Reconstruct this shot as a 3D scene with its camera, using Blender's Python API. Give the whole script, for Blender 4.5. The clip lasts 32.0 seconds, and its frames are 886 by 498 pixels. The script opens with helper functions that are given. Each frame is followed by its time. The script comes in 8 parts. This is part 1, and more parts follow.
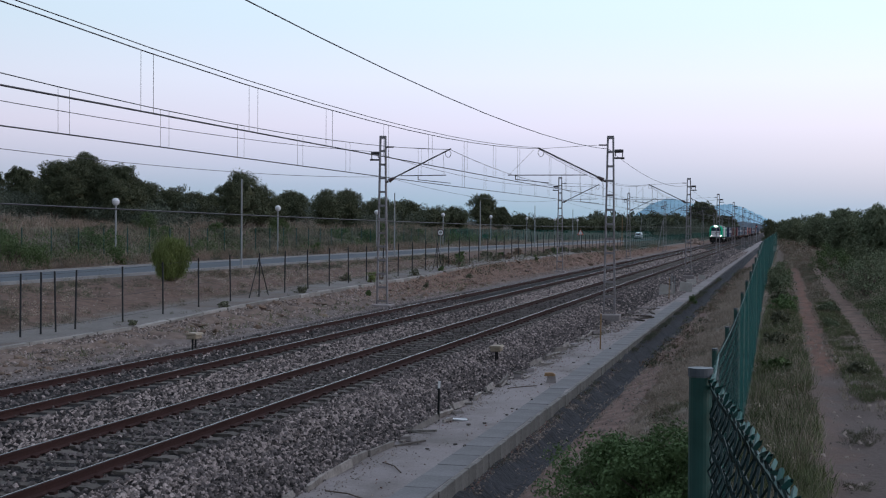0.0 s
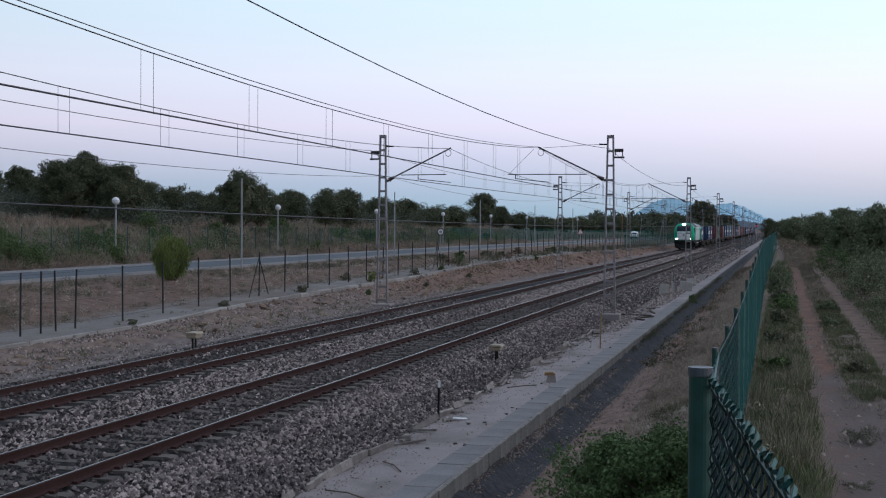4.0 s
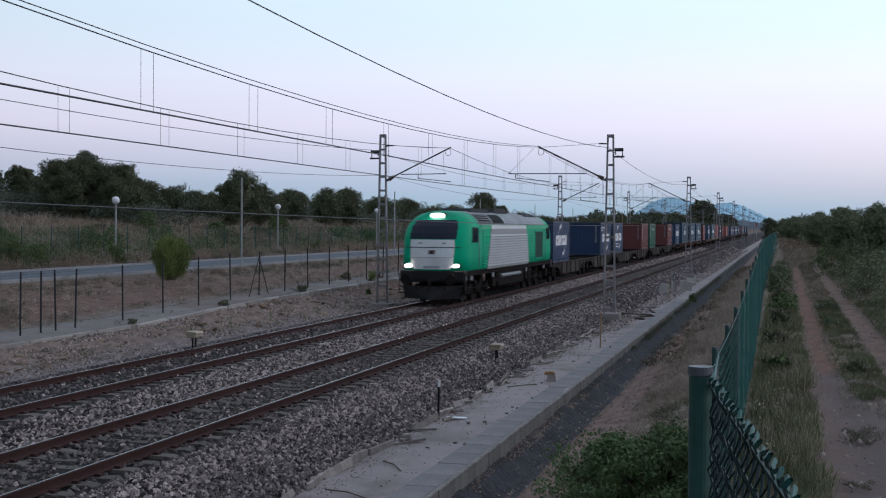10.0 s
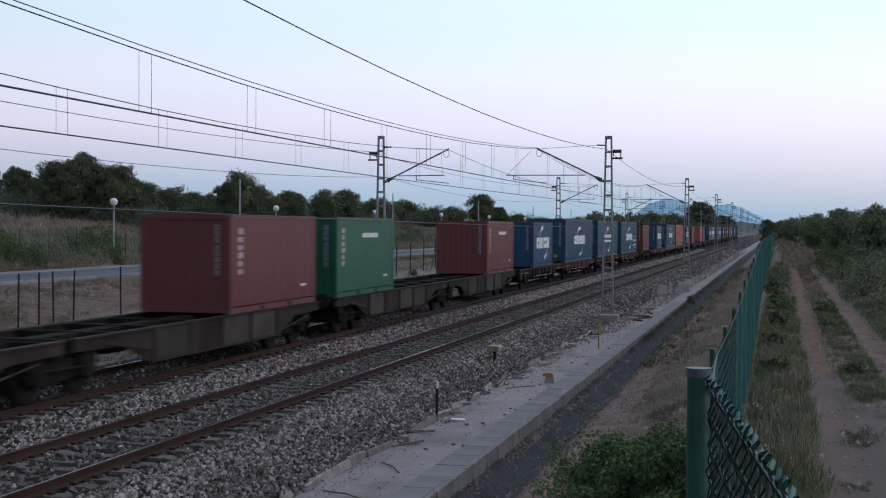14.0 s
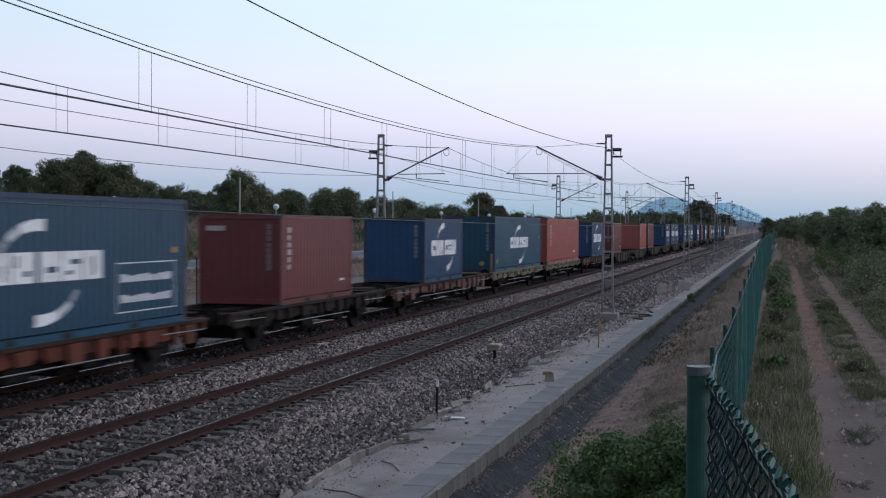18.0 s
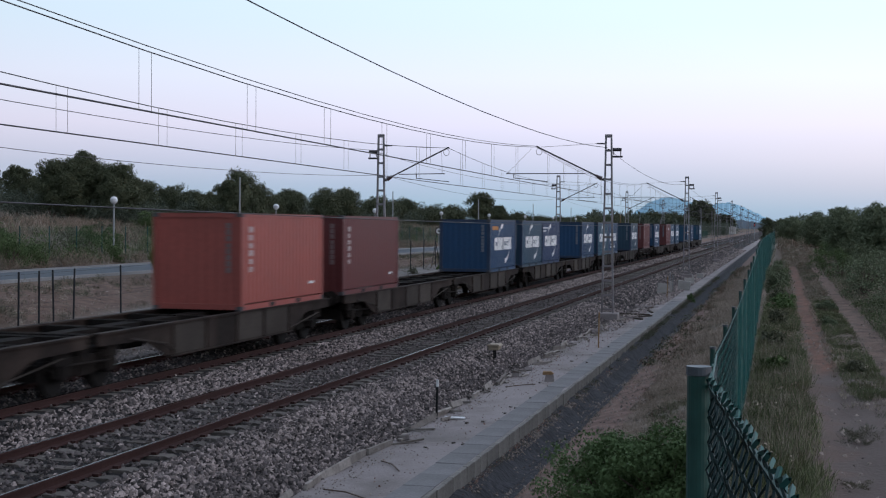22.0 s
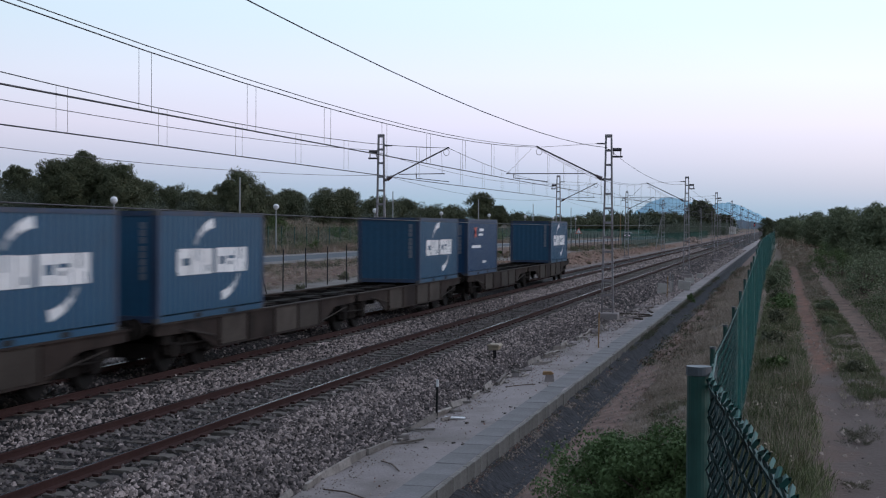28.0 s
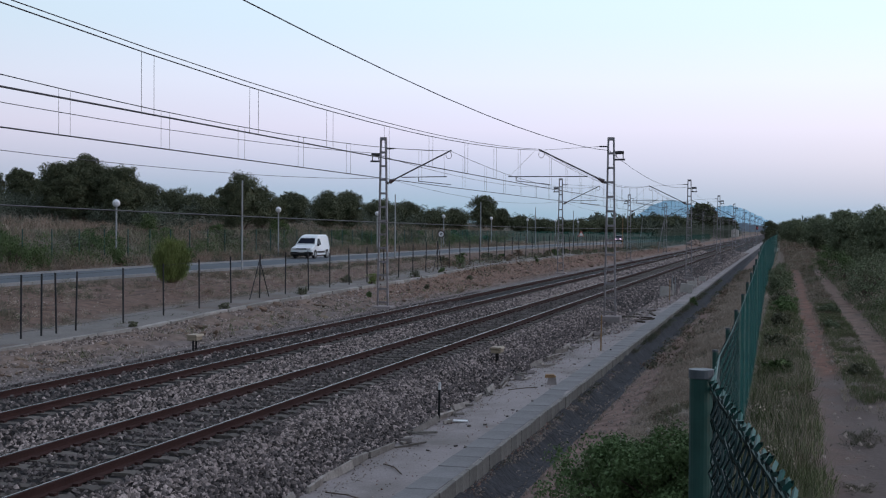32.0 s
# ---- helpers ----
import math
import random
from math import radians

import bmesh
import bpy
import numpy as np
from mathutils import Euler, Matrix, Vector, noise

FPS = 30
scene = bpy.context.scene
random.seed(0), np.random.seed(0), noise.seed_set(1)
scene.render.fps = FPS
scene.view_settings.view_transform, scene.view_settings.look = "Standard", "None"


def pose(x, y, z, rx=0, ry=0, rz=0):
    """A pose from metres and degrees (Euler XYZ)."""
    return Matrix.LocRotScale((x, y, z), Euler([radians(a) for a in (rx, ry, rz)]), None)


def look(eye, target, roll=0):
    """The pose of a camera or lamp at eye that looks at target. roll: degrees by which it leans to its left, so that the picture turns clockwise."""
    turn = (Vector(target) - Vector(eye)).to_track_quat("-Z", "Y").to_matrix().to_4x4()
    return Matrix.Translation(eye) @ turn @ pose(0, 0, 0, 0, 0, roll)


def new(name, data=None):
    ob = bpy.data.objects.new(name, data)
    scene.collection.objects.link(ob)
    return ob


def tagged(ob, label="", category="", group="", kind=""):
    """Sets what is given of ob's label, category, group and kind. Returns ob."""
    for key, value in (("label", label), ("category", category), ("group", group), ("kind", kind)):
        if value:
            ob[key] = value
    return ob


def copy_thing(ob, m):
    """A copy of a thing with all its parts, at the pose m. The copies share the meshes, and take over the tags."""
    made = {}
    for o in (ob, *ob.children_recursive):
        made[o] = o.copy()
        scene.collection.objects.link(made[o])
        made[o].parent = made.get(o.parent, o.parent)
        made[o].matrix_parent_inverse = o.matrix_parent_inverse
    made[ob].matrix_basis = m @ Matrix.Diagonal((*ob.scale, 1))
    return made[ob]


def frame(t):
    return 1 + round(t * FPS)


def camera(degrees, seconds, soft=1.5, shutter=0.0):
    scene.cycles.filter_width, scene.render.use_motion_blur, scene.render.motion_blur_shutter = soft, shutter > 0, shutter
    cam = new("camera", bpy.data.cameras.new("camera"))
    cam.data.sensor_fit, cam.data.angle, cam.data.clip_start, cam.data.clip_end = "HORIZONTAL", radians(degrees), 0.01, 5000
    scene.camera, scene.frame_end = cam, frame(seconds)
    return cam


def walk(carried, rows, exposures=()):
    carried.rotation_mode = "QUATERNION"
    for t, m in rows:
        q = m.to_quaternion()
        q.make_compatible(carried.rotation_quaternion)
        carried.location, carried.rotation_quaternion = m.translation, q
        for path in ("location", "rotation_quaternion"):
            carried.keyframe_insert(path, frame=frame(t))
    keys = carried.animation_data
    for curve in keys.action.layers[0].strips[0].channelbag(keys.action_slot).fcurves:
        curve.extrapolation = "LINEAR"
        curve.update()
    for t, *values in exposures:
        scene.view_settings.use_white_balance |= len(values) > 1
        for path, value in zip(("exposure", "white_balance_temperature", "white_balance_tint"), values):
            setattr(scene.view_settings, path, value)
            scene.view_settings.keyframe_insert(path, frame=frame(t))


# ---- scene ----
cam = camera(37.24, 32.0, soft=1.15, shutter=0.42)

EYE = Vector((0.0, 0.0, 3.433))
FOCAL = 1568 / 2 / math.tan(radians(37.24 / 2))


def aim(dx, dy):
    """The pose of the tripod camera, swung by a small drift."""
    yaw = 0.253 + dx / FOCAL
    pitch = -0.017 + dy / FOCAL
    way = Vector((-math.sin(yaw) * math.cos(pitch), math.cos(yaw) * math.cos(pitch), math.sin(pitch)))
    return look(EYE, EYE + way * 50, 0.344)


walk(cam, [(t, aim(dx, dy)) for t, dx, dy in (
    (0.0, 0, 0), (0.5, 0, -0.6), (1.0, 0, -2.4), (3.0, 0, -2.4), (3.5, 0, -1.2), (5.5, 0, -2.2), (7.5, 0, -2.4), (8.0, 0, -4.0),
    (8.5, 0, -4.0), (9.0, 0, -2.5), (11.0, 0, -2.5), (11.5, 0, -1.0), (13.0, 0, -1.0), (13.5, -2.0, -1.2), (14.0, -3.2, 0.2),
    (14.5, -3.2, -1.2), (16.5, -3.2, -3.4), (17.0, -3.2, -2.6), (29.0, -3.2, -2.6), (29.5, 0, -2.4), (30.0, 1.2, -2.4),
    (30.5, 1.0, 1.0), (31.0, 1.0, 1.0), (31.5, 1.0, 2.6), (32.0, 1.0, 2.6))],
     [(0.0, 0.0), (11.0, 0.0), (13.0, 0.03), (17.0, 0.06), (29.5, 0.06), (31.0, 0.02), (32.0, 0.0)])

# ---- sky and light: dusk, the sun just set on the +x side ----
world = bpy.data.worlds.new("dusk_sky")
scene.world = world
world.use_nodes = True
wn, wl = world.node_tree.nodes, world.node_tree.links
wn.clear()
w_out = wn.new("ShaderNodeOutputWorld")
w_bg = wn.new("ShaderNodeBackground")
w_tc = wn.new("ShaderNodeTexCoord")
w_sep = wn.new("ShaderNodeSeparateXYZ")
w_ramp = wn.new("ShaderNodeValToRGB")
w_sky = wn.new("ShaderNodeTexSky")
w_sky.sky_type = "NISHITA"
w_sky.sun_disc = False
w_sky.sun_elevation, w_sky.sun_rotation = radians(3.0), radians(100)
w_glow = wn.new("ShaderNodeMapRange")
w_mul = wn.new("ShaderNodeMix")
w_mul.data_type, w_mul.blend_type = "RGBA", "MULTIPLY"
w_mix = wn.new("ShaderNodeMix")
w_mix.data_type, w_mix.blend_type = "RGBA", "ADD"
w_dot = wn.new("ShaderNodeVectorMath")
w_dot.operation = "DOT_PRODUCT"
w_dot.inputs[1].default_value = (0.8, 0.6, 0.0)
wl.new(w_tc.outputs["Generated"], w_sep.inputs[0])
wl.new(w_tc.outputs["Generated"], w_dot.inputs[0])
wl.new(w_sep.outputs["Z"], w_ramp.inputs["Fac"])
stops = ((0.0, (0.24, 0.37, 0.51)), (0.012, (0.28, 0.43, 0.565)), (0.03, (0.36, 0.47, 0.645)), (0.05, (0.505, 0.55, 0.745)), (0.075, (0.665, 0.66, 0.86)),
         (0.11, (0.70, 0.75, 0.935)), (0.15, (0.64, 0.775, 0.94)), (0.2, (0.63, 0.81, 0.97)), (0.42, (0.59, 0.71, 0.91)), (1.0, (0.44, 0.51, 0.66)))
ramp = w_ramp.color_ramp
while len(ramp.elements) < len(stops):
    ramp.elements.new(0.5)
for e, (p, c) in zip(ramp.elements, stops):
    e.position, e.color = p, (*c, 1)
# towards the place where the sun went down the low sky is pinker
w_east, w_side, w_pink = wn.new("ShaderNodeValToRGB"), wn.new("ShaderNodeMapRange"), wn.new("ShaderNodeMix")
east = ((0.0, (0.27, 0.36, 0.48)), (0.012, (0.32, 0.40, 0.53)), (0.03, (0.475, 0.475, 0.575)), (0.05, (0.60, 0.575, 0.675)), (0.075, (0.69, 0.66, 0.78)),
        (0.11, (0.70, 0.74, 0.91)), (0.15, (0.64, 0.775, 0.94)), (0.2, (0.63, 0.81, 0.97)), (0.42, (0.59, 0.71, 0.91)), (1.0, (0.44, 0.51, 0.66)))
while len(w_east.color_ramp.elements) < len(east):
    w_east.color_ramp.elements.new(0.5)
for e, (p, c) in zip(w_east.color_ramp.elements, east):
    e.position, e.color = p, (*c, 1)
wl.new(w_sep.outputs["Z"], w_east.inputs["Fac"])
w_side.inputs["From Min"].default_value, w_side.inputs["From Max"].default_value = 0.4, 0.75
wl.new(w_dot.outputs["Value"], w_side.inputs["Value"])
w_pink.data_type = "RGBA"
wl.new(w_side.outputs["Result"], w_pink.inputs["Factor"])
wl.new(w_ramp.outputs["Color"], w_pink.inputs["A"])
wl.new(w_east.outputs["Color"], w_pink.inputs["B"])
w_glow.inputs["From Min"].default_value, w_glow.inputs["From Max"].default_value = -1.0, 1.0
w_glow.inputs["To Min"].default_value, w_glow.inputs["To Max"].default_value = 0.40, 1.42
wl.new(w_dot.outputs["Value"], w_glow.inputs["Value"])
w_mul.inputs["Factor"].default_value = 1.0
wl.new(w_pink.outputs["Result"], w_mul.inputs["A"])
wl.new(w_glow.outputs["Result"], w_mul.inputs["B"])
w_mix.inputs["Factor"].default_value = 0.03
wl.new(w_mul.outputs["Result"], w_mix.inputs["A"])
wl.new(w_sky.outputs["Color"], w_mix.inputs["B"])
wl.new(w_mix.outputs["Result"], w_bg.inputs["Color"])
w_bg.inputs["Strength"].default_value = 1.0
wl.new(w_bg.outputs[0], w_out.inputs["Surface"])

sun = new("sun", bpy.data.lights.new("sun", "SUN"))
sun.data.energy, sun.data.angle, sun.data.color = 0.55, radians(60), (1.0, 0.84, 0.87)
sun.matrix_world = look((60, 10, 30), (0, 0, 0))
scene.view_settings.exposure = 0.0


# ---- materials ----
def material(name, base, rough=0.7, metal=0.0, vary=0.25, scale=3.0, fine=40.0, bump=0.2, stain=None, stain_amt=0.4, rand=0.0, island=0.0,
             emit=None, spec=0.5, space="Object", depth=0.02):
    """A surface with two scales of tone, a little relief and optional stains."""
    m = bpy.data.materials.new(name)
    m.use_nodes = True
    n, l = m.node_tree.nodes, m.node_tree.links
    b = n["Principled BSDF"]
    b.inputs["Roughness"].default_value, b.inputs["Metallic"].default_value = rough, metal
    b.inputs["Specular IOR Level"].default_value = spec
    if emit:
        b.inputs["Emission Color"].default_value, b.inputs["Emission Strength"].default_value = (*emit[0], 1), emit[1]
        b.inputs["Base Color"].default_value = (*base, 1)
        return m
    if space == "World":
        geo = n.new("ShaderNodeNewGeometry")
        co = geo.outputs["Position"]
    else:
        co = n.new("ShaderNodeTexCoord").outputs["Object"]
    big, small = n.new("ShaderNodeTexNoise"), n.new("ShaderNodeTexNoise")
    big.inputs["Scale"].default_value, small.inputs["Scale"].default_value = scale, fine
    big.inputs["Detail"].default_value, small.inputs["Detail"].default_value = 5, 3
    l.new(co, big.inputs["Vector"])
    l.new(co, small.inputs["Vector"])
    add = n.new("ShaderNodeMath")
    add.operation = "ADD"
    l.new(big.outputs["Fac"], add.inputs[0])
    l.new(small.outputs["Fac"], add.inputs[1])
    tone = n.new("ShaderNodeMapRange")
    tone.inputs["From Min"].default_value, tone.inputs["From Max"].default_value = 0.6, 1.4
    tone.inputs["To Min"].default_value, tone.inputs["To Max"].default_value = 1 - vary, 1 + vary
    l.new(add.outputs[0], tone.inputs["Value"])
    value = tone.outputs["Result"]
    for amount, src in ((rand, "ob"), (island, "isl")):
        if amount:
            r = n.new("ShaderNodeObjectInfo").outputs["Random"] if src == "ob" else n.new("ShaderNodeNewGeometry").outputs["Random Per Island"]
            mr = n.new("ShaderNodeMapRange")
            mr.inputs["To Min"].default_value, mr.inputs["To Max"].default_value = 1 - amount, 1 + amount
            l.new(r, mr.inputs["Value"])
            mm = n.new("ShaderNodeMath")
            mm.operation = "MULTIPLY"
            l.new(value, mm.inputs[0])
            l.new(mr.outputs["Result"], mm.inputs[1])
            value = mm.outputs[0]
    mul = n.new("ShaderNodeMix")
    mul.data_type, mul.blend_type = "RGBA", "MULTIPLY"
    mul.inputs["Factor"].default_value = 1.0
    mul.inputs["A"].default_value = (*base, 1)
    l.new(value, mul.inputs["B"])
    colour = mul.outputs["Result"]
    if stain:
        st = n.new("ShaderNodeTexNoise")
        st.inputs["Scale"].default_value, st.inputs["Detail"].default_value = scale * 0.6, 8
        st.inputs["Roughness"].default_value = 0.65
        off = n.new("ShaderNodeVectorMath")
        off.operation = "ADD"
        off.inputs[1].default_value = (7.3, 2.1, 4.4)
        l.new(co, off.inputs[0])
        l.new(off.outputs[0], st.inputs["Vector"])
        mask = n.new("ShaderNodeMapRange")
        mask.inputs["From Min"].default_value, mask.inputs["From Max"].default_value = 0.48, 0.68
        mask.inputs["To Max"].default_value = stain_amt
        l.new(st.outputs["Fac"], mask.inputs["Value"])
        mx = n.new("ShaderNodeMix")
        mx.data_type = "RGBA"
        l.new(mask.outputs["Result"], mx.inputs["Factor"])
        l.new(colour, mx.inputs["A"])
        mx.inputs["B"].default_value = (*stain, 1)
        colour = mx.outputs["Result"]
    l.new(colour, b.inputs["Base Color"])
    if bump:
        bp = n.new("ShaderNodeBump")
        bp.inputs["Strength"].default_value, bp.inputs["Distance"].default_value = bump, depth
        l.new(small.outputs["Fac"], bp.inputs["Height"])
        l.new(bp.outputs["Normal"], b.inputs["Normal"])
    return m


def see_through(name, base, share):
    """A fine net seen from afar: part paint, part gap."""
    m = material(name, base, 0.9, spec=0.05, vary=0.2, scale=1.5, fine=30, bump=0)
    n, l = m.node_tree.nodes, m.node_tree.links
    out = n["Material Output"]
    gap, mix = n.new("ShaderNodeBsdfTransparent"), n.new("ShaderNodeMixShader")
    mix.inputs[0].default_value = share
    l.new(gap.outputs[0], mix.inputs[1])
    l.new(n["Principled BSDF"].outputs[0], mix.inputs[2])
    l.new(mix.outputs[0], out.inputs["Surface"])
    return m


def ground_material():
    """Soil, red earth and dry growth, sorted by where they lie across the line."""
    m = material("earth_and_dry_growth", (0.12, 0.09, 0.07), 0.95, vary=0.35, scale=0.5, fine=14.0, bump=0.4, space="World", depth=0.05, spec=0.2)
    n, l = m.node_tree.nodes, m.node_tree.links
    b = n["Principled BSDF"]
    col = b.inputs["Base Color"].links[0].from_socket
    geo = n.new("ShaderNodeNewGeometry")
    sep = n.new("ShaderNodeSeparateXYZ")
    l.new(geo.outputs["Position"], sep.inputs[0])
    wob = n.new("ShaderNodeTexNoise")
    wob.inputs["Scale"].default_value, wob.inputs["Detail"].default_value = 0.9, 5
    l.new(geo.outputs["Position"], wob.inputs["Vector"])
    sh = n.new("ShaderNodeMath")
    sh.operation, sh.inputs[1].default_value, sh.inputs[2].default_value = "MULTIPLY_ADD", 1.9, -0.95
    l.new(wob.outputs["Fac"], sh.inputs[0])
    xx = n.new("ShaderNodeMath")
    l.new(sep.outputs["X"], xx.inputs[0])
    l.new(sh.outputs[0], xx.inputs[1])

    def band(lo, hi, soft, colour, amount, last):
        up, dn, mu = (n.new("ShaderNodeMapRange"), n.new("ShaderNodeMapRange"), n.new("ShaderNodeMath"))
        for k, a, z in ((up, lo - soft, lo + soft), (dn, hi + soft, hi - soft)):
            k.inputs["From Min"].default_value, k.inputs["From Max"].default_value = a, z
            l.new(xx.outputs[0], k.inputs["Value"])
        up.inputs["To Max"].default_value = amount
        mu.operation = "MULTIPLY"
        l.new(up.outputs["Result"], mu.inputs[0])
        l.new(dn.outputs["Result"], mu.inputs[1])
        g = n.new("ShaderNodeTexNoise")
        g.inputs["Scale"].default_value, g.inputs["Detail"].default_value = 2.5, 6
        l.new(geo.outputs["Position"], g.inputs["Vector"])
        va = n.new("ShaderNodeMapRange")
        va.inputs["From Min"].default_value, va.inputs["From Max"].default_value = 0.3, 0.7
        va.inputs["To Min"].default_value, va.inputs["To Max"].default_value = 0.6, 1.4
        l.new(g.outputs["Fac"], va.inputs["Value"])
        cm = n.new("ShaderNodeMix")
        cm.data_type, cm.blend_type = "RGBA", "MULTIPLY"
        cm.inputs["Factor"].default_value = 1.0
        cm.inputs["A"].default_value = (*colour, 1)
        l.new(va.outputs["Result"], cm.inputs["B"])
        mx = n.new("ShaderNodeMix")
        mx.data_type = "RGBA"
        l.new(mu.outputs[0], mx.inputs["Factor"])
        l.new(last, mx.inputs["A"])
        l.new(cm.outputs["Result"], mx.inputs["B"])
        return mx.outputs["Result"]

    col = band(-90, -38.2, 0.6, (0.088, 0.075, 0.058), 0.9, col)
    col = band(-29.6, -23.5, 0.5, (0.122, 0.078, 0.061), 0.85, col)
    col = band(-23.3, -20.2, 0.25, (0.15, 0.125, 0.11), 0.8, col)
    col = band(-20.2, -18.1, 0.3, (0.175, 0.133, 0.113), 0.85, col)
    col = band(-18.3, -16.4, 0.3, (0.145, 0.128, 0.124), 0.85, col)
    col = band(-4.5, -3.0, 0.25, (0.195, 0.128, 0.106), 0.9, col)
    col = band(-2.9, -0.7, 0.4, (0.235, 0.197, 0.162), 0.8, col)
    col = band(0.72, 1.20, 0.16, (0.185, 0.098, 0.073), 0.9, col)
    col = band(2.2, 2.85, 0.22, (0.155, 0.103, 0.082), 0.9, col)
    # the cutting bank grows redder further along
    along, wide, bank, red = n.new("ShaderNodeMapRange"), n.new("ShaderNodeMapRange"), n.new("ShaderNodeMath"), n.new("ShaderNodeMix")
    along.inputs["From Min"].default_value, along.inputs["From Max"].default_value = 52.0, 82.0
    along.inputs["To Min"].default_value, along.inputs["To Max"].default_value = 0.10, 0.50
    l.new(sep.outputs["Y"], along.inputs["Value"])
    wide.inputs["From Min"].default_value, wide.inputs["From Max"].default_value = -17.2, -17.8
    l.new(sep.outputs["X"], wide.inputs["Value"])
    wide2 = n.new("ShaderNodeMapRange")
    wide2.inputs["From Min"].default_value, wide2.inputs["From Max"].default_value = -20.6, -20.3
    l.new(sep.outputs["X"], wide2.inputs["Value"])
    bank.operation = "MULTIPLY"
    l.new(wide.outputs["Result"], bank.inputs[0])
    l.new(wide2.outputs["Result"], bank.inputs[1])
    bank2 = n.new("ShaderNodeMath")
    bank2.operation = "MULTIPLY"
    l.new(bank.outputs[0], bank2.inputs[0])
    l.new(along.outputs["Result"], bank2.inputs[1])
    patchy = n.new("ShaderNodeMix")
    patchy.data_type = "RGBA"
    patchy.inputs["A"].default_value, patchy.inputs["B"].default_value = (0.13, 0.075, 0.055, 1), (0.27, 0.15, 0.105, 1)
    l.new(wob.outputs["Fac"], patchy.inputs["Factor"])
    red.data_type = "RGBA"
    l.new(bank2.outputs[0], red.inputs["Factor"])
    l.new(col, red.inputs["A"])
    l.new(patchy.outputs["Result"], red.inputs["B"])
    col = red.outputs["Result"]
    # the bare pale patch where the two ruts meet, close to the camera
    near, inner, both, pale = n.new("ShaderNodeMapRange"), n.new("ShaderNodeMapRange"), n.new("ShaderNodeMath"), n.new("ShaderNodeMix")
    wy = n.new("ShaderNodeMath")
    l.new(sep.outputs["Y"], wy.inputs[0])
    l.new(sh.outputs[0], wy.inputs[1])
    near.inputs["From Min"].default_value, near.inputs["From Max"].default_value = 31.0, 29.6
    l.new(wy.outputs[0], near.inputs["Value"])
    inner.inputs["From Min"].default_value, inner.inputs["From Max"].default_value = 0.2, 1.0
    l.new(xx.outputs[0], inner.inputs["Value"])
    both.operation = "MULTIPLY"
    l.new(near.outputs["Result"], both.inputs[0])
    l.new(inner.outputs["Result"], both.inputs[1])
    pale.data_type = "RGBA"
    pale.inputs["B"].default_value = (0.130, 0.102, 0.092, 1)
    l.new(both.outputs[0], pale.inputs["Factor"])
    l.new(col, pale.inputs["A"])
    col = pale.outputs["Result"]
    l.new(col, b.inputs["Base Color"])
    return m


EARTH = ground_material()
# bed is nearly black: the shadow gaps between loose stones, put into its colour
BALLAST = material("gap_shade_ballast", (0.022, 0.020, 0.021), 0.95, vary=0.45, scale=1.2, fine=26, bump=1.0, space="World", depth=0.06, spec=0.2)
STONE = material("ballast_stone", (0.208, 0.172, 0.160), 0.9, vary=0.35, scale=0.5, fine=30, bump=0.2, island=0.97, space="World", spec=0.25)
STONE_D = material("dark_ballast_stone", (0.080, 0.068, 0.066), 0.9, vary=0.4, scale=0.5, fine=30, bump=0.2, island=0.8, space="World", spec=0.25)
GRIT = material("earth_grit", (0.185, 0.155, 0.135), 0.95, vary=0.3, scale=0.6, fine=20, bump=0.1, island=0.6, space="World", spec=0.2)
CONCRETE = material("weathered_concrete", (0.262, 0.232, 0.228), 0.9, vary=0.22, scale=0.8, fine=25, bump=0.35, stain=(0.135, 0.118, 0.108), stain_amt=0.75, space="World", spec=0.25)
SLEEPER = material("sleeper_concrete", (0.102, 0.090, 0.081), 0.9, vary=0.3, scale=1.5, fine=20, bump=0.3, stain=(0.10, 0.075, 0.06), stain_amt=0.7, rand=0.25, spec=0.2)
RUST = material("rail_rust", (0.044, 0.021, 0.019), 0.8, vary=0.25, scale=1.0, fine=20, bump=0.1, space="World", spec=0.15)
RAILHEAD = material("worn_rail_head", (0.06, 0.048, 0.046), 0.11, 1.0, vary=0.2, scale=0.8, fine=10, bump=0.03, space="World")
ASPHALT = material("road_asphalt", (0.058, 0.07, 0.085), 0.8, vary=0.18, scale=0.5, fine=12, bump=0.1, space="World", spec=0.3)
KERB = material("kerb_concrete", (0.205, 0.205, 0.208), 0.85, vary=0.2, scale=0.7, fine=15, bump=0.2, space="World", spec=0.3)
MAST = material("galvanised_lattice", (0.23, 0.22, 0.235), 0.6, 0.35, vary=0.3, scale=2.0, fine=12, bump=0.1, stain=(0.14, 0.09, 0.07), stain_amt=0.5)
WIRE = material("overhead_wire", (0.055, 0.05, 0.055), 0.6, 0.4, vary=0.2, scale=0.5, fine=5, bump=0, space="World")
INSUL = material("brown_insulator", (0.07, 0.045, 0.045), 0.3, vary=0.15, bump=0)
GREENP = material("green_coated_steel", (0.006, 0.046, 0.038), 0.42, spec=0.4, vary=0.18, scale=4, fine=40, bump=0.05, stain=(0.03, 0.09, 0.08), stain_amt=0.5)
GREENW = material("green_coated_wire", (0.0025, 0.018, 0.018), 0.5, spec=0.18, vary=0.2, scale=4, fine=40, bump=0)
# lighter copy of the wire: sky reflection on the top edge, put into colour
GREENT = material("sky_lit_selvage_wire", (0.014, 0.085, 0.078), 0.5, spec=0.3, vary=0.25, scale=6, fine=40, bump=0)
CAPG = material("grey_green_cap", (0.05, 0.062, 0.075), 0.5, vary=0.15, scale=6, bump=0.1)
NETG = see_through("green_net", (0.0075, 0.066, 0.062), 0.74)
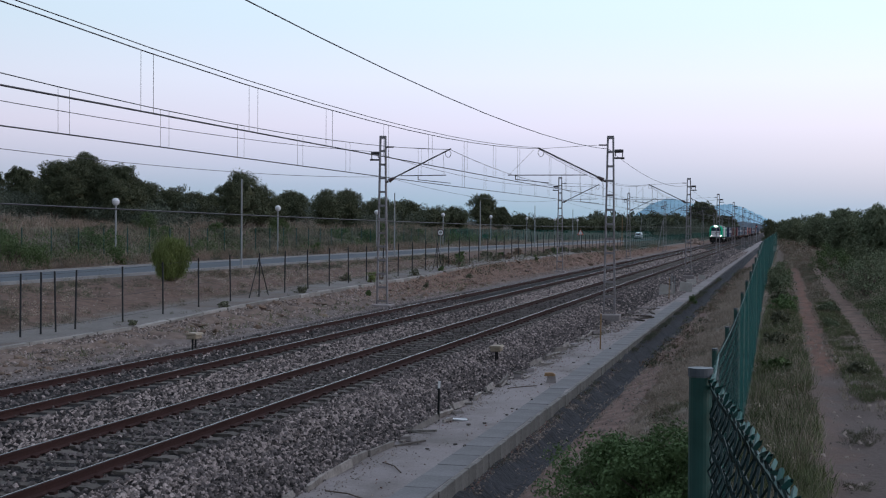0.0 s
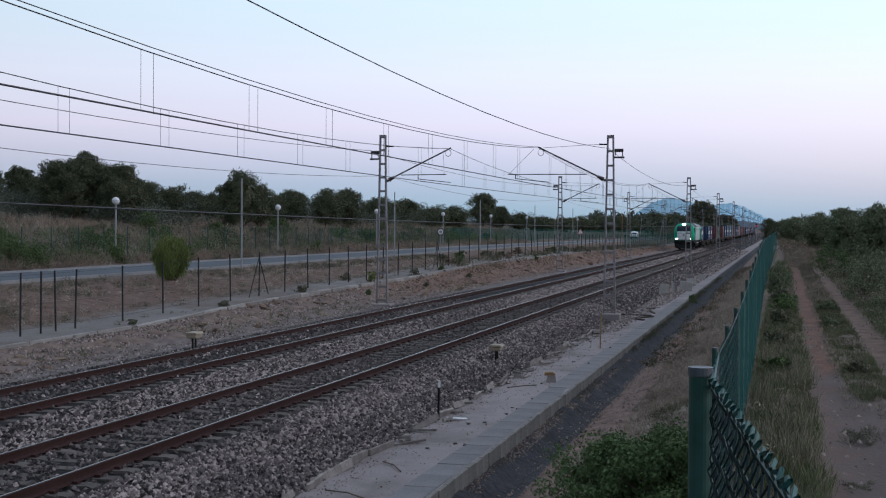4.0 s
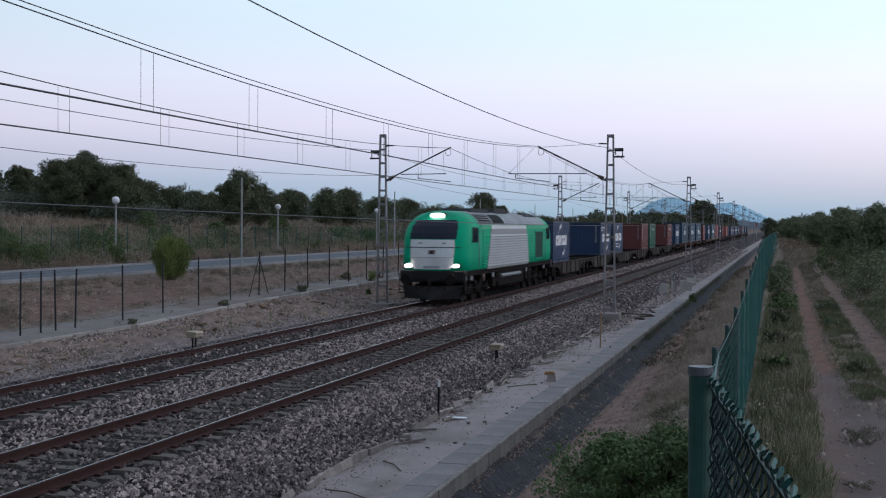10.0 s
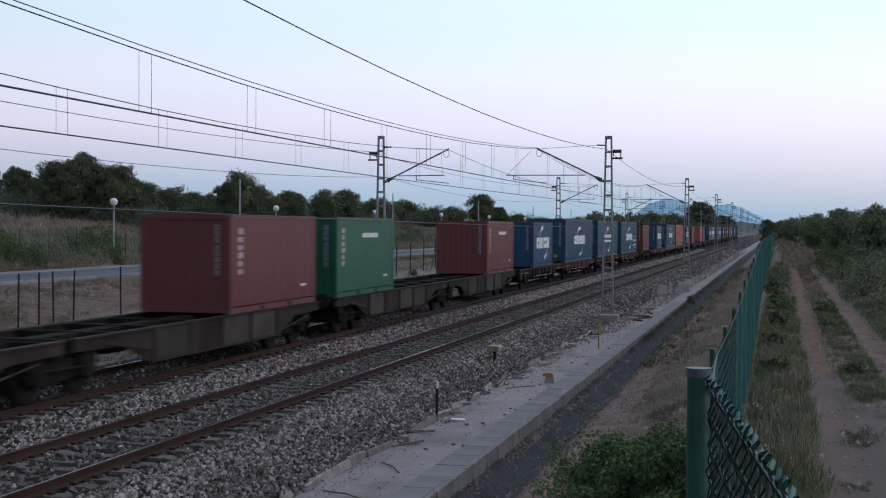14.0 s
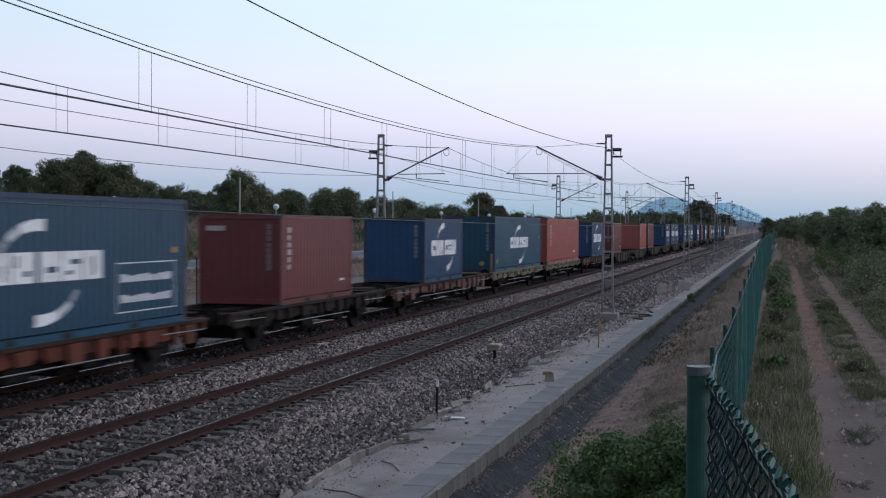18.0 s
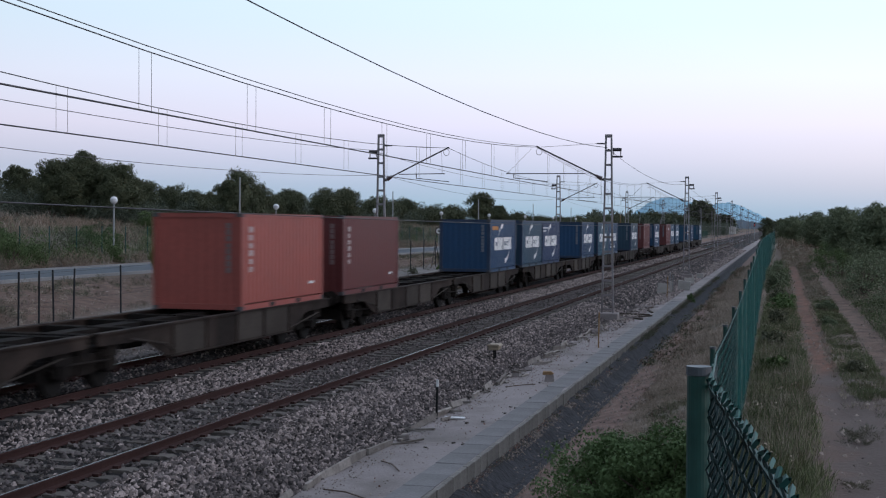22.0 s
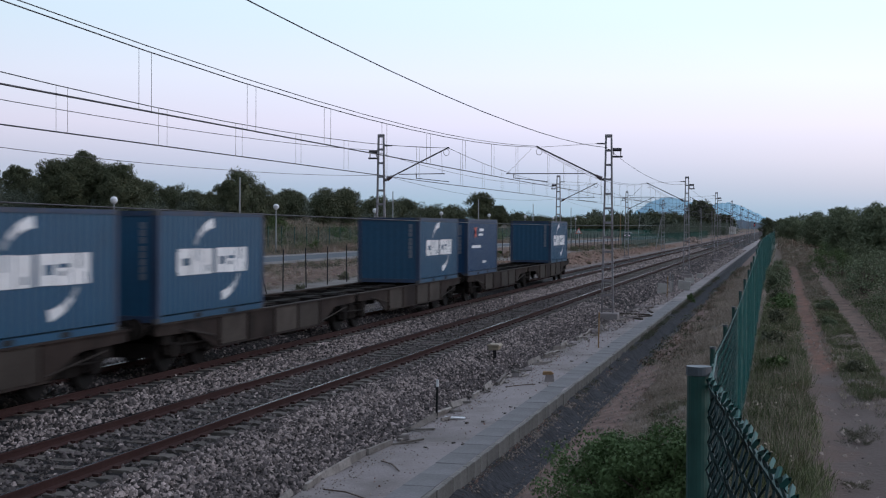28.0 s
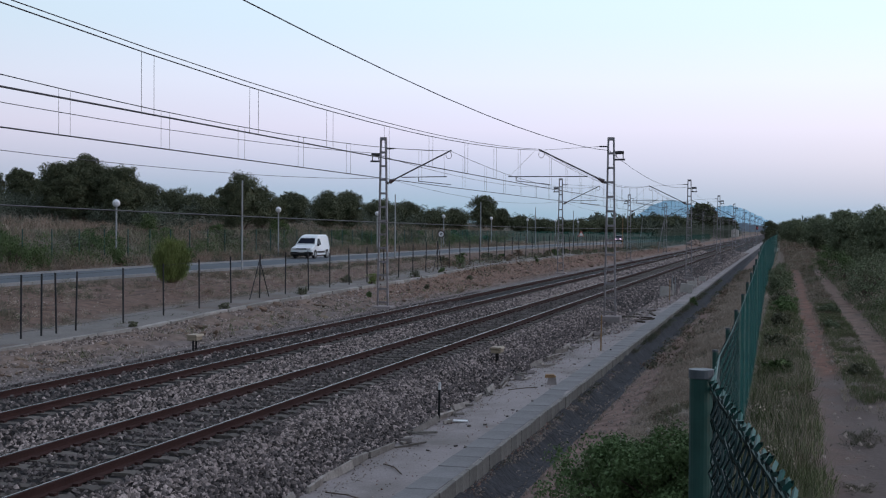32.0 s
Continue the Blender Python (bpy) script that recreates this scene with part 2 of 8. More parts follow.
NETM = see_through("green_net_middle", (0.010, 0.07, 0.056), 0.17)
NETD = see_through("green_net_dense", (0.009, 0.066, 0.054), 0.52)
NETF = see_through("green_net_far", (0.018, 0.075, 0.055), 0.10)
DARKPOST = material("dark_fence_steel", (0.022, 0.023, 0.026), 0.65, 0.0, spec=0.25, vary=0.25, scale=4, bump=0.1)
LAMPPOLE = material("grey_lamp_pole", (0.26, 0.27, 0.28), 0.55, 0.1, vary=0.15, scale=2, bump=0)
GLOBE = material("opal_globe", (0.6, 0.61, 0.64), 0.25, vary=0.05, bump=0)
LEAF_PINE = material("pine_needles", (0.082, 0.094, 0.056), 0.8, vary=0.2, scale=0.5, fine=3, bump=0, island=0.08, space="World", spec=0.2)
LEAF_DARK = material("far_wood_leaves", (0.078, 0.094, 0.070), 0.8, vary=0.3, scale=0.3, fine=2, bump=0, island=0.15, space="World", spec=0.2)
LEAF_BUSH = material("shrub_leaves", (0.074, 0.108, 0.044), 0.75, vary=0.3, scale=1.2, fine=9, bump=0, island=0.25, space="World", spec=0.12)
LEAF_LENTISK = material("dense_dark_leaves", (0.10, 0.155, 0.064), 0.7, vary=0.3, scale=2.2, fine=14, bump=0, island=0.15, space="World", spec=0.15)
LEAF_WOOD = material("track_side_leaves", (0.13, 0.155, 0.095), 0.8, vary=0.3, scale=0.35, fine=2.5, bump=0, island=0.12, space="World", spec=0.15)
LEAF_YELLOW = material("broom_leaves", (0.135, 0.168, 0.055), 0.75, vary=0.3, scale=1.5, fine=9, bump=0, island=0.2, space="World", spec=0.15)
HERBS = material("pale_herb_blades", (0.44, 0.365, 0.305), 0.9, vary=0.35, scale=0.9, fine=5, bump=0, island=0.16, space="World", spec=0.12, stain=(0.25, 0.21, 0.165), stain_amt=0.8)
OLIVE = material("green_brown_blades", (0.094, 0.112, 0.058), 0.9, vary=0.35, scale=0.9, fine=5, bump=0, island=0.16, space="World", spec=0.12, stain=(0.155, 0.115, 0.088), stain_amt=0.8)
TUSSOCK = material("tan_tussocks", (0.27, 0.205, 0.165), 0.9, vary=0.35, scale=0.45, fine=2.5, bump=0, island=0.12, space="World", spec=0.12, stain=(0.10, 0.095, 0.07), stain_amt=0.85)
SEDGE = material("dull_olive_tussocks", (0.105, 0.11, 0.078), 0.9, vary=0.4, scale=0.5, fine=3, bump=0, island=0.15, space="World", spec=0.12, stain=(0.16, 0.12, 0.095), stain_amt=0.7)
DRY = material("dry_grass", (0.285, 0.245, 0.20), 0.9, vary=0.4, scale=0.3, fine=8, bump=0, island=0.3, space="World", spec=0.15)
GRASS = material("green_grass", (0.130, 0.150, 0.078), 0.85, vary=0.35, scale=0.8, fine=8, bump=0, island=0.45, space="World", spec=0.2)
HERB = material("dry_herb_cushions", (0.40, 0.345, 0.285), 0.9, vary=0.3, scale=1.5, fine=9, bump=0, island=0.3, space="World", spec=0.15)
SCRUB = material("grey_green_scrub", (0.115, 0.12, 0.08), 0.85, vary=0.35, scale=1.2, fine=9, bump=0, island=0.5, space="World", spec=0.15)
RUSSET = material("russet_dry_growth", (0.18, 0.13, 0.098), 0.9, vary=0.35, scale=0.8, fine=9, bump=0, island=0.5, space="World", spec=0.15)
BARK = material("bark", (0.09, 0.065, 0.05), 0.9, vary=0.35, scale=3, fine=20, bump=0.6)
# the pale blue is air haze over the distance, painted as base colour
HILL = material("hazy_blue_mountain", (0.33, 0.535, 0.66), 1.0, vary=0.10, scale=0.004, fine=0.03, bump=0, space="World", spec=0.0)
FARHILL = material("distant_wooded_hill", (0.10, 0.125, 0.15), 1.0, vary=0.25, scale=0.01, fine=0.15, bump=0, space="World", spec=0.0)


# ---- mesh helpers ----
def mesh_of(name, bm, mat, smooth=False):
    me = bpy.data.meshes.new(name)
    bm.normal_update()
    bm.to_mesh(me)
    bm.free()
    for mm in (mat if isinstance(mat, (list, tuple)) else (mat,)):
        me.materials.append(mm)
    if smooth:
        me.shade_smooth()
    return me


def part(name, bm, mat, parent=None, label="", smooth=False, at=None):
    """Link a bmesh as one mesh object, under a thing or a part."""
    ob = new(name, mesh_of(name, bm, mat, smooth) if isinstance(bm, bmesh.types.BMesh) else bm)
    if parent is not None:
        ob.parent = parent
    if at is not None:
        ob.matrix_basis = at
    if label:
        tagged(ob, label)
    return ob


def raw(name, verts, faces, mat, parent=None, smooth=False):
    me = bpy.data.meshes.new(name)
    me.from_pydata(verts, [], faces)
    me.materials.append(mat)
    if smooth:
        me.shade_smooth()
    ob = new(name, me)
    if parent is not None:
        ob.parent = parent
    return ob


def quads(name, v, mat, parent=None):
    """Loose faces from an array (n, corners, 3)."""
    v = np.asarray(v, float)
    corners = v.shape[1]
    v = v.reshape(-1, 3)
    k = len(v) // corners
    me = bpy.data.meshes.new(name)
    me.vertices.add(len(v))
    me.vertices.foreach_set("co", v.ravel())
    me.loops.add(len(v))
    me.loops.foreach_set("vertex_index", np.arange(len(v)))
    me.polygons.add(k)
    me.polygons.foreach_set("loop_start", np.arange(0, len(v), corners))
    me.materials.append(mat)
    me.update()
    ob = new(name, me)
    if parent is not None:
        ob.parent = parent
    return ob


def box(bm, x0, x1, y0, y1, z0, z1, bevel=0.0):
    vs = [bm.verts.new((x, y, z)) for z in (z0, z1) for x, y in ((x0, y0), (x1, y0), (x1, y1), (x0, y1))]
    fs = [bm.faces.new([vs[i] for i in f]) for f in ((3, 2, 1, 0), (4, 5, 6, 7), (0, 1, 5, 4), (1, 2, 6, 5), (2, 3, 7, 6), (3, 0, 4, 7))]
    if bevel:
        bmesh.ops.bevel(bm, geom=list({e for f in fs for e in f.edges}), offset=bevel, segments=1, affect="EDGES")
    return bm


def tube(bm, pts, r, sides=6, cap=True, r_end=None):
    """A round bar along a line of points."""
    pts = [Vector(p) for p in pts]
    rings = []
    for i, p in enumerate(pts):
        d = (pts[min(i + 1, len(pts) - 1)] - pts[max(i - 1, 0)]).normalized()
        side = d.cross(Vector((0, 0, 1)))
        if side.length < 0.05:
            side = d.cross(Vector((1, 0, 0)))
        side.normalize()
        up = side.cross(d)
        rr = r if r_end is None else r + (r_end - r) * i / max(1, len(pts) - 1)
        rings.append([bm.verts.new(p + (side * math.cos(a) + up * math.sin(a)) * rr) for a in [2 * math.pi * k / sides for k in range(sides)]])
    for a, b in zip(rings, rings[1:]):
        for k in range(sides):
            bm.faces.new((a[k], a[(k + 1) % sides], b[(k + 1) % sides], b[k]))
    if cap:
        bm.faces.new(rings[0][::-1])
        bm.faces.new(rings[-1])
    return bm


def prism(bm, outline, axis, a, b):
    """An outline (pairs) pushed along an axis from a to b. axis x: pairs are y, z; axis y: pairs are x, z; axis z: pairs are x, y."""
    def at(p, s):
        return {"x": (s, p[0], p[1]), "y": (p[0], s, p[1]), "z": (p[0], p[1], s)}[axis]
    lo = [bm.verts.new(at(p, a)) for p in outline]
    hi = [bm.verts.new(at(p, b)) for p in outline]
    n = len(outline)
    for i in range(n):
        bm.faces.new((lo[i], lo[(i + 1) % n], hi[(i + 1) % n], hi[i]))
    bm.faces.new(lo[::-1])
    bm.faces.new(hi)
    bmesh.ops.recalc_face_normals(bm, faces=bm.faces)
    return bm


def disc(bm, c, r, axis="y", depth=0.1, sides=20):
    return prism(bm, [((c[0] if axis != "x" else c[1]) + r * math.cos(a), (c[2] if axis != "z" else c[1]) + r * math.sin(a)) for a in [2 * math.pi * k / sides for k in range(sides)]],
                 axis, {"x": c[0], "y": c[1], "z": c[2]}[axis] - depth / 2, {"x": c[0], "y": c[1], "z": c[2]}[axis] + depth / 2)


def thing(name, at, label, category, group="", kind=""):
    ob = new(name)
    ob.matrix_basis = at
    return tagged(ob, label, category, group, kind)


def smooth_step(a, b, x):
    t = np.clip((x - a) / (b - a), 0, 1)
    return t * t * (3 - 2 * t)


# ---- the ground: one sheet, cut across the line ----
NEAR_X, FAR_X = -10.37, -14.35
FAR_Z = 0.1


def ledge_height(y):
    return np.interp(y, (20, 40, 48, 56, 75, 80, 90, 100, 120, 145, 185, 240, 600), (0.0, 0.07, 0.28, 0.38, 0.5, 0.64, 0.78, 0.83, 0.80, 0.72, 0.34, 0.1, 0.1))


def kerb_x(y):
    return np.interp(y, (0, 36, 66, 112, 200, 700), (-5.03, -5.05, -5.10, -5.22, -5.35, -5.5))


def road_drop(y):
    """The road sinks gently in the distance."""
    return np.interp(y, (150, 220, 300, 420, 700), (0.0, 0.2, 0.5, 0.7, 0.7))


def ground_height(x, y):
    x, y = np.asarray(x, float), np.asarray(y, float)
    led = ledge_height(y)
    # the ditch follows the kerb
    x = np.where(x > -7.2, x - (kerb_x(y) + 5.05) * smooth_step(-2.6, -3.9, x), x)
    keys = (-600, -120, -75, -56, -46, -41, -37.0, -30.0, -29.0, -25.5, -23.2, -20.4, -20.3, -19.8, -18.6, -17.7, -16.6, -16.0, -7.0, -5.1, -4.9, -4.55, -4.2, -3.2, -1.6, -0.6, 3.0, 12, 60, 600)
    vals = [8.0, 6.5, 5.0, 3.6, 2.6, 1.3, 0.97, 0.97, 0.85, 0.5 + led * 0.5, led + 0.06, led, led * 0.86 - 0.05, led * 0.45 - 0.1, led * 0.14 - 0.14, -0.2, -0.22, -0.32, -0.85, -1.2, -1.25, -1.3, -1.02, -0.74, -0.2, 0.22, 0.3, 0.5, 1.2, 4.0]
    z = np.zeros(np.broadcast(x, y).shape)
    for i in range(len(keys) - 1):
        t = np.clip((x - keys[i]) / (keys[i + 1] - keys[i]), 0, 1)
        inside = (x >= keys[i]) & (x < keys[i + 1])
        z = np.where(inside, vals[i] + (vals[i + 1] - vals[i]) * t, z)
    z = np.where(x < keys[0], vals[0], np.where(x >= keys[-1], vals[-1], z))
    # the mound on which the tripod stands
    r = np.hypot(x - 0.4, y + 1.0)
    mound = 1.55 * (1 - smooth_step(2.0, 11.0, r)) * smooth_step(-4.0, -1.2, x)
    z = z - road_drop(y) * (1 - smooth_step(-30.0, -22.0, x)) * smooth_step(-120, -60, x)
    far = 1 - smooth_step(250, 900, np.abs(y)) * 0.75
    z = np.where((x > -18) & (x < -4), z, z * far)
    return z + mound


def wobble(x, y, s, a):
    return a * noise.noise((x * s, y * s, 3.7))


def build_ground():
    xs = np.concatenate([np.linspace(-2500, -700, 5), np.linspace(-600, -130, 10), np.arange(-120, -60, 4.0), np.arange(-60, -37.5, 1.0), (-37.0, -36.7, -34, -30.2, -30.0, -29.5), np.arange(-29, -20.6, 0.5),
                         (-20.45, -20.4, -20.3), np.arange(-20.2, -17.4, 0.16), (-17.3, -16.6, -16, -14, -12, -10, -8, -7.0, -6.6, -6.2, -5.9, -5.65, -5.4, -5.12, -5.06, -4.9, -4.72, -4.55, -4.4, -4.2), np.arange(-4.0, 3.2, 0.2), np.arange(3.2, 14, 0.7),
                         np.arange(14, 60, 5.0), np.linspace(70, 600, 10), np.linspace(700, 2500, 5)])
    ys = np.concatenate([np.linspace(-600, -40, 8), np.arange(-30, 8, 3.0), np.arange(8, 40, 0.35), np.arange(40, 90, 0.45), np.arange(90, 220, 1.2), np.arange(220, 320, 5.0), np.arange(320, 900, 40.0), np.linspace(1000, 4200, 9)])
    gx, gy = np.meshgrid(xs, ys)
    gz = ground_height(gx, gy)
    nx, ny = len(xs), len(ys)
    vs = []
    for j in range(ny):
        for i in range(nx):
            x, y, z = gx[j, i], gy[j, i], gz[j, i]
            if -20.3 < x < -17.7 and y < 260:
                z += wobble(x, y, 1.6, 0.18) + wobble(x, y, 4.0, 0.11)
                if ys[j] < 220:
                    x += wobble(y, x, 2.5, 0.12)
            elif x < -37.3 and y < 400:
                z += wobble(x, y, 0.13, 0.5) + wobble(x, y, 0.6, 0.12)
            elif (-29.4 < x < -23.5 or -3.4 < x < 14) and y < 400:
                z += wobble(x, y, 0.7, 0.07) + wobble(x, y, 2.6, 0.03)
                if 0.56 < x < 1.24 or 2.15 < x < 3.0:
                    z -= 0.05
            vs.append((x, y, z))
    fs = [(j * nx + i, j * nx + i + 1, (j + 1) * nx + i + 1, (j + 1) * nx + i) for j in range(ny - 1) for i in range(nx - 1)]
    ob = raw("ground", vs, fs, EARTH, smooth=True)
    tagged(ob, "dry reddish earth with dirt wheel ruts and rocky cutting bank", "ground", kind="structure")


build_ground()

LINE_END = 1500.0


def strip(name, profile, y0, y1, mat, label, category, step=0, parent=None, kind="structure", drop=False):
    """A profile (x, z pairs, open) run along the line."""
    ys = [y0, y1] if not step else list(np.arange(y0, y1 + step, step))
    n = len(profile)
    vs = [(x, y, z - (float(road_drop(y)) if drop else 0.0)) for y in ys for x, z in profile]
    fs = [(j * n + i, j * n + i + 1, (j + 1) * n + i + 1, (j + 1) * n + i) for j in range(len(ys) - 1) for i in range(n - 1)]
    ob = raw(name, vs, fs, mat, parent)
    if parent is None:
        tagged(ob, label, category, kind=kind)
    return ob


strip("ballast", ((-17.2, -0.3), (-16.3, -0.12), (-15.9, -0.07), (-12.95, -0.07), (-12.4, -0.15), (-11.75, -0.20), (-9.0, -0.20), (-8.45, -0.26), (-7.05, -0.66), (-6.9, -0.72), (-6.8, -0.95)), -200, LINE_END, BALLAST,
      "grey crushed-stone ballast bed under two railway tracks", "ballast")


def rail_run(x, z, parent):
    prof = [(-0.07, -0.155), (-0.07, -0.14), (-0.012, -0.118), (-0.012, -0.045), (-0.035, -0.036), (-0.036, -0.006)]
    prof = prof + [(-px, pz) for px, pz in prof[::-1]]
    bm = bmesh.new()
    prism(bm, [(x + a, z + b) for a, b in prof], "y", -150, LINE_END)
    rail = part("rail", bm, RUST, parent)
    bm = bmesh.new()
    crown = [(x + 0.06 * math.sin(radians(a)), z + 0.002 + 0.06 * (math.cos(radians(a)) - 1)) for a in range(-18, 19, 2)]
    prism(bm, [(x - 0.0185, z - 0.006)] + crown + [(x + 0.0185, z - 0.006)], "y", -150, LINE_END)
    part("rail_head", bm, RAILHEAD, rail, "worn bright running surface")


def sleeper_mesh():
    bm = bmesh.new()
    for s in (-1, 1):
        prism(bm, [(s * 1.30, -0.30), (s * 1.30, -0.175), (s * 1.22, -0.15), (s * 0.62, -0.158), (s * 0.45, -0.185), (s * 0.45, -0.30)][::s], "y", -0.13, 0.13)
    box(bm, -0.47, 0.47, -0.11, 0.11, -0.30, -0.182)
    for s in (-1, 1):
        for k in (-1, 1):
            held = len(bm.faces)
            box(bm, s * 0.87 + k * 0.115 - 0.045, s * 0.87 + k * 0.115 + 0.045, -0.05, 0.05, -0.16, -0.112)
            bm.faces.ensure_lookup_table()
            for f in bm.faces[held:]:
                f.material_index = 1
    return mesh_of("sleeper", bm, (SLEEPER, RUST))


def build_track(name, x, z, label, first, count):
    track = thing(name, pose(x, 0, z), label, "railway track", "railway tracks", "structure")
    for s in (-0.87, 0.87):
        rail_run(s, 0, track)
    me = sleeper_mesh()
    rng = random.Random(4)
    for k in range(count):
        part("sleeper", me, None, track, at=pose(rng.uniform(-0.015, 0.015), first + 0.6 * k, rng.uniform(-0.012, 0.012), 0, 0, rng.uniform(-0.6, 0.6)))
    base = [tuple(v.co) for v in me.vertices]
    poly = [tuple(p.vertices) for p in me.polygons]
    vs, fs = [], []
    for k in list(range(-20, 0)) + list(range(count, 500)):
        o = len(vs)
        vs += [(a, b + first + 0.6 * k, c) for a, b, c in base]
        fs += [tuple(i + o for i in p) for p in poly]
    rest = raw("sleepers", vs, fs, SLEEPER, track)
    rest.data.materials.append(RUST)
    rest.data.polygons.foreach_set("material_index", np.tile([p.material_index for p in me.polygons], len(fs) // len(poly)))
    tagged(rest, kind="stuff")


build_track("track", NEAR_X, 0.0, "straight rusty rails on concrete sleepers, nearer track", 12.0, 150)
build_track("track", FAR_X, FAR_Z, "straight rusty rails on concrete sleepers, farther track", 20.0, 110)


def ballast_top(x):
    return np.interp(x, (-17.2, -16.3, -15.9, -12.95, -12.4, -11.75, -9.0, -8.45, -7.05, -6.8), (-0.3, -0.12, -0.07, -0.07, -0.15, -0.20, -0.20, -0.26, -0.66, -0.72))


def build_stones(spans, name, mat, label, seed, height, big=1.0):
    """Loose stones lying on a surface."""
    rng = np.random.default_rng(seed)
    shape = np.array([(1, 0, 0), (0, 1, 0), (-1, 0, 0), (0, -1, 0), (0.3, 0.3, 0.8), (-0.35, -0.2, 0.75)], float)
    tri = np.array([(0, 1, 4), (1, 2, 4), (2, 5, 4), (2, 3, 5), (3, 0, 5), (0, 4, 5)])
    allv, allf, o = [], [], 0
    for x0, x1, y0, y1, k in spans:
        x, y = rng.uniform(x0, x1, k), rng.uniform(y0, y1, k)
        s = big * rng.uniform(0.018, 0.052, k) * np.interp(y, (12, 60, 110, 220), (1.0, 1.25, 1.7, 2.8))
        z = height(x, y) + s * 0.25
        a = rng.uniform(0, 6.28, k)
        jit = 1 + rng.uniform(-0.4, 0.4, (k, 6, 3))
        v = shape[None] * jit
        c, sn = np.cos(a)[:, None], np.sin(a)[:, None]
        vx, vy = v[..., 0] * c - v[..., 1] * sn, v[..., 0] * sn + v[..., 1] * c
        tl = rng.uniform(-0.7, 0.7, (k, 1))
        vz = v[..., 2] * np.cos(tl) + vx * np.sin(tl)
        out = np.stack([x[:, None] + vx * s[:, None], y[:, None] + vy * s[:, None], z[:, None] + vz * s[:, None] * 1.15], -1)
        allv.append(out.reshape(-1, 3))
        allf.append((tri[None] + (np.arange(k) * 6)[:, None, None]).reshape(-1, 3) + o)
        o += k * 6
    v, f = np.concatenate(allv), np.concatenate(allf)
    me = bpy.data.meshes.new(name)
    me.vertices.add(len(v))
    me.vertices.foreach_set("co", v.ravel())
    me.loops.add(f.size)
    me.loops.foreach_set("vertex_index", f.ravel())
    me.polygons.add(len(f))
    me.polygons.foreach_set("loop_start", np.arange(0, f.size, 3))
    me.materials.append(mat)
    me.update()
    tagged(new(name, me), label, "stones", kind="stuff")


build_stones(((-9.0, -7.9, 12, 30, 8500), (-9.0, -7.9, 30, 62, 8000), (-8.0, -6.85, 12, 30, 6200), (-8.0, -6.85, 30, 62, 6000), (-11.5, -9.2, 12, 34, 900), (-15.3, -13.4, 18, 60, 900), (-17.1, -15.5, 22, 70, 900), (-9.0, -6.9, 62, 110, 2500), (-9.0, -6.9, 110, 240, 1700), (-12.95, -11.75, 100, 220, 3500), (-12.95, -11.75, 17, 45, 6500), (-12.95, -11.75, 45, 100, 5500)), "ballast_stones", STONE,
             "loose grey and pinkish crushed ballast stones", 11, lambda x, y: ballast_top(x))
# the shoulder spans mix in darker stones to lower its tone
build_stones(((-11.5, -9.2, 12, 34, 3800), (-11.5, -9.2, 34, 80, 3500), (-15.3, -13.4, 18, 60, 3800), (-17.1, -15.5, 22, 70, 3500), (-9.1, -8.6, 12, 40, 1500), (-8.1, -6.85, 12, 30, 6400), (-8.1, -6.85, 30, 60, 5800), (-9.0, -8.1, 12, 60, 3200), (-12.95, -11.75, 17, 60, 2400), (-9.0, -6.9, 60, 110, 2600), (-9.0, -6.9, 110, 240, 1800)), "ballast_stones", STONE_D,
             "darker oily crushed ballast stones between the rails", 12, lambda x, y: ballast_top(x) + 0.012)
build_stones(((-4.2, -2.4, 13, 45, 1000), (-20.3, -17.4, 26, 60, 4500), (-20.3, -17.4, 60, 120, 4500), (-29.3, -23.3, 34, 90, 900), (0.4, 3.0, 15, 45, 500)), "earth_stones", GRIT,
             "small loose stones and clods on bare earth", 13, ground_height, 0.8)
BANKROCK = material("pinkish_bank_rock", (0.225, 0.183, 0.165), 0.95, vary=0.4, scale=0.9, fine=14, bump=0.3, island=0.65, space="World", spec=0.2)
build_stones(((-20.35, -18.6, 24, 66, 2600), (-20.35, -19.6, 30, 66, 1400)), "bank_rubble", BANKROCK, "pinkish broken rock on the cutting bank", 16, ground_height, 1.0)
build_stones(((-18.7, -17.2, 24, 70, 4200),), "bank_scree", STONE, "grey scree at the foot of the cutting bank", 21, ground_height, 0.6)
BANKRED = material("reddish_bank_rock", (0.205, 0.138, 0.11), 0.95, vary=0.35, scale=0.9, fine=14, bump=0.3, island=0.45, space="World", spec=0.2)
build_stones(((-20.35, -18.2, 60, 130, 4000), (-20.3, -18.2, 130, 240, 2500)), "bank_rubble", BANKRED, "reddish broken rock on the far cutting bank", 18, lambda x, y: ground_height(x, y) + 0.0, 1.25)
build_stones(((-6.95, -6.1, 50, 70, 700), (-6.95, -5.85, 68, 110, 2600), (-6.95, -5.75, 110, 230, 3600)), "walkway_rubble", STONE, "stones spilt over the far walkway", 17, lambda x, y: 0 * x - 0.6, 0.9)
build_stones(((-6.95, -5.65, 14, 60, 800), (-6.95, -6.5, 14, 60, 1500)), "walkway_grit", GRIT, "scattered grit on the concrete walkway", 14, lambda x, y: 0 * x - 0.61, 0.38)
LITTER = material("reddish_dry_litter", (0.13, 0.07, 0.058), 0.9, vary=0.3, scale=2, fine=20, bump=0, island=0.6, space="World", spec=0.15)
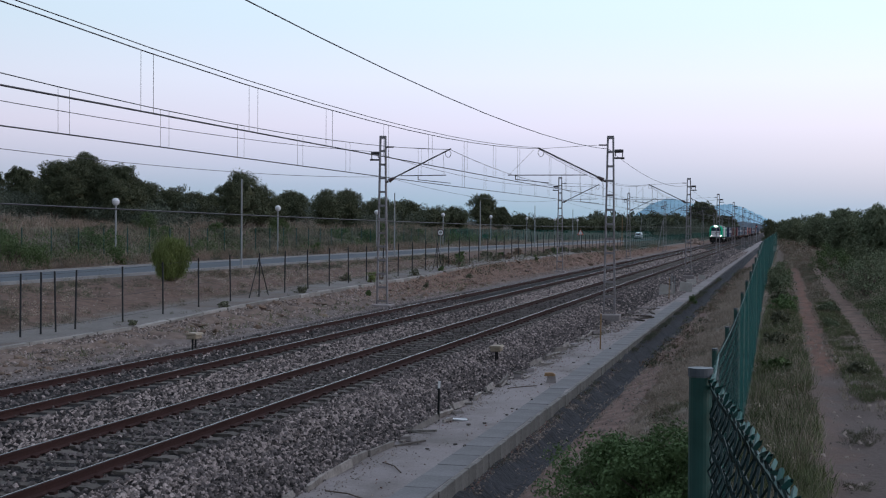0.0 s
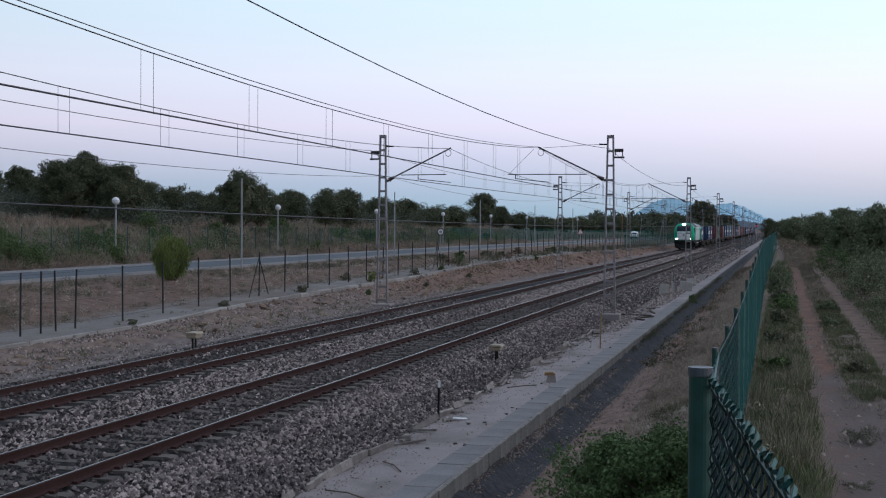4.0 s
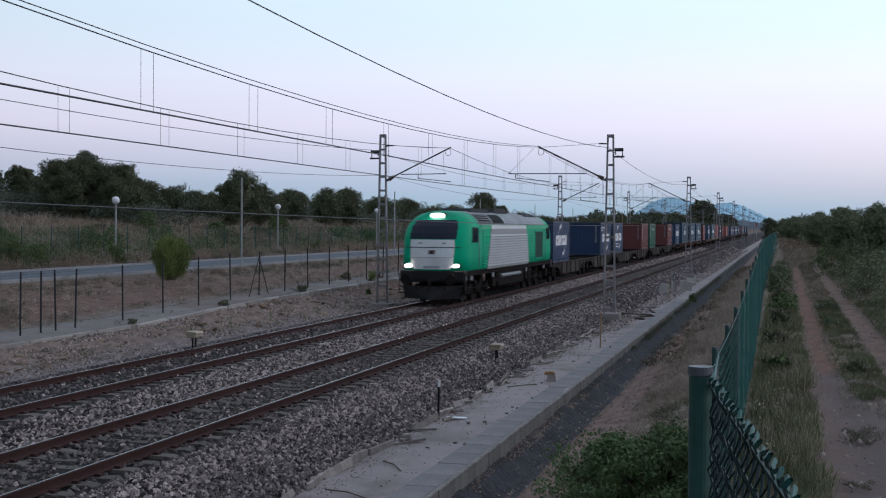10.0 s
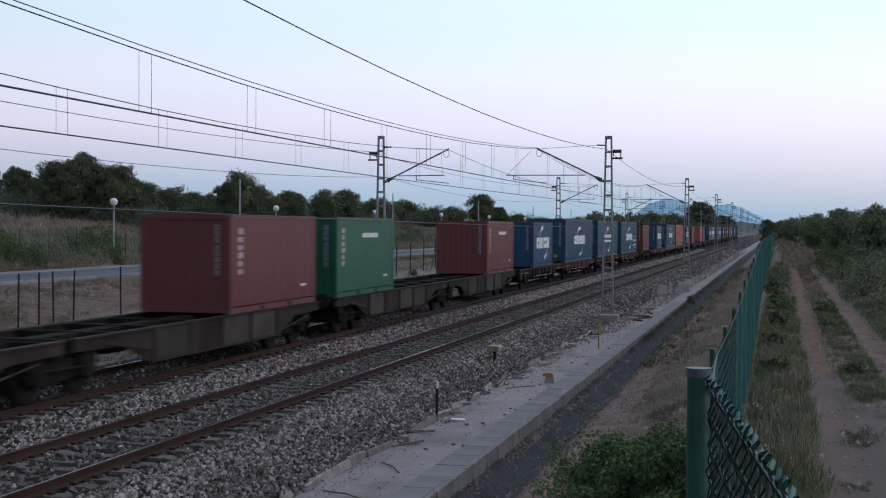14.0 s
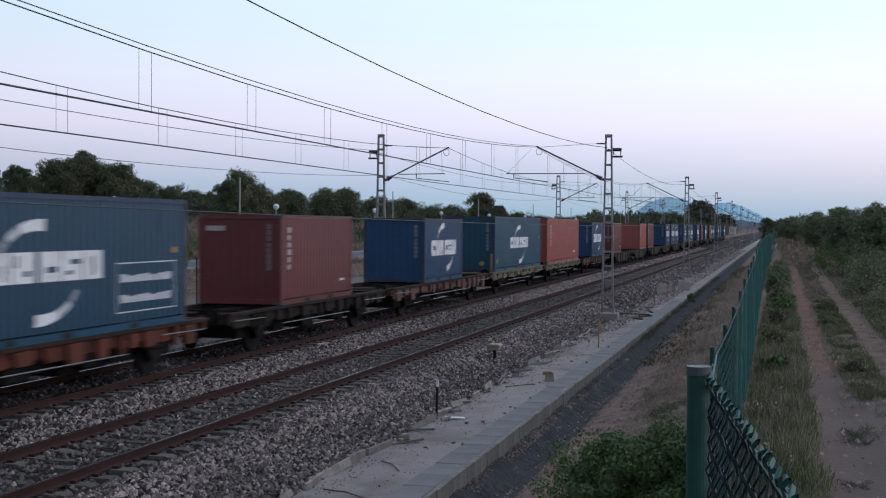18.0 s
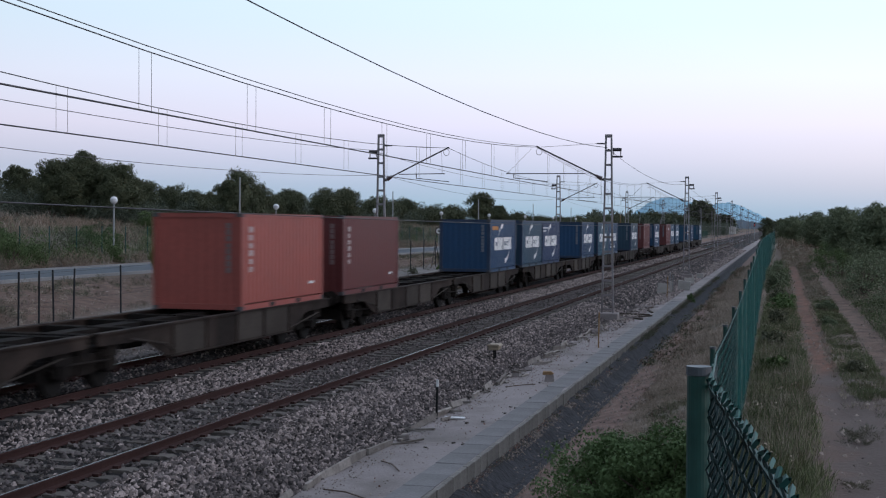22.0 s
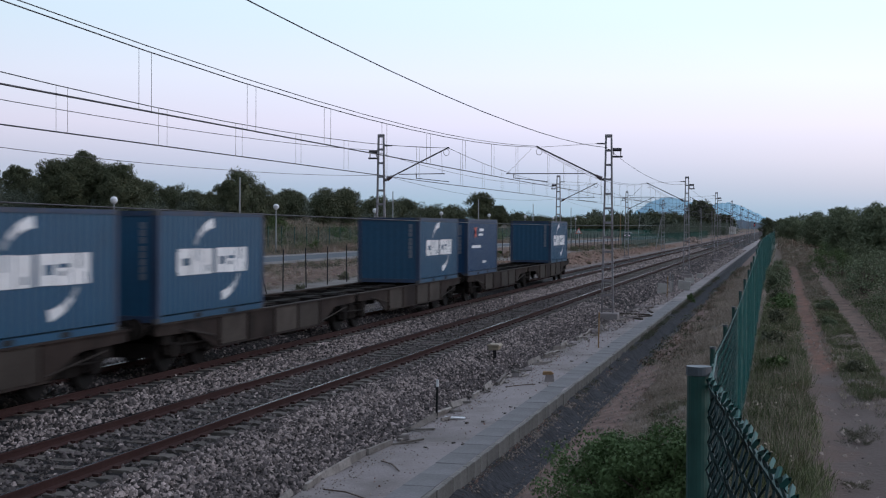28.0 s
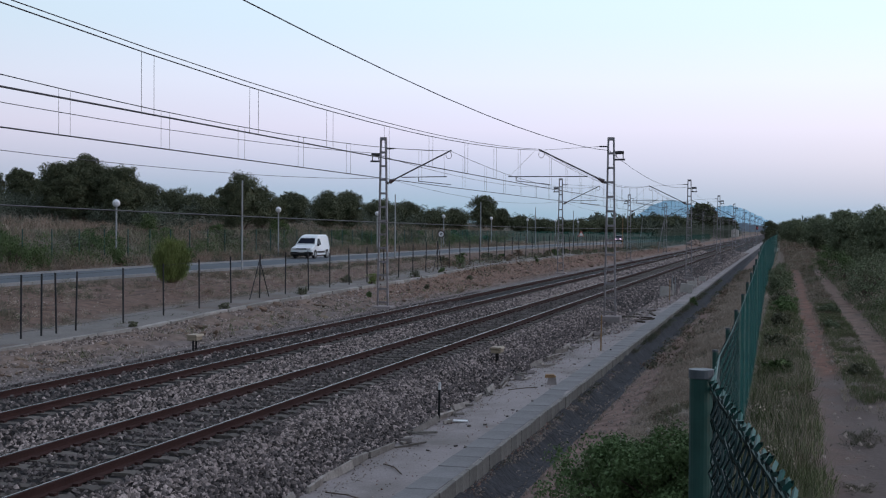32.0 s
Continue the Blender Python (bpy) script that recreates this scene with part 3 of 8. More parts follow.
build_stones(((-6.7, -5.6, 16, 34, 60), (-6.85, -5.9, 34, 62, 220), (-5.0, -4.85, 16, 60, 300)), "walkway_litter", LITTER, "reddish dry litter and dead weeds on the walkway", 19, lambda x, y: np.where(x > -5.04, -0.86, -0.607), 0.48)


KERBW = material("stained_kerb", (0.235, 0.222, 0.205), 0.9, vary=0.35, scale=1.2, fine=22, bump=0.4, stain=(0.085, 0.075, 0.065), stain_amt=0.85, rand=0.12, spec=0.2)
SLABM = material("trough_slab_concrete", (0.182, 0.177, 0.18), 0.9, vary=0.25, scale=0.9, fine=20, bump=0.3, rand=0.07, spec=0.25)
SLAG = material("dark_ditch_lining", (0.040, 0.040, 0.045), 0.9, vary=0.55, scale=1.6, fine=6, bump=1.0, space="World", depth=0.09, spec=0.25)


# ---- cable walkway with its kerb wall and ditch ----
def build_walkway():
    ys = list(np.arange(-20, 130, 2.0)) + list(np.arange(130, 700, 20.0))
    vs, fs = [], []
    prof = lambda y: ((-7.0, -0.615), (kerb_x(y) - 0.13, -0.605), (kerb_x(y) - 0.13, -0.60), (kerb_x(y), -0.60), (kerb_x(y) + 0.02, -1.15))
    for y in ys:
        vs += [(px, y, pz + wobble(px, y, 0.8, 0.008)) for px, pz in prof(y)]
    for j in range(len(ys) - 1):
        for i in range(4):
            fs.append((j * 5 + i, j * 5 + i + 1, j * 5 + i + 6, j * 5 + i + 5))
    ob = raw("walkway", vs, fs, CONCRETE)
    tagged(ob, "grey concrete cable walkway beside the ballast", "walkway", kind="structure")
    # kerb stones of the edge, one by one
    bm = bmesh.new()
    box(bm, -0.042, 0.042, -0.238, 0.238, -0.30, 0.010, 0.01)
    me = mesh_of("kerb_stone", bm, KERBW)
    rng = random.Random(8)
    for k in range(150):
        y = 13 + 0.5 * k
        part("kerb_stone", me, None, ob, at=pose(float(kerb_x(y)) - 0.015 + rng.uniform(-0.012, 0.012), y, -0.6 + rng.uniform(-0.008, 0.008), 0, rng.uniform(-1.5, 1.5), rng.uniform(-0.6, 0.6)))
    # cover slabs over the cable trough
    bm = bmesh.new()
    box(bm, -0.26, 0.26, -0.494, 0.494, -0.03, 0.008, 0.006)
    me = mesh_of("slab", bm, SLABM)
    for k in range(60):
        y = 13 + k
        part("slab", me, None, ob, at=pose(float(kerb_x(y)) - 0.335, y, -0.6 + rng.uniform(-0.006, 0.004), rng.uniform(-0.4, 0.4), rng.uniform(-0.5, 0.5), rng.uniform(-0.5, 0.5)))


build_walkway()


def build_ditch():
    ys = list(np.arange(-10, 60, 0.28)) + list(np.arange(60, 110, 0.7)) + list(np.arange(112, 400, 20.0))
    n = 8
    vs, fs = [], []
    for y in ys:
        k = float(kerb_x(y)) + 5.05
        for px, pz in ((-5.04, -0.86), (-4.88, -0.90), (-4.78, -0.98), (-4.66, -1.11), (-4.5, -1.15), (-4.38, -1.07), (-4.24, -1.0), (-4.08, -1.08)):
            lift = float(np.interp(y, (28, 48, 90), (0.0, 0.10, 0.16))) if px < -4.8 else float(np.interp(y, (28, 60), (0.0, 0.06)))
            vs.append((px + k + wobble(px, y, 0.9, 0.05), y, pz + lift + wobble(px, y, 1.4, 0.05) + wobble(px * 0.4, y, 3.6, 0.03)))
    for j in range(len(ys) - 1):
        for i in range(n - 1):
            fs.append((j * n + i, j * n + i + 1, (j + 1) * n + i + 1, (j + 1) * n + i))
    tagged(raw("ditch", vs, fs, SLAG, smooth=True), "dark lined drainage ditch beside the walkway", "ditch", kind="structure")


build_ditch()
build_stones(((-5.0, -4.8, 13, 45, 2600), (-4.9, -4.2, 13, 36, 700)), "ditch_litter", GRIT, "small stones and dry litter lying in the ditch", 15,
             lambda x, y: np.interp(x, (-5.04, -4.88, -4.78, -4.66, -4.5, -4.38, -4.26, -4.15), (-0.86, -0.90, -0.98, -1.11, -1.15, -1.08, -0.97, -0.92)), 0.55)


# ---- the road behind the left fence ----
def build_road():
    ob = strip("road", [(-36.7, 0.98), (-36.4, 1.02), (-33.6, 1.06), (-30.6, 1.02)], -100, 420, ASPHALT, "bluish grey two-lane asphalt road", "road", 8, drop=True)
    strip("kerb", [(-30.62, 0.9), (-30.62, 1.10), (-30.3, 1.11), (-30.28, 0.8)], -100, 420, KERB, "", "", 4, ob, drop=True)
    strip("kerb", [(-36.9, 0.8), (-36.89, 1.09), (-36.7, 1.09), (-36.69, 0.9)], -100, 420, KERB, "", "", 4, ob, drop=True)
    for x, z in ((-36.2, 1.026), (-30.85, 1.026)):
        strip("edge_line", [(x - 0.06, z), (x - 0.059, z + 0.006), (x + 0.059, z + 0.006), (x + 0.06, z)], -100, 420, PAINT, "", "", 8, ob, drop=True)


PAINT = material("worn_road_paint", (0.22, 0.23, 0.24), 0.7, vary=0.3, scale=2, fine=15, bump=0, space="World")
build_road()


EDGEM = material("chipped_pale_edge", (0.25, 0.235, 0.22), 0.9, vary=0.3, scale=1.5, fine=18, bump=0.3, stain=(0.13, 0.10, 0.085), stain_amt=0.8, rand=0.25, spec=0.2)
PAVE = material("dusty_concrete", (0.165, 0.152, 0.142), 0.95, vary=0.35, scale=0.5, fine=12, bump=0.3, stain=(0.115, 0.082, 0.066), stain_amt=0.9, space="World", spec=0.2)


def build_ledge():
    ys = list(np.arange(0, 110, 1.0)) + list(np.arange(112, 300, 8.0))
    vs, fs = [], []
    for y in ys:
        led = float(ledge_height(y))
        e = wobble(3.1, y, 0.5, 0.10)
        vs += [(-23.0 + wobble(9.0, y, 0.3, 0.25), y, led + 0.085), (-21.6, y, led + 0.05), (-20.46 + e, y, led + 0.045), (-20.40 + e, y, led - 0.12)]
    for j in range(len(ys) - 1):
        for i in range(3):
            fs.append((j * 4 + i, j * 4 + i + 1, j * 4 + i + 5, j * 4 + i + 4))
    strip_ob = tagged(raw("pavement", vs, fs, PAVE), "narrow grey concrete strip along the cutting's edge", "pavement", kind="structure")
    # its pale, chipped concrete edge in short lengths
    rng = random.Random(61)
    y = 24.0
    while y < 130:
        ln = rng.uniform(0.8, 2.4)
        led = float(ledge_height(y + ln / 2))
        rise = math.degrees(math.atan2(float(ledge_height(y + ln)) - float(ledge_height(y)), ln))
        e = wobble(3.1, y + ln / 2, 0.5, 0.10)
        bm = bmesh.new()
        box(bm, -0.10, 0.10, -ln / 2, ln / 2, -0.2, 0.035, 0.02)
        for v in bm.verts:
            v.co.x += rng.uniform(-0.03, 0.03)
            v.co.z += rng.uniform(-0.02, 0.012)
        part("edge_stone", bm, EDGEM, strip_ob, at=pose(-20.45 + e, y + ln / 2, led + 0.045, rise))
        y += ln + rng.choice((0.01, 0.02, 0.05, 0.4))


build_ledge()


# ---- overhead line ----
MAST_STEP = 48.6


def build_mast(x, y, side, base, top, label):
    """A lattice mast; side is +1 where its arm reaches to +x."""
    mast = thing("catenary_mast", pose(x, y, base), label, "catenary mast", "catenary masts")
    h = top - base
    for s in (-1, 1):
        bm = bmesh.new()
        lo, hi = 0.24, 0.115
        vs = [bm.verts.new((s * w + dx, dy, z)) for z, w in ((0, lo), (h, hi)) for dx, dy in ((-0.035, -0.06), (0.035, -0.06), (0.035, 0.06), (-0.035, 0.06))]
        for f in ((3, 2, 1, 0), (4, 5, 6, 7), (0, 1, 5, 4), (1, 2, 6, 5), (2, 3, 7, 6), (3, 0, 4, 7)):
            bm.faces.new([vs[i] for i in f])
        part("upright", bm, MAST, mast)
    steps = 13
    for k in range(steps):
        z = 0.35 + (h - 0.4) * k / (steps - 1)
        w = 0.24 - 0.125 * z / h
        bm = bmesh.new()
        box(bm, -w, w, -0.052, 0.052, z - 0.045, z + 0.045)
        part("batten", bm, MAST, mast)
    bm = bmesh.new()
    box(bm, -0.14, 0.14, -0.075, 0.075, h - 0.12, h + 0.02)
    part("cap", bm, MAST, mast)
    # cantilever
    zr, reach = 5.33 - base, 3.05
    bm = bmesh.new()
    tube(bm, [(side * 0.55, 0, zr + 0.29), (side * (reach + 0.1), 0, zr + 1.56)], 0.032, 8)
    part("cantilever_tube", bm, WIRE, mast, "dark steel tube arm")
    bm = bmesh.new()
    for k in range(5):
        tube(bm, [(side * (0.22 + 0.07 * k), 0, zr + 0.11 + 0.037 * k), (side * (0.25 + 0.07 * k), 0, zr + 0.125 + 0.037 * k)], 0.075, 10)
    tube(bm, [(side * 0.12, 0, zr + 0.05), (side * 0.6, 0, zr + 0.31)], 0.03, 8)
    tube(bm, [(side * 0.30, 0, zr + 0.15), (side * 0.38, 0, zr + 0.195), (side * 0.50, 0, zr + 0.26)], 0.105, 10, r_end=0.06)
    part("insulator", bm, INSUL, mast, "ribbed brown insulator")
    bm = bmesh.new()
    tube(bm, [(side * (reach - 0.02) + 0.13 * math.cos(a), 0, zr + 1.34 + 0.16 * math.sin(a)) for a in [math.pi / 5 * k for k in range(11)]], 0.012, 5)
    part("jumper_loop", bm, WIRE, mast, "hanging loop of cable")
    bm = bmesh.new()
    if side < 0:
        tube(bm, [(-1.0, 0, 5.70 - base), (-4.5, 0, 5.71 - base)], 0.022, 6)
        tube(bm, [(-3.35, 0, 6.8 - base), (-4.45, 0, 5.72 - base)], 0.006, 4)
    else:
        tube(bm, [(0.85, 0, 5.70 - base), (2.95, 0, 5.72 - base)], 0.022, 6)
        tube(bm, [(2.8, 0, 6.75 - base), (2.85, 0, 5.72 - base)], 0.006, 4)
    part("registration_arm", bm, WIRE, mast)
    bm = bmesh.new()
    sx = -4.15 if side < 0 else 1.65
    tube(bm, [(sx, 0, 5.7 - base), (sx, 0, 5.5 - base)], 0.02, 6)
    tube(bm, [(sx, 0.0, 5.52 - base), (sx + 1.5, 0, 5.36 - base)], 0.018, 6)
    part("steady_arm", bm, WIRE, mast)
    bm = bmesh.new()
    tube(bm, [(side * 0.14, 0, 6.98 - base), (side * 0.5, 0, 6.99 - base)], 0.035, 6)
    tube(bm, [(side * 0.5, 0, 6.99 - base), (side * 2.95, 0, 6.86 - base)], 0.008, 4)
    part("stay_wire", bm, WIRE, mast)
    # outrigger for the feeder cable
    bm = bmesh.new()
    o = -side
    tube(bm, [(o * 0.1, 0, 6.42 - base), (o * 0.60, 0, 6.42 - base)], 0.045, 6)
    tube(bm, [(o * 0.18, 0, 6.72 - base), (o * 0.55, 0, 6.72 - base)], 0.075, 8)
    tube(bm, [(o * 0.52, 0, 6.42 - base), (o * 0.52, 0, 6.74 - base)], 0.022, 6)
    tube(bm, [(o * 0.22, 0, 6.5 - base), (o * 0.22, 0, 6.74 - base)], 0.022, 6)
    part("outrigger", bm, WIRE, mast)
    bm = bmesh.new()
    box(bm, -0.40, 0.48, -0.40, 0.40, -0.75, 0.20, 0.03)
    part("footing", bm, CONCRETE, mast, "concrete footing block")


for k in range(-1, 9):
    y = 56.6 + MAST_STEP * k
    build_mast(-7.22, y, -1, -0.50, 7.36, "tall grey lattice catenary mast on concrete footing beside walkway")
    build_mast(-17.45, y, 1, -0.28, 7.48, "tall grey lattice catenary mast at foot of rocky bank")


def sag(a, b, n, dip):
    a, b = Vector(a), Vector(b)
    return [a.lerp(b, i / n) - Vector((0, 0, 4 * dip * (i / n) * (1 - i / n))) for i in range(n + 1)]


def build_lines():
    spans = [(56.6 + MAST_STEP * k, 56.6 + MAST_STEP * (k + 1)) for k in range(-1, 8)]
    for x, z, tag in ((NEAR_X, 5.30, "nearer"), (FAR_X, 5.28, "farther")):
        line = thing("catenary", pose(0, 0, 0), f"dark overhead contact line above the {tag} track", "overhead line", "overhead lines")
        st = 0.25
        bm = bmesh.new()
        pts = [(x + (st if k % 2 else -st), 56.6 + MAST_STEP * k, z) for k in range(-1, 9)]
        tube(bm, pts, 0.016, 5)
        part("contact_wire", bm, WIRE, line)
        for y0, y1 in spans:
            bm = bmesh.new()
            tube(bm, sag((x, y0, 6.86), (x, y1, 6.86), 12, 0.70), 0.011, 4)
            part("messenger_wire", bm, WIRE, line)
            if x == NEAR_X:
                bm = bmesh.new()
                tube(bm, sag((x + 0.06, y0, 6.90), (x + 0.06, y1, 6.90), 12, 0.66), 0.009, 4)
                part("messenger_wire", bm, WIRE, line)
        for y0, y1 in spans[:4]:
            for i in range(10):
                for e in (0.0, 0.45):
                    y = y0 + (2.80 if x == NEAR_X else 2.37) + (4.58 if x == NEAR_X else 4.56) * i + e
                    t = (y - y0) / (y1 - y0)
                    if 0.02 < t < 0.98:
                        bm = bmesh.new()
                        tube(bm, [(x, y, 6.86 - 2.8 * t * (1 - t)), (x, y, z)], 0.0045, 4)
                        part("dropper", bm, WIRE, line)
    for name, x, z, dip, r, label in (("feeder_cable", -7.3, 6.81, 0.60, 0.0112, "thick dark feeder cable strung above the walkway"),
                                      ("feeder_cable", -18.0, 6.80, 0.46, 0.010, "dark feeder cable strung along the masts at the bank"),
                                      ("earth_cable", -17.32, 5.66, 0.54, 0.008, "thin dark earth cable strung between masts"),
                                      ("earth_cable", -7.3, 3.46, -0.02, 0.0075, "low grey cable strung along the walkway masts")):
        cable = thing(name, pose(0, 0, 0), label, "cable", "line cables")
        for y0, y1 in spans:
            bm = bmesh.new()
            low = z < 4 and y0 < 20
            tube(bm, sag((x, y0, z + (0.17 if r == 0.0112 and y0 < 20 else 0.2 if low else 0)), (x, y1, z), 12, 0.07 if low else dip), r, 4)
            part("span", bm, WIRE, cable)


build_lines()


# ---- the freight train on the farther track ----
LOCO_GREEN = material("locomotive_green", (0.0, 0.32, 0.17), 0.5, spec=0.06, vary=0.12, scale=0.8, fine=10, bump=0.02, stain=(0.02, 0.13, 0.08), stain_amt=0.35)
LOCO_WHITE = material("locomotive_white", (0.58, 0.62, 0.64), 0.4, vary=0.10, scale=1.2, fine=10, bump=0.02, stain=(0.42, 0.42, 0.40), stain_amt=0.35)
BRIGHTGREEN = material("light_green_band", (0.03, 0.38, 0.20), 0.45, spec=0.2, vary=0.1, scale=1, fine=10, bump=0)
LOCO_SILVER = material("ribbed_silver_panel", (0.255, 0.265, 0.275), 0.45, 0.2, vary=0.12, scale=0.8, fine=12, bump=0.03, stain=(0.27, 0.26, 0.25), stain_amt=0.4)
LOCO_ROOF = material("locomotive_roof_grey", (0.15, 0.165, 0.175), 0.5, 0.1, vary=0.15, scale=0.7, fine=10, bump=0.04, stain=(0.09, 0.09, 0.09), stain_amt=0.5)
UNDER = material("grimy_running_gear", (0.014, 0.012, 0.0112), 0.9, spec=0.05, vary=0.45, scale=2.5, fine=20, bump=0.3, stain=(0.04, 0.031, 0.026), stain_amt=0.4)
BLACKP = material("black_paint", (0.009, 0.009, 0.010), 0.6, spec=0.25, vary=0.25, scale=3, bump=0.05)
GLASS = material("dark_cab_glass", (0.010, 0.016, 0.028), 0.08, spec=0.22, vary=0.1, bump=0)
DEEPGREEN = material("dirty_green_mesh", (0.008, 0.04, 0.028), 0.7, spec=0.15, vary=0.3, scale=2, fine=30, bump=0.2)
ROOFDARK = material("sooty_roof_black", (0.022, 0.024, 0.026), 0.7, spec=0.25, vary=0.3, scale=1, fine=10, bump=0.05)
GRILLE = material("dark_grille", (0.008, 0.011, 0.0105), 0.8, spec=0.1, vary=0.3, scale=2, fine=30, bump=0.3)
HEADLAMP = material("lit_headlamp", (1, 0.95, 0.9), emit=((1.0, 0.82, 0.76), 80.0))
CARLAMP = material("lit_car_lamp", (1, 0.95, 0.9), emit=((1.0, 0.62, 0.92), 4.0))
WHEELM = material("wheel_steel", (0.011, 0.0095, 0.009), 0.8, 0.0, spec=0.15, vary=0.3, scale=3, bump=0.05)
YELLOWM = material("yellow_plate", (0.36, 0.2, 0.05), 0.6, vary=0.2, scale=5, bump=0)
WAGON_BROWN = material("dirty_wagon_brown", (0.022, 0.0155, 0.0135), 0.85, spec=0.15, vary=0.45, scale=1.1, fine=14, bump=0.15, stain=(0.052, 0.038, 0.031), stain_amt=0.85, rand=0.2)
WAGON_ORANGE = material("rusty_orange_wagon", (0.105, 0.031, 0.019), 0.8, spec=0.2, vary=0.3, scale=1.0, fine=12, bump=0.1, stain=(0.05, 0.033, 0.027), stain_amt=0.9, rand=0.15)
DULLSILL = material("grimy_orange_sill", (0.115, 0.036, 0.024), 0.85, spec=0.15, vary=0.4, scale=1.3, fine=12, bump=0.1, stain=(0.04, 0.026, 0.022), stain_amt=0.9, rand=0.35)
WAGON_OCHRE = material("faded_ochre_wagon", (0.15, 0.12, 0.078), 0.75, vary=0.25, scale=1.0, fine=12, bump=0.1, stain=(0.07, 0.055, 0.04), stain_amt=0.75)
WAGON_PALE = material("worn_beige_panel", (0.050, 0.041, 0.035), 0.85, spec=0.2, vary=0.35, scale=1.2, fine=14, bump=0.1, stain=(0.03, 0.022, 0.018), stain_amt=0.9, rand=0.3)
WAGON_RED = material("dull_red_wagon", (0.10, 0.04, 0.028), 0.75, vary=0.3, scale=1.0, fine=12, bump=0.1, stain=(0.09, 0.06, 0.05), stain_amt=0.6, rand=0.15)
MARK = material("white_marking", (0.68, 0.69, 0.70), 0.6, vary=0.15, scale=2, fine=12, bump=0, stain=(0.45, 0.45, 0.46), stain_amt=0.5)
MARKS = material("soft_white_marking", (0.46, 0.48, 0.51), 0.6, vary=0.2, scale=2, fine=12, bump=0)
ORANGEM = material("orange_sticker", (0.42, 0.17, 0.03), 0.6, vary=0.2, scale=5, bump=0)
MARKG = material("faded_grey_marking", (0.27, 0.30, 0.34), 0.6, vary=0.25, scale=2, fine=12, bump=0)
MARKD = material("dim_grey_marking", (0.12, 0.14, 0.175), 0.6, vary=0.25, scale=2, fine=12, bump=0)
MARKP = material("worn_pale_marking", (0.40, 0.35, 0.35), 0.6, vary=0.3, scale=2, fine=12, bump=0)
MARKO = material("dull_rose_marking", (0.17, 0.115, 0.115), 0.6, vary=0.3, scale=2, fine=12, bump=0)
MARKR = material("red_marking", (0.5, 0.10, 0.06), 0.6, vary=0.15, scale=2, bump=0)


def bogie(parent, y, axles, base, wheel_r, name="bogie"):
    """A bogie with side frames, springs and wheels; parts of the vehicle."""
    bm = bmesh.new()
    for s in (-1, 1):
        half = base / 2 + 0.45
        prism(bm, [(y - half, 0.55), (y - half + 0.2, 0.42), (y - base * 0.22, 0.36), (y + base * 0.22, 0.36), (y + half - 0.2, 0.42), (y + half, 0.55), (y + half, 0.72), (y - half, 0.72)], "x", s * 0.98 - 0.06, s * 0.98 + 0.06)
        for k in range(axles):
            ya = y - base / 2 + base * k / (axles - 1)
            box(bm, s * 1.10 - 0.09, s * 1.10 + 0.09, ya - 0.17, ya + 0.17, 0.32, 0.66, 0.03)
            for e in (-0.26, 0.26):
                tube(bm, [(s * 1.08, ya + e, 0.40), (s * 1.08, ya + e, 0.78)], 0.075, 8)
        box(bm, s * 1.02 - 0.06, s * 1.02 + 0.06, y - 0.24, y + 0.24, 0.34, 0.86)
    box(bm, -0.95, 0.95, y - 0.28, y + 0.28, 0.46, 0.8)
    for k in range(axles):
        ya = y - base / 2 + base * k / (axles - 1)
        tube(bm, [(-0.8, ya, wheel_r), (0.8, ya, wheel_r)], 0.09, 8)
        for e in (-1, 1):
            box(bm, -0.98, 0.98, ya + e * (wheel_r + 0.10) - 0.04, ya + e * (wheel_r + 0.10) + 0.04, 0.34, 0.66)
    for s in (-1, 1):
        tube(bm, [(s * 1.16, y - base * 0.5, 0.60), (s * 1.17, y + base * 0.5, 0.56)], 0.03, 6)
    bog = part(name, bm, UNDER, parent)
    for k in range(axles):
        ya = y - base / 2 + base * k / (axles - 1)
        for s in (-1, 1):
            bm = bmesh.new()
            disc(bm, (s * 0.86, ya, wheel_r), wheel_r, "x", 0.13, 20)
            disc(bm, (s * 0.79, ya, wheel_r), wheel_r + 0.028, "x", 0.03, 20)
            disc(bm, (s * 0.9, ya, wheel_r), 0.16, "x", 0.14, 10)
            part("wheel", bm, WHEELM, bog)
    return bog


def buffers(parent, y, way, z=1.06):
    for s in (-1, 1):
        bm = bmesh.new()
        tube(bm, [(s * 0.97, y, z), (s * 0.97, y + way * 0.42, z)], 0.10, 10)
        tube(bm, [(s * 0.97, y + way * 0.42, z), (s * 0.97, y + way * 0.47, z)], 0.23, 14)
        part("buffer", bm, UNDER, parent)
    bm = bmesh.new()
    tube(bm, [(0, y, z - 0.05), (0, y + way * 0.3, z - 0.12), (0, y + way * 0.32, z - 0.45)], 0.05, 6)
    part("coupling", bm, UNDER, parent)


# locomotive hull: for each height, its half width and how far its nose lies back
HULL = ((1.36, 1.34, 0.12), (1.45, 1.43, 0.02), (2.0, 1.44, 0.0), (2.72, 1.44, 0.10), (3.0, 1.43, 0.26), (3.3, 1.40, 0.52), (3.56, 1.27, 0.82), (3.71, 1.12, 1.02), (3.85, 0.88, 1.25), (3.94, 0.55, 1.6), (3.97, 0.25, 2.0))
LOCO_LEN = 22.3


def hull_w(z):
    return float(np.interp(z, [k[0] for k in HULL], [k[1] for k in HULL]))


def nose(x, z):
    w, y0 = hull_w(z), float(np.interp(z, [k[0] for k in HULL], [k[2] for k in HULL]))
    s = min(abs(x) / w, 1.0)
    return y0 + 1.15 * (1 - (1 - s ** 3.4) ** (1 / 3.4))


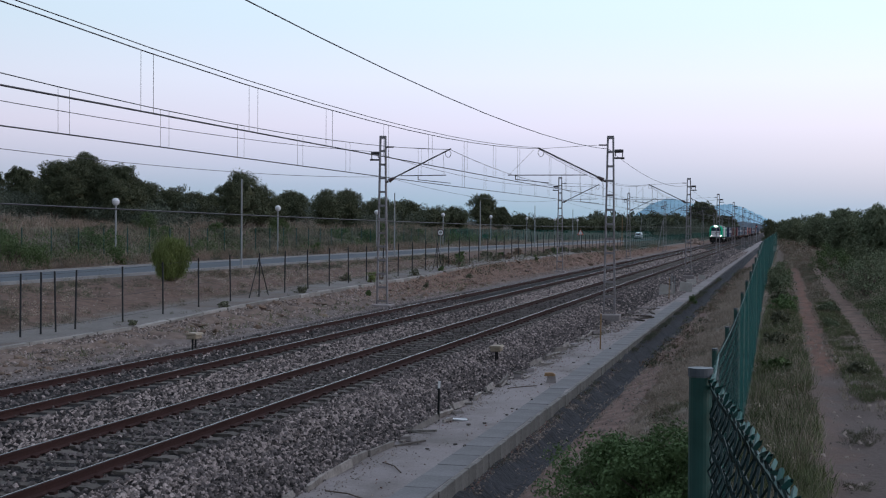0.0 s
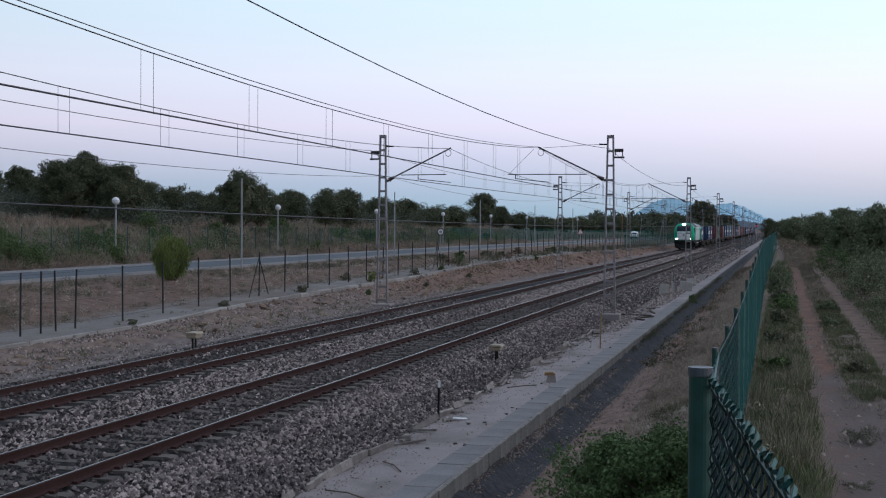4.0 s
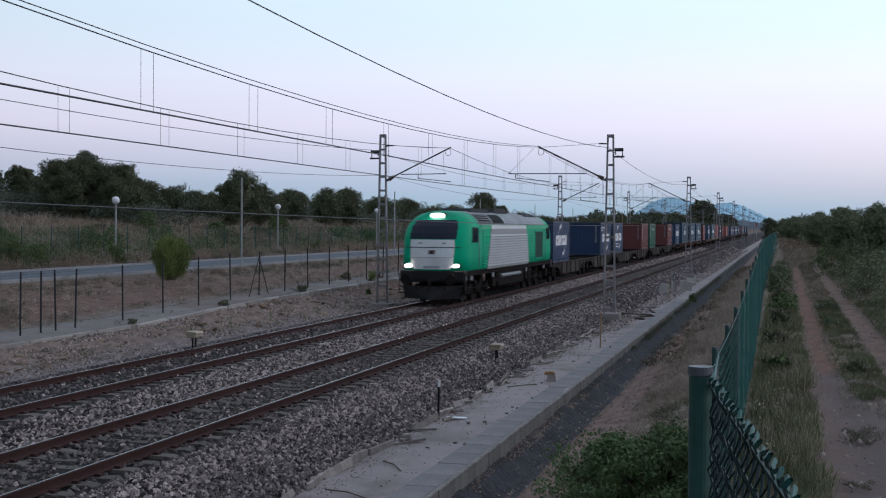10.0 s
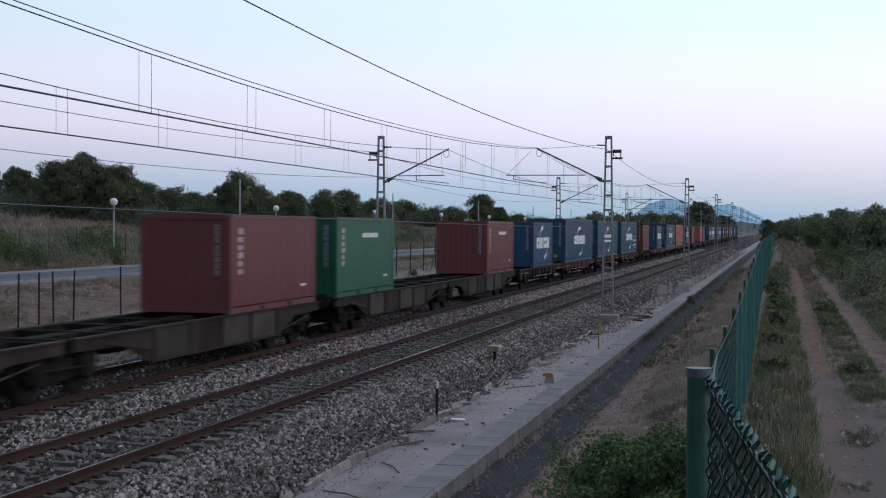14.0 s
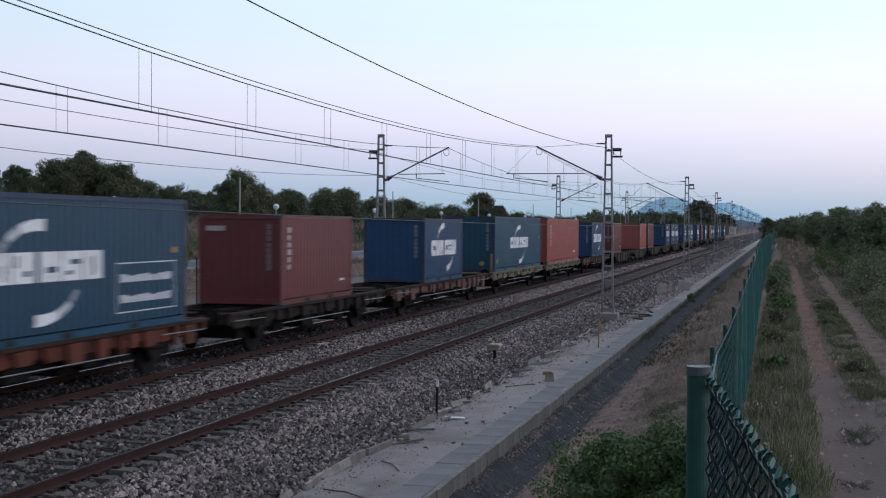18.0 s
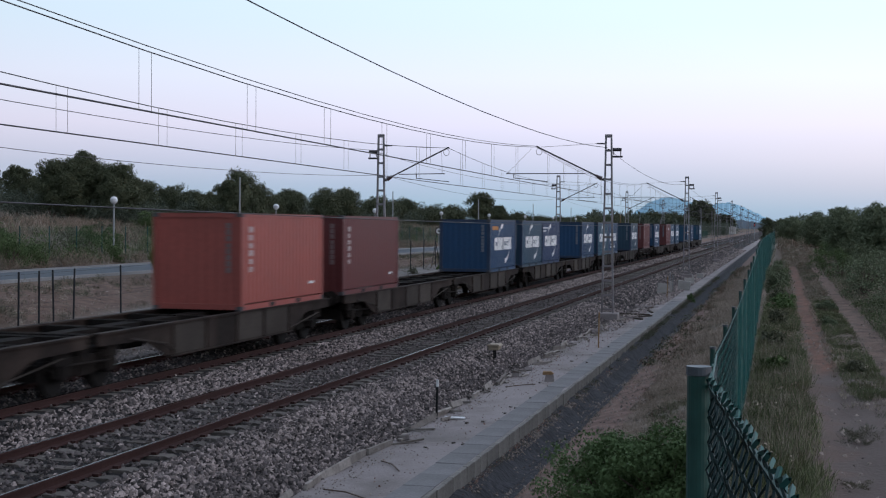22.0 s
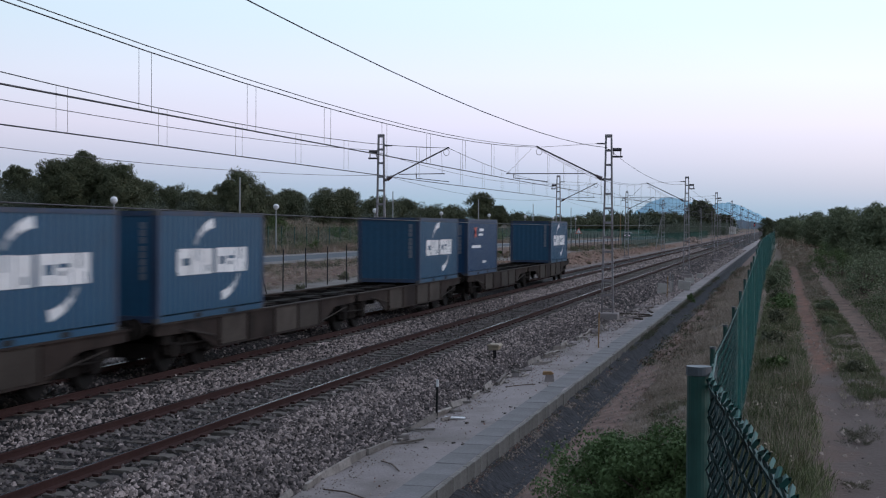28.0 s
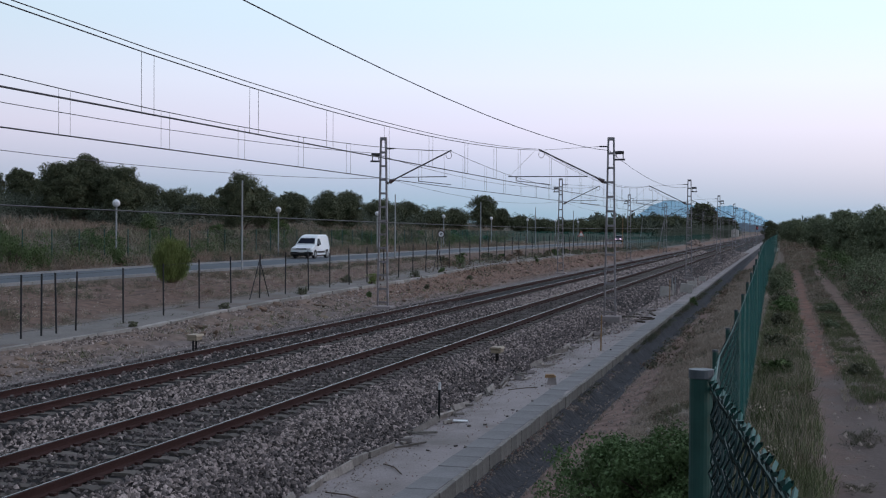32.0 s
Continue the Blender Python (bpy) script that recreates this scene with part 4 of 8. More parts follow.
SET_BACK = 0.55                  # the leading nose lies this far behind the zero mark


def oval(bm, x, z, rx, rz, y0, y1, sides=18):
    """A squarish oval plate that faces along y."""
    out = []
    for k in range(sides):
        a = 2 * math.pi * k / sides
        c, s = math.cos(a), math.sin(a)
        out.append((x + rx * math.copysign(abs(c) ** 0.75, c), z + rz * math.copysign(abs(s) ** 0.75, s)))
    return prism(bm, out, "y", y0, y1)


def build_locomotive():
    loco = thing("locomotive", pose(FAR_X, 300, FAR_Z), "green, white and silver diesel freight locomotive with lit headlamps", "locomotive")
    fr = [math.sin(math.pi / 2 * i / 14) for i in range(15)]
    bm = bmesh.new()
    rings = []
    for z, w, y0 in HULL:
        half = [(w * f, nose(w * f, z)) for f in fr]
        front = [(-x, y) for x, y in half[::-1]] + half[1:]
        rings.append([bm.verts.new((x, y + SET_BACK, z)) for x, y in front] + [bm.verts.new((x, LOCO_LEN - y, z)) for x, y in front[::-1]])
    for a, b in zip(rings, rings[1:]):
        for i in range(len(a)):
            bm.faces.new((a[i], a[(i + 1) % len(a)], b[(i + 1) % len(a)], b[i]))
    bm.faces.new(rings[-1])
    bm.faces.new(rings[0][::-1])
    part("body", bm, LOCO_GREEN, loco, "rounded green car body", smooth=True)

    def face_patch(name, rows, mat, label, out=0.014, end=False, n=12):
        """A patch that follows the nose: rows of (height, x from, x to)."""
        b = bmesh.new()
        grid = []
        for z, x0, x1 in rows:
            line = []
            for i in range(n + 1):
                x = x0 + (x1 - x0) * i / n
                y = nose(x, z) - out
                line.append(b.verts.new((x, LOCO_LEN - y if end else y + SET_BACK, z)))
            grid.append(line)
        for u, v in zip(grid, grid[1:]):
            for i in range(n):
                b.faces.new((u[i], u[i + 1], v[i + 1], v[i]) if not end else (v[i], v[i + 1], u[i + 1], u[i]))
        return part(name, b, mat, loco, label)

    for end in (False, True):
        face_patch("front_panel", [(1.47, -0.78, 0.78), (1.6, -0.9, 0.9), (2.0, -0.94, 0.94), (2.4, -0.96, 0.96), (2.6, -0.96, 0.96), (2.72, -0.95, 0.95)], LOCO_WHITE, "white nose panel", end=end)
        face_patch("windscreen", [(2.75, -1.03, 1.03), (3.0, -1.03, 1.03), (3.3, -1.0, 1.0), (3.5, -0.92, 0.92), (3.56, -0.84, 0.84)], GLASS, "dark raked windscreen", 0.02, end=end)
        for x in (-0.52, 0.52):
            face_patch("panel_lamp", [(2.53, x - 0.085, x + 0.085), (2.61, x - 0.085, x + 0.085)], MARKG, "", 0.026, end, 3)
        face_patch("badge", [(2.10, -0.16, 0.16), (2.28, -0.16, 0.16)], MARKO, "dull rose badge with a dark centre", 0.026, end, 3)
        face_patch("badge_centre", [(2.13, -0.06, 0.06), (2.25, -0.06, 0.06)], BLACKP, "", 0.032, end, 3)
        face_patch("crease", [(1.955, -0.9, 0.9), (1.975, -0.9, 0.9)], MARKG, "", 0.02, end)
        face_patch("seam", [(2.375, -1.41, 1.41), (2.41, -1.41, 1.41)], BLACKP, "", 0.024, end)
        face_patch("plate", [(1.52, -0.36, 0.36), (1.61, -0.36, 0.36)], MARKG, "", 0.03, end, 3)
    for x in (-1.04, 1.04):
        bm = bmesh.new()
        oval(bm, x, 1.62, 0.185, 0.115, nose(x, 1.62) - 0.08 + SET_BACK, nose(x, 1.62) + 0.3 + SET_BACK)
        lamp = part("headlamp_housing", bm, BLACKP, loco)
        bm = bmesh.new()
        oval(bm, x, 1.62, 0.115, 0.065, nose(x, 1.62) - 0.105 + SET_BACK, nose(x, 1.62) - 0.075 + SET_BACK)
        part("headlamp", bm, HEADLAMP, lamp, "lit round headlamp")
    bm = bmesh.new()
    oval(bm, 0, 3.755, 0.37, 0.125, nose(0, 3.75) - 0.05 + SET_BACK, nose(0, 3.75) + 0.4 + SET_BACK, 24)
    rl = part("roof_lamp_housing", bm, BLACKP, loco)
    bm = bmesh.new()
    oval(bm, 0, 3.755, 0.285, 0.082, nose(0, 3.75) - 0.085 + SET_BACK, nose(0, 3.75) - 0.045 + SET_BACK, 24)
    part("roof_lamp", bm, HEADLAMP, rl, "lit wide roof headlamp")
    for s in (-1, 1):
        # cab side windows, louvred silver panel, rear grille, light band under the roof
        for out in ([(2.08, 3.22), (3.02, 3.20), (3.0, 2.62), (1.86, 2.62)], [(20.12, 3.20), (20.86, 3.22), (21.1, 2.62), (20.14, 2.62)]):
            mid = (sum(p[0] for p in out) / 4, sum(p[1] for p in out) / 4)
            bm = bmesh.new()
            prism(bm, [(mid[0] + (a - mid[0]) * 1.10, mid[1] + (b - mid[1]) * 1.12) for a, b in out], "x", s * 1.39, s * 1.449)
            frame_part = part("window_frame", bm, BLACKP, loco, "black rubber window frame")
            bm = bmesh.new()
            prism(bm, out, "x", s * 1.40, s * 1.455)
            part("side_window", bm, GLASS, frame_part)
        for y0, y1 in ((3.2, 4.02), (19.0, 19.75)):
            bm = bmesh.new()
            for ya, yb, za, zb in ((y0, y1, 3.08, 3.095), (y0, y0 + 0.015, 1.5, 3.09), (y1, y1 + 0.015, 1.5, 3.09)):
                box(bm, min(s * 1.436, s * 1.446), max(s * 1.436, s * 1.446), ya, yb, za, zb)
            part("door_seam", bm, DEEPGREEN, loco)
        bm = bmesh.new()
        prism(bm, [(4.87, 1.365), (5.7, 3.17), (14.2, 3.17), (14.77, 1.365)], "x", s * 1.36, s * 1.450)
        panel = part("silver_panel", bm, LOCO_SILVER, loco, "silver louvred side panel")
        for k in range(12):
            z = 1.46 + 0.122 * k
            y0 = 4.86 + 0.056 * k
            bm = bmesh.new()
            prism(bm, [(s * 1.45, z + 0.012), (s * 1.495, z + 0.016), (s * 1.495, z + 0.035), (s * 1.45, z + 0.118)], "y", y0, 14.72 - 0.038 * k)
            part("rib", bm, LOCO_SILVER, panel)
            for ya, yb in ((y0 - 0.75, y0 - 0.03), (14.8 - 0.038 * k, 15.5)):
                bm = bmesh.new()
                prism(bm, [(s * 1.43, z), (s * 1.465, z + 0.015), (s * 1.465, z + 0.04), (s * 1.43, z + 0.07)], "y", ya, yb)
                part("rib", bm, LOCO_GREEN, panel)
        bm = bmesh.new()
        box(bm, min(s * 1.43, s * 1.455), max(s * 1.43, s * 1.455), 16.7, 18.9, 1.62, 3.02)
        grille = part("side_grille", bm, DEEPGREEN, loco, "dark green square grille")
        for ya, yb, za, zb in ((16.66, 18.94, 1.55, 1.62), (16.66, 18.94, 3.02, 3.08), (16.62, 16.7, 1.55, 3.08), (18.9, 18.98, 1.55, 3.08)):
            bm = bmesh.new()
            box(bm, min(s * 1.43, s * 1.462), max(s * 1.43, s * 1.462), ya, yb, za, zb)
            part("grille_edge", bm, LOCO_GREEN, grille)
        bm = bmesh.new()
        prism(bm, [(5.72, 3.18), (5.80, 3.345), (14.12, 3.345), (14.18, 3.18)], "x", s * 1.36, s * 1.449)
        part("waist_band", bm, LOCO_WHITE, loco, "white band under the roof")
        for ya, yb in ((3.5, 5.70), (14.2, 20.3)):
            bm = bmesh.new()
            prism(bm, [(ya, 3.18), (ya + 0.1, 3.345), (yb, 3.345), (yb, 3.18)], "x", s * 1.36, s * 1.446)
            part("waist_band", bm, BRIGHTGREEN, loco, "lighter green band under the roof")
        bm = bmesh.new()
        for (ya, yb) in ((3.3, 19.8),):
            pr = [(1.395, 3.36), (1.285, 3.57), (1.135, 3.725), (0.895, 3.868), (0.57, 3.958)]
            vs = [[bm.verts.new((s * px, yy, pz + 0.004)) for px, pz in pr] for yy in (ya, yb)]
            for i in range(len(pr) - 1):
                bm.faces.new((vs[0][i], vs[0][i + 1], vs[1][i + 1], vs[1][i])[::s])
        roof = part("roof_side", bm, LOCO_ROOF, loco, "grey sloping roof panel")
        for y0, y1, kk in ((3.55, 6.05, 4), (6.4, 8.9, 0)):
            bm = bmesh.new()
            prof = ((1.375, 3.42), (1.297, 3.582), (1.147, 3.739), (0.99, 3.838))
            vs = [[bm.verts.new((s * px, yy, pz)) for px, pz in prof] for yy in (y0, y1)]
            for i in range(3):
                bm.faces.new((vs[0][i], vs[0][i + 1], vs[1][i + 1], vs[1][i])[::s])
            part("roof_grille", bm, GRILLE, roof, "dark roof intake")
            for k in range(kk):
                bm = bmesh.new()
                f = (k + 0.5) / kk
                gx, gz = float(np.interp(f, (0, 0.35, 0.75, 1), (1.385, 1.307, 1.155, 0.995))), float(np.interp(f, (0, 0.35, 0.75, 1), (3.425, 3.59, 3.748, 3.848)))
                tube(bm, [(s * gx, y0, gz), (s * gx, y1, gz)], 0.024, 5)
                part("grille_bar", bm, LOCO_ROOF, roof)
        for y0 in (6.12, 8.96, 11.6, 14.2, 17.0):
            bm = bmesh.new()
            prof = ((1.40, 3.37), (1.302, 3.59), (1.152, 3.746), (0.912, 3.888), (0.58, 3.975))
            vs = [[bm.verts.new((s * (px + 0.012), yy, pz + 0.012)) for px, pz in prof] for yy in (y0, y0 + (0.2 if y0 == 8.96 else 0.06))]
            for i in range(4):
                bm.faces.new((vs[0][i], vs[0][i + 1], vs[1][i + 1], vs[1][i])[::s])
            part("roof_rib", bm, LOCO_SILVER, roof)
        bm = bmesh.new()
        prism(bm, [(s * 1.02, 3.80), (s * 0.62, 3.955), (s * 0.60, 3.99), (s * 1.0, 3.84)], "y", 15.7, 19.2)
        part("roof_grille", bm, GRILLE, roof, "low dark roof intake")
        for y0 in (3.1, LOCO_LEN - 3.1):
            bm = bmesh.new()
            tube(bm, [(s * 1.46, y0, 1.5), (s * 1.49, y0, 1.6), (s * 1.49, y0, 2.8), (s * 1.46, y0, 2.9)], 0.014, 5)
            part("handrail", bm, LOCO_SILVER, loco)
        bm = bmesh.new()
        box(bm, min(s * 0.9, s * 1.32), max(s * 0.9, s * 1.32), 8.0, 14.2, 0.42, 1.18, 0.08)
        part("fuel_tank", bm, UNDER, loco, "dark fuel tank")
        bm = bmesh.new()
        tube(bm, [(s * 1.34, 8.2, 0.95), (s * 1.34, 12.9, 0.95)], 0.10, 10)
        part("air_reservoir", bm, LOCO_ROOF, loco, "long grey air reservoir")
        for y0, w, z in ((0.9, 0.5, 0.55), (6.6, 0.7, 0.5), (7.4, 0.4, 0.7), (14.5, 0.5, 0.55), (15.3, 0.8, 0.75), (20.6, 0.5, 0.5)):
            bm = bmesh.new()
            box(bm, s * 1.2 - 0.14, s * 1.2 + 0.14, y0, y0 + w, z, z + 0.4, 0.03)
            part("equipment_box", bm, UNDER, loco)
        for y0 in (1.3, 2.4, 6.8, 15.0, 20.2):
            bm = bmesh.new()
            box(bm, s * 1.25 - 0.03, s * 1.25 + 0.03, y0, y0 + 0.34, 0.95, 1.15)
            part("step_plate", bm, MARKG, loco)
    bm = bmesh.new()
    for y0, y1, w, z in ((4.4, 8.9, 0.72, 4.10), (9.3, 13.0, 0.72, 4.16)):
        prism(bm, [(y0, 3.85), (y0 + 0.35, z), (y1 - 0.9, z), (y1, 3.85)], "x", -w, w)
    part("roof_box", bm, ROOFDARK, loco, "raised sooty roof hatches")
    bm = bmesh.new()
    for y0, y1 in ((13.4, 15.4), (19.3, 20.4)):
        box(bm, -0.5, 0.5, y0, y1, 3.85, 4.01, 0.04)
    part("roof_box", bm, LOCO_ROOF, loco, "low grey roof hatches")
    for y in (11.0, 12.4):
        bm = bmesh.new()
        disc(bm, (0, y, 4.12), 0.42, "z", 0.1, 18)
        part("roof_fan", bm, GRILLE, loco)
    bm = bmesh.new()
    box(bm, -1.36, 1.36, 0.9, LOCO_LEN - 0.35, 1.16, 1.38)
    part("underframe", bm, UNDER, loco)
    for yy, w in ((0.05 + SET_BACK, -1), (LOCO_LEN - 0.05, 1)):
        bm = bmesh.new()
        box(bm, -1.40, 1.40, min(yy, yy - w * 0.5), max(yy, yy - w * 0.5), 0.92, 1.42, 0.04)
        part("buffer_beam", bm, BLACKP, loco, "black buffer beam")
        buffers(loco, yy + w * 0.16, w)
        for s in (-1, 1):
            bm = bmesh.new()
            tip, root = yy + w * 0.42, yy - w * 0.1
            lo = [bm.verts.new(p) for p in ((0, tip, 0.20), (s * 1.22, root, 0.24), (s * 1.30, root - w * 0.05, 0.80), (0, tip - w * 0.2, 0.74))]
            hi = [bm.verts.new(v.co - Vector((0, w * 0.06, 0))) for v in lo]
            for q in ((lo[0], lo[1], lo[2], lo[3]), (hi[3], hi[2], hi[1], hi[0]), (lo[0], hi[0], hi[1], lo[1]), (lo[2], lo[1], hi[1], hi[2]), (lo[3], lo[2], hi[2], hi[3]), (lo[0], lo[3], hi[3], hi[0])):
                bm.faces.new(q)
            bmesh.ops.recalc_face_normals(bm, faces=bm.faces)
            part("snow_plough", bm, BLACKP, loco, "black angled plough blade")
            for x, drop in ((0.32, 0.5), (0.46, 0.42), (0.62, 0.55)):
                bm = bmesh.new()
                tube(bm, [(s * x, yy, 1.2), (s * x, yy + w * 0.22, 1.08), (s * x, yy + w * 0.2, 1.2 - drop), (s * (x - 0.06), yy + w * 0.06, 1.12 - drop)], 0.024, 6)
                part("air_hose", bm, UNDER, loco)
            bm = bmesh.new()
            for z in (0.45, 0.72, 0.98):
                box(bm, s * 1.36 - 0.09, s * 1.36 + 0.09, min(yy, yy - w * 0.36), max(yy, yy - w * 0.36), z, z + 0.03)
            box(bm, s * 1.43 - 0.012, s * 1.43 + 0.012, min(yy - w * 0.02, yy - w * 0.06), max(yy - w * 0.02, yy - w * 0.06), 0.45, 1.3)
            part("cab_step", bm, UNDER, loco)
    for y in (4.2, LOCO_LEN - 4.2):
        bogie(loco, y, 3, 3.7, 0.53)
    return loco


def build_articulated(mat):
    """An eighty-foot articulated container wagon on three bogies, built at the origin."""
    wagon = thing("container_wagon", pose(0, 0, 0), "dirty brown skeletal container wagon on three bogies", "container wagon", "container wagons")
    for y0 in (0.75, 14.85):
        n = 13.7
        for s in (-1, 1):
            bm = bmesh.new()
            out = [(0, 1.12), (n, 1.12), (n, 0.88), (n - 1.9, 0.84), (n - 3.1, 0.40), (3.1, 0.40), (1.9, 0.84), (0, 0.88)]
            prism(bm, [(y0 + a, b) for a, b in out], "x", s * 1.24 - 0.02, s * 1.24 + 0.02)
            box(bm, s * 1.22 - 0.09, s * 1.22 + 0.09, y0, y0 + n, 1.10, 1.14)
            box(bm, s * 1.22 - 0.09, s * 1.22 + 0.09, y0 + 3.1, y0 + n - 3.1, 0.38, 0.41)
            for k in range(5):
                yy = y0 + 3.3 + (n - 6.6) * k / 4
                box(bm, s * 1.27 - 0.03, s * 1.27 + 0.03, yy - 0.03, yy + 0.03, 0.41, 1.1)
            part("side_sill", bm, mat, wagon)
            for yy, w, z in ((y0 + 0.5, 0.5, 0.62), (y0 + n - 1.1, 0.6, 0.6), (y0 + 5.2, 1.0, 0.30), (y0 + 8.0, 0.7, 0.28)):
                bm = bmesh.new()
                box(bm, s * 1.05 - 0.14, s * 1.05 + 0.14, yy, yy + w, z, z + 0.3, 0.03)
                part("equipment_box", bm, UNDER, wagon)
            for yy, ln, pm in ((y0 + 3.34, 1.62, WAGON_PALE), (y0 + 5.13, 1.6, mat), (y0 + 6.9, 1.62, WAGON_PALE), (y0 + 8.68, 1.64, WAGON_PALE)):
                bm = bmesh.new()
                box(bm, s * 1.265 - 0.008, s * 1.265 + 0.008, yy, yy + ln, 0.43, 1.09)
                part("data_panel", bm, pm, wagon, "worn beige side panel" if pm is WAGON_PALE else "")
            bm = bmesh.new()
            tube(bm, [(s * 1.3, y0 + 1.2, 0.95), (s * 1.3, y0 + 2.9, 0.7), (s * 1.3, y0 + 3.4, 0.5)], 0.016, 5)
            part("brake_rod", bm, WAGON_PALE, wagon)
            bm = bmesh.new()
            tube(bm, [(s * 1.3, y0 + n - 3.2, 0.5), (s * 1.3, y0 + n - 1.0, 0.78)], 0.016, 5)
            part("brake_rod", bm, WAGON_PALE, wagon)
        bm = bmesh.new()
        for k in range(8):
            yy = y0 + 0.1 + (n - 0.2) * k / 7
            box(bm, -1.2, 1.2, yy - 0.1, yy + 0.1, 0.92, 1.11)
        box(bm, -0.22, 0.22, y0, y0 + n, 0.78, 1.09)
        part("cross_frame", bm, UNDER, wagon)
    for y in (2.75, 14.65, 26.55):
        bogie(wagon, y, 2, 1.8, 0.46)
    buffers(wagon, 0.75, -1)
    buffers(wagon, 28.55, 1)
    return wagon


def build_flat(mat, length, label, posts=False):
    """A short two-axle container wagon, built at the origin."""
    wagon = thing("flat_wagon", pose(0, 0, 0), label, "container wagon", "container wagons")
    a, b = 0.55, length - 0.55
    rng = random.Random(int(length * 10))
    for s in (-1, 1):
        bm = bmesh.new()
        box(bm, s * 1.20 - 0.09, s * 1.20 + 0.09, a, b, 1.05, 1.12)
        part("top_rail", bm, mat if posts else WAGON_BROWN, wagon)
        bm = bmesh.new()
        prism(bm, [(a, 1.02), (b, 1.02), (b, 0.86), (b - 1.5, 0.74), (a + 1.5, 0.74), (a, 0.86)], "x", s * 1.10 - 0.02, s * 1.10 + 0.02)
        part("side_sill", bm, UNDER, wagon, "grimy recessed side sill")
        y, k = a + 0.5, 0
        while y < b - 0.9:
            w = rng.choice((0.7, 1.0, 1.3))
            bm = bmesh.new()
            prism(bm, [(y, 1.045), (min(y + w, b - 0.3), 1.045), (min(y + w, b - 0.3), 0.74 + 0.06 * (k % 3)), (y, 0.72 + 0.05 * (k % 2))], "x", s * 1.16 - 0.02, s * 1.16 + 0.02)
            part("sill_panel", bm, (DULLSILL if mat is WAGON_ORANGE else mat), wagon)
            y += w + 0.04
            k += 1
        y = a + 0.1
        while y < b - 0.5:
            w = rng.choice((0.15, 0.3, 0.45, 0.65))
            z0 = rng.uniform(0.56, 0.80) if not posts else rng.uniform(0.8, 0.95)
            bm = bmesh.new()
            prism(bm, [(y, 1.03), (y + w, 1.03), (y + w * 0.86, z0), (y + w * 0.14, z0)], "x", s * 1.23 - 0.05, s * 1.23 + 0.03)
            part("bracket", bm, mat, wagon)
            y += w + rng.choice((0.2, 0.35, 0.5, 0.8))
        for y0, y1, z in ((a + 0.2, a + 2.2, 0.93), (a + 3.5, b - 4.0, 0.66), (b - 2.4, b - 0.2, 0.9)):
            bm = bmesh.new()
            tube(bm, [(s * 1.3, y0, z), (s * 1.3, y1, z - 0.03)], 0.014, 5)
            part("brake_rod", bm, LOCO_ROOF, wagon, "thin pale brake rod")
        for y0, w in ((length * 0.42, 0.55), (length * 0.60, 0.4)):
            bm = bmesh.new()
            box(bm, s * 1.0 - 0.16, s * 1.0 + 0.16, y0, y0 + w, 0.46, 0.76, 0.03)
            part("equipment_box", bm, UNDER, wagon)
    bm = bmesh.new()
    box(bm, -1.18, 1.18, a, a + 0.9, 1.0, 1.10)
    box(bm, -1.18, 1.18, b - 0.9, b, 1.0, 1.10)
    for k in range(6):
        yy = a + 1.8 + (b - a - 3.6) * k / 5
        box(bm, -1.2, 1.2, yy - 0.1, yy + 0.1, 0.9, 1.09)
    box(bm, -0.25, 0.25, a, b, 0.72, 1.06)
    part("deck_frame", bm, UNDER, wagon)
    y = a + 1.2
    while y < b - 1.6:
        w = rng.choice((0.5, 0.8, 1.1))
        bm = bmesh.new()
        box(bm, -0.92, 0.92, y + 0.003, y + w, rng.uniform(0.34, 0.55), 0.9, 0.03)
        part("brake_gear", bm, UNDER, wagon, "dark brake gear under the deck")
        y += w + rng.choice((0.0, 0.0, 0.15))
    for y0, y1 in ((a, a + 0.16), (b - 0.16, b)):
        bm = bmesh.new()
        box(bm, -1.24, 1.24, y0, y1, 0.84, 1.125, 0.02)
        part("headstock", bm, mat, wagon)
    if posts:
        at_y = a + 0.2 if length > 14.45 else b - 0.5
        for s in (-1, 1):
            bm = bmesh.new()
            for e in (0.0, 0.26):
                box(bm, s * 1.1 - 0.03, s * 1.1 + 0.03, at_y + e, at_y + 0.06 + e, 1.1, 2.0)
            for z in (1.35, 1.65, 1.97):
                box(bm, s * 1.1 - 0.02, s * 1.1 + 0.02, at_y, at_y + 0.32, z - 0.03, z + 0.03)
            part("end_ladder", bm, mat, wagon)
    for y in (a + 2.3, b - 2.3):
        for s in (-1, 1):
            bm = bmesh.new()
            prism(bm, [(y - 0.6, 0.78), (y - 0.2, 0.36), (y + 0.2, 0.36), (y + 0.6, 0.78)], "x", s * 1.08 - 0.05, s * 1.08 + 0.05)
            tube(bm, [(s * 1.1, y - 0.85, 0.76), (s * 1.1, y - 0.3, 0.62), (s * 1.1, y + 0.3, 0.62), (s * 1.1, y + 0.85, 0.76)], 0.06, 6)
            gear = part("axle_guard", bm, UNDER, wagon)
            bm = bmesh.new()
            disc(bm, (s * 0.86, y, 0.46), 0.46, "x", 0.13, 20)
            disc(bm, (s * 0.9, y, 0.46), 0.15, "x", 0.16, 10)
            part("wheel", bm, WHEELM, gear)
    buffers(wagon, a, -1)
    buffers(wagon, b, 1)
    return wagon


WAVE = (0.0, 0.0, 1.0, 1.0)


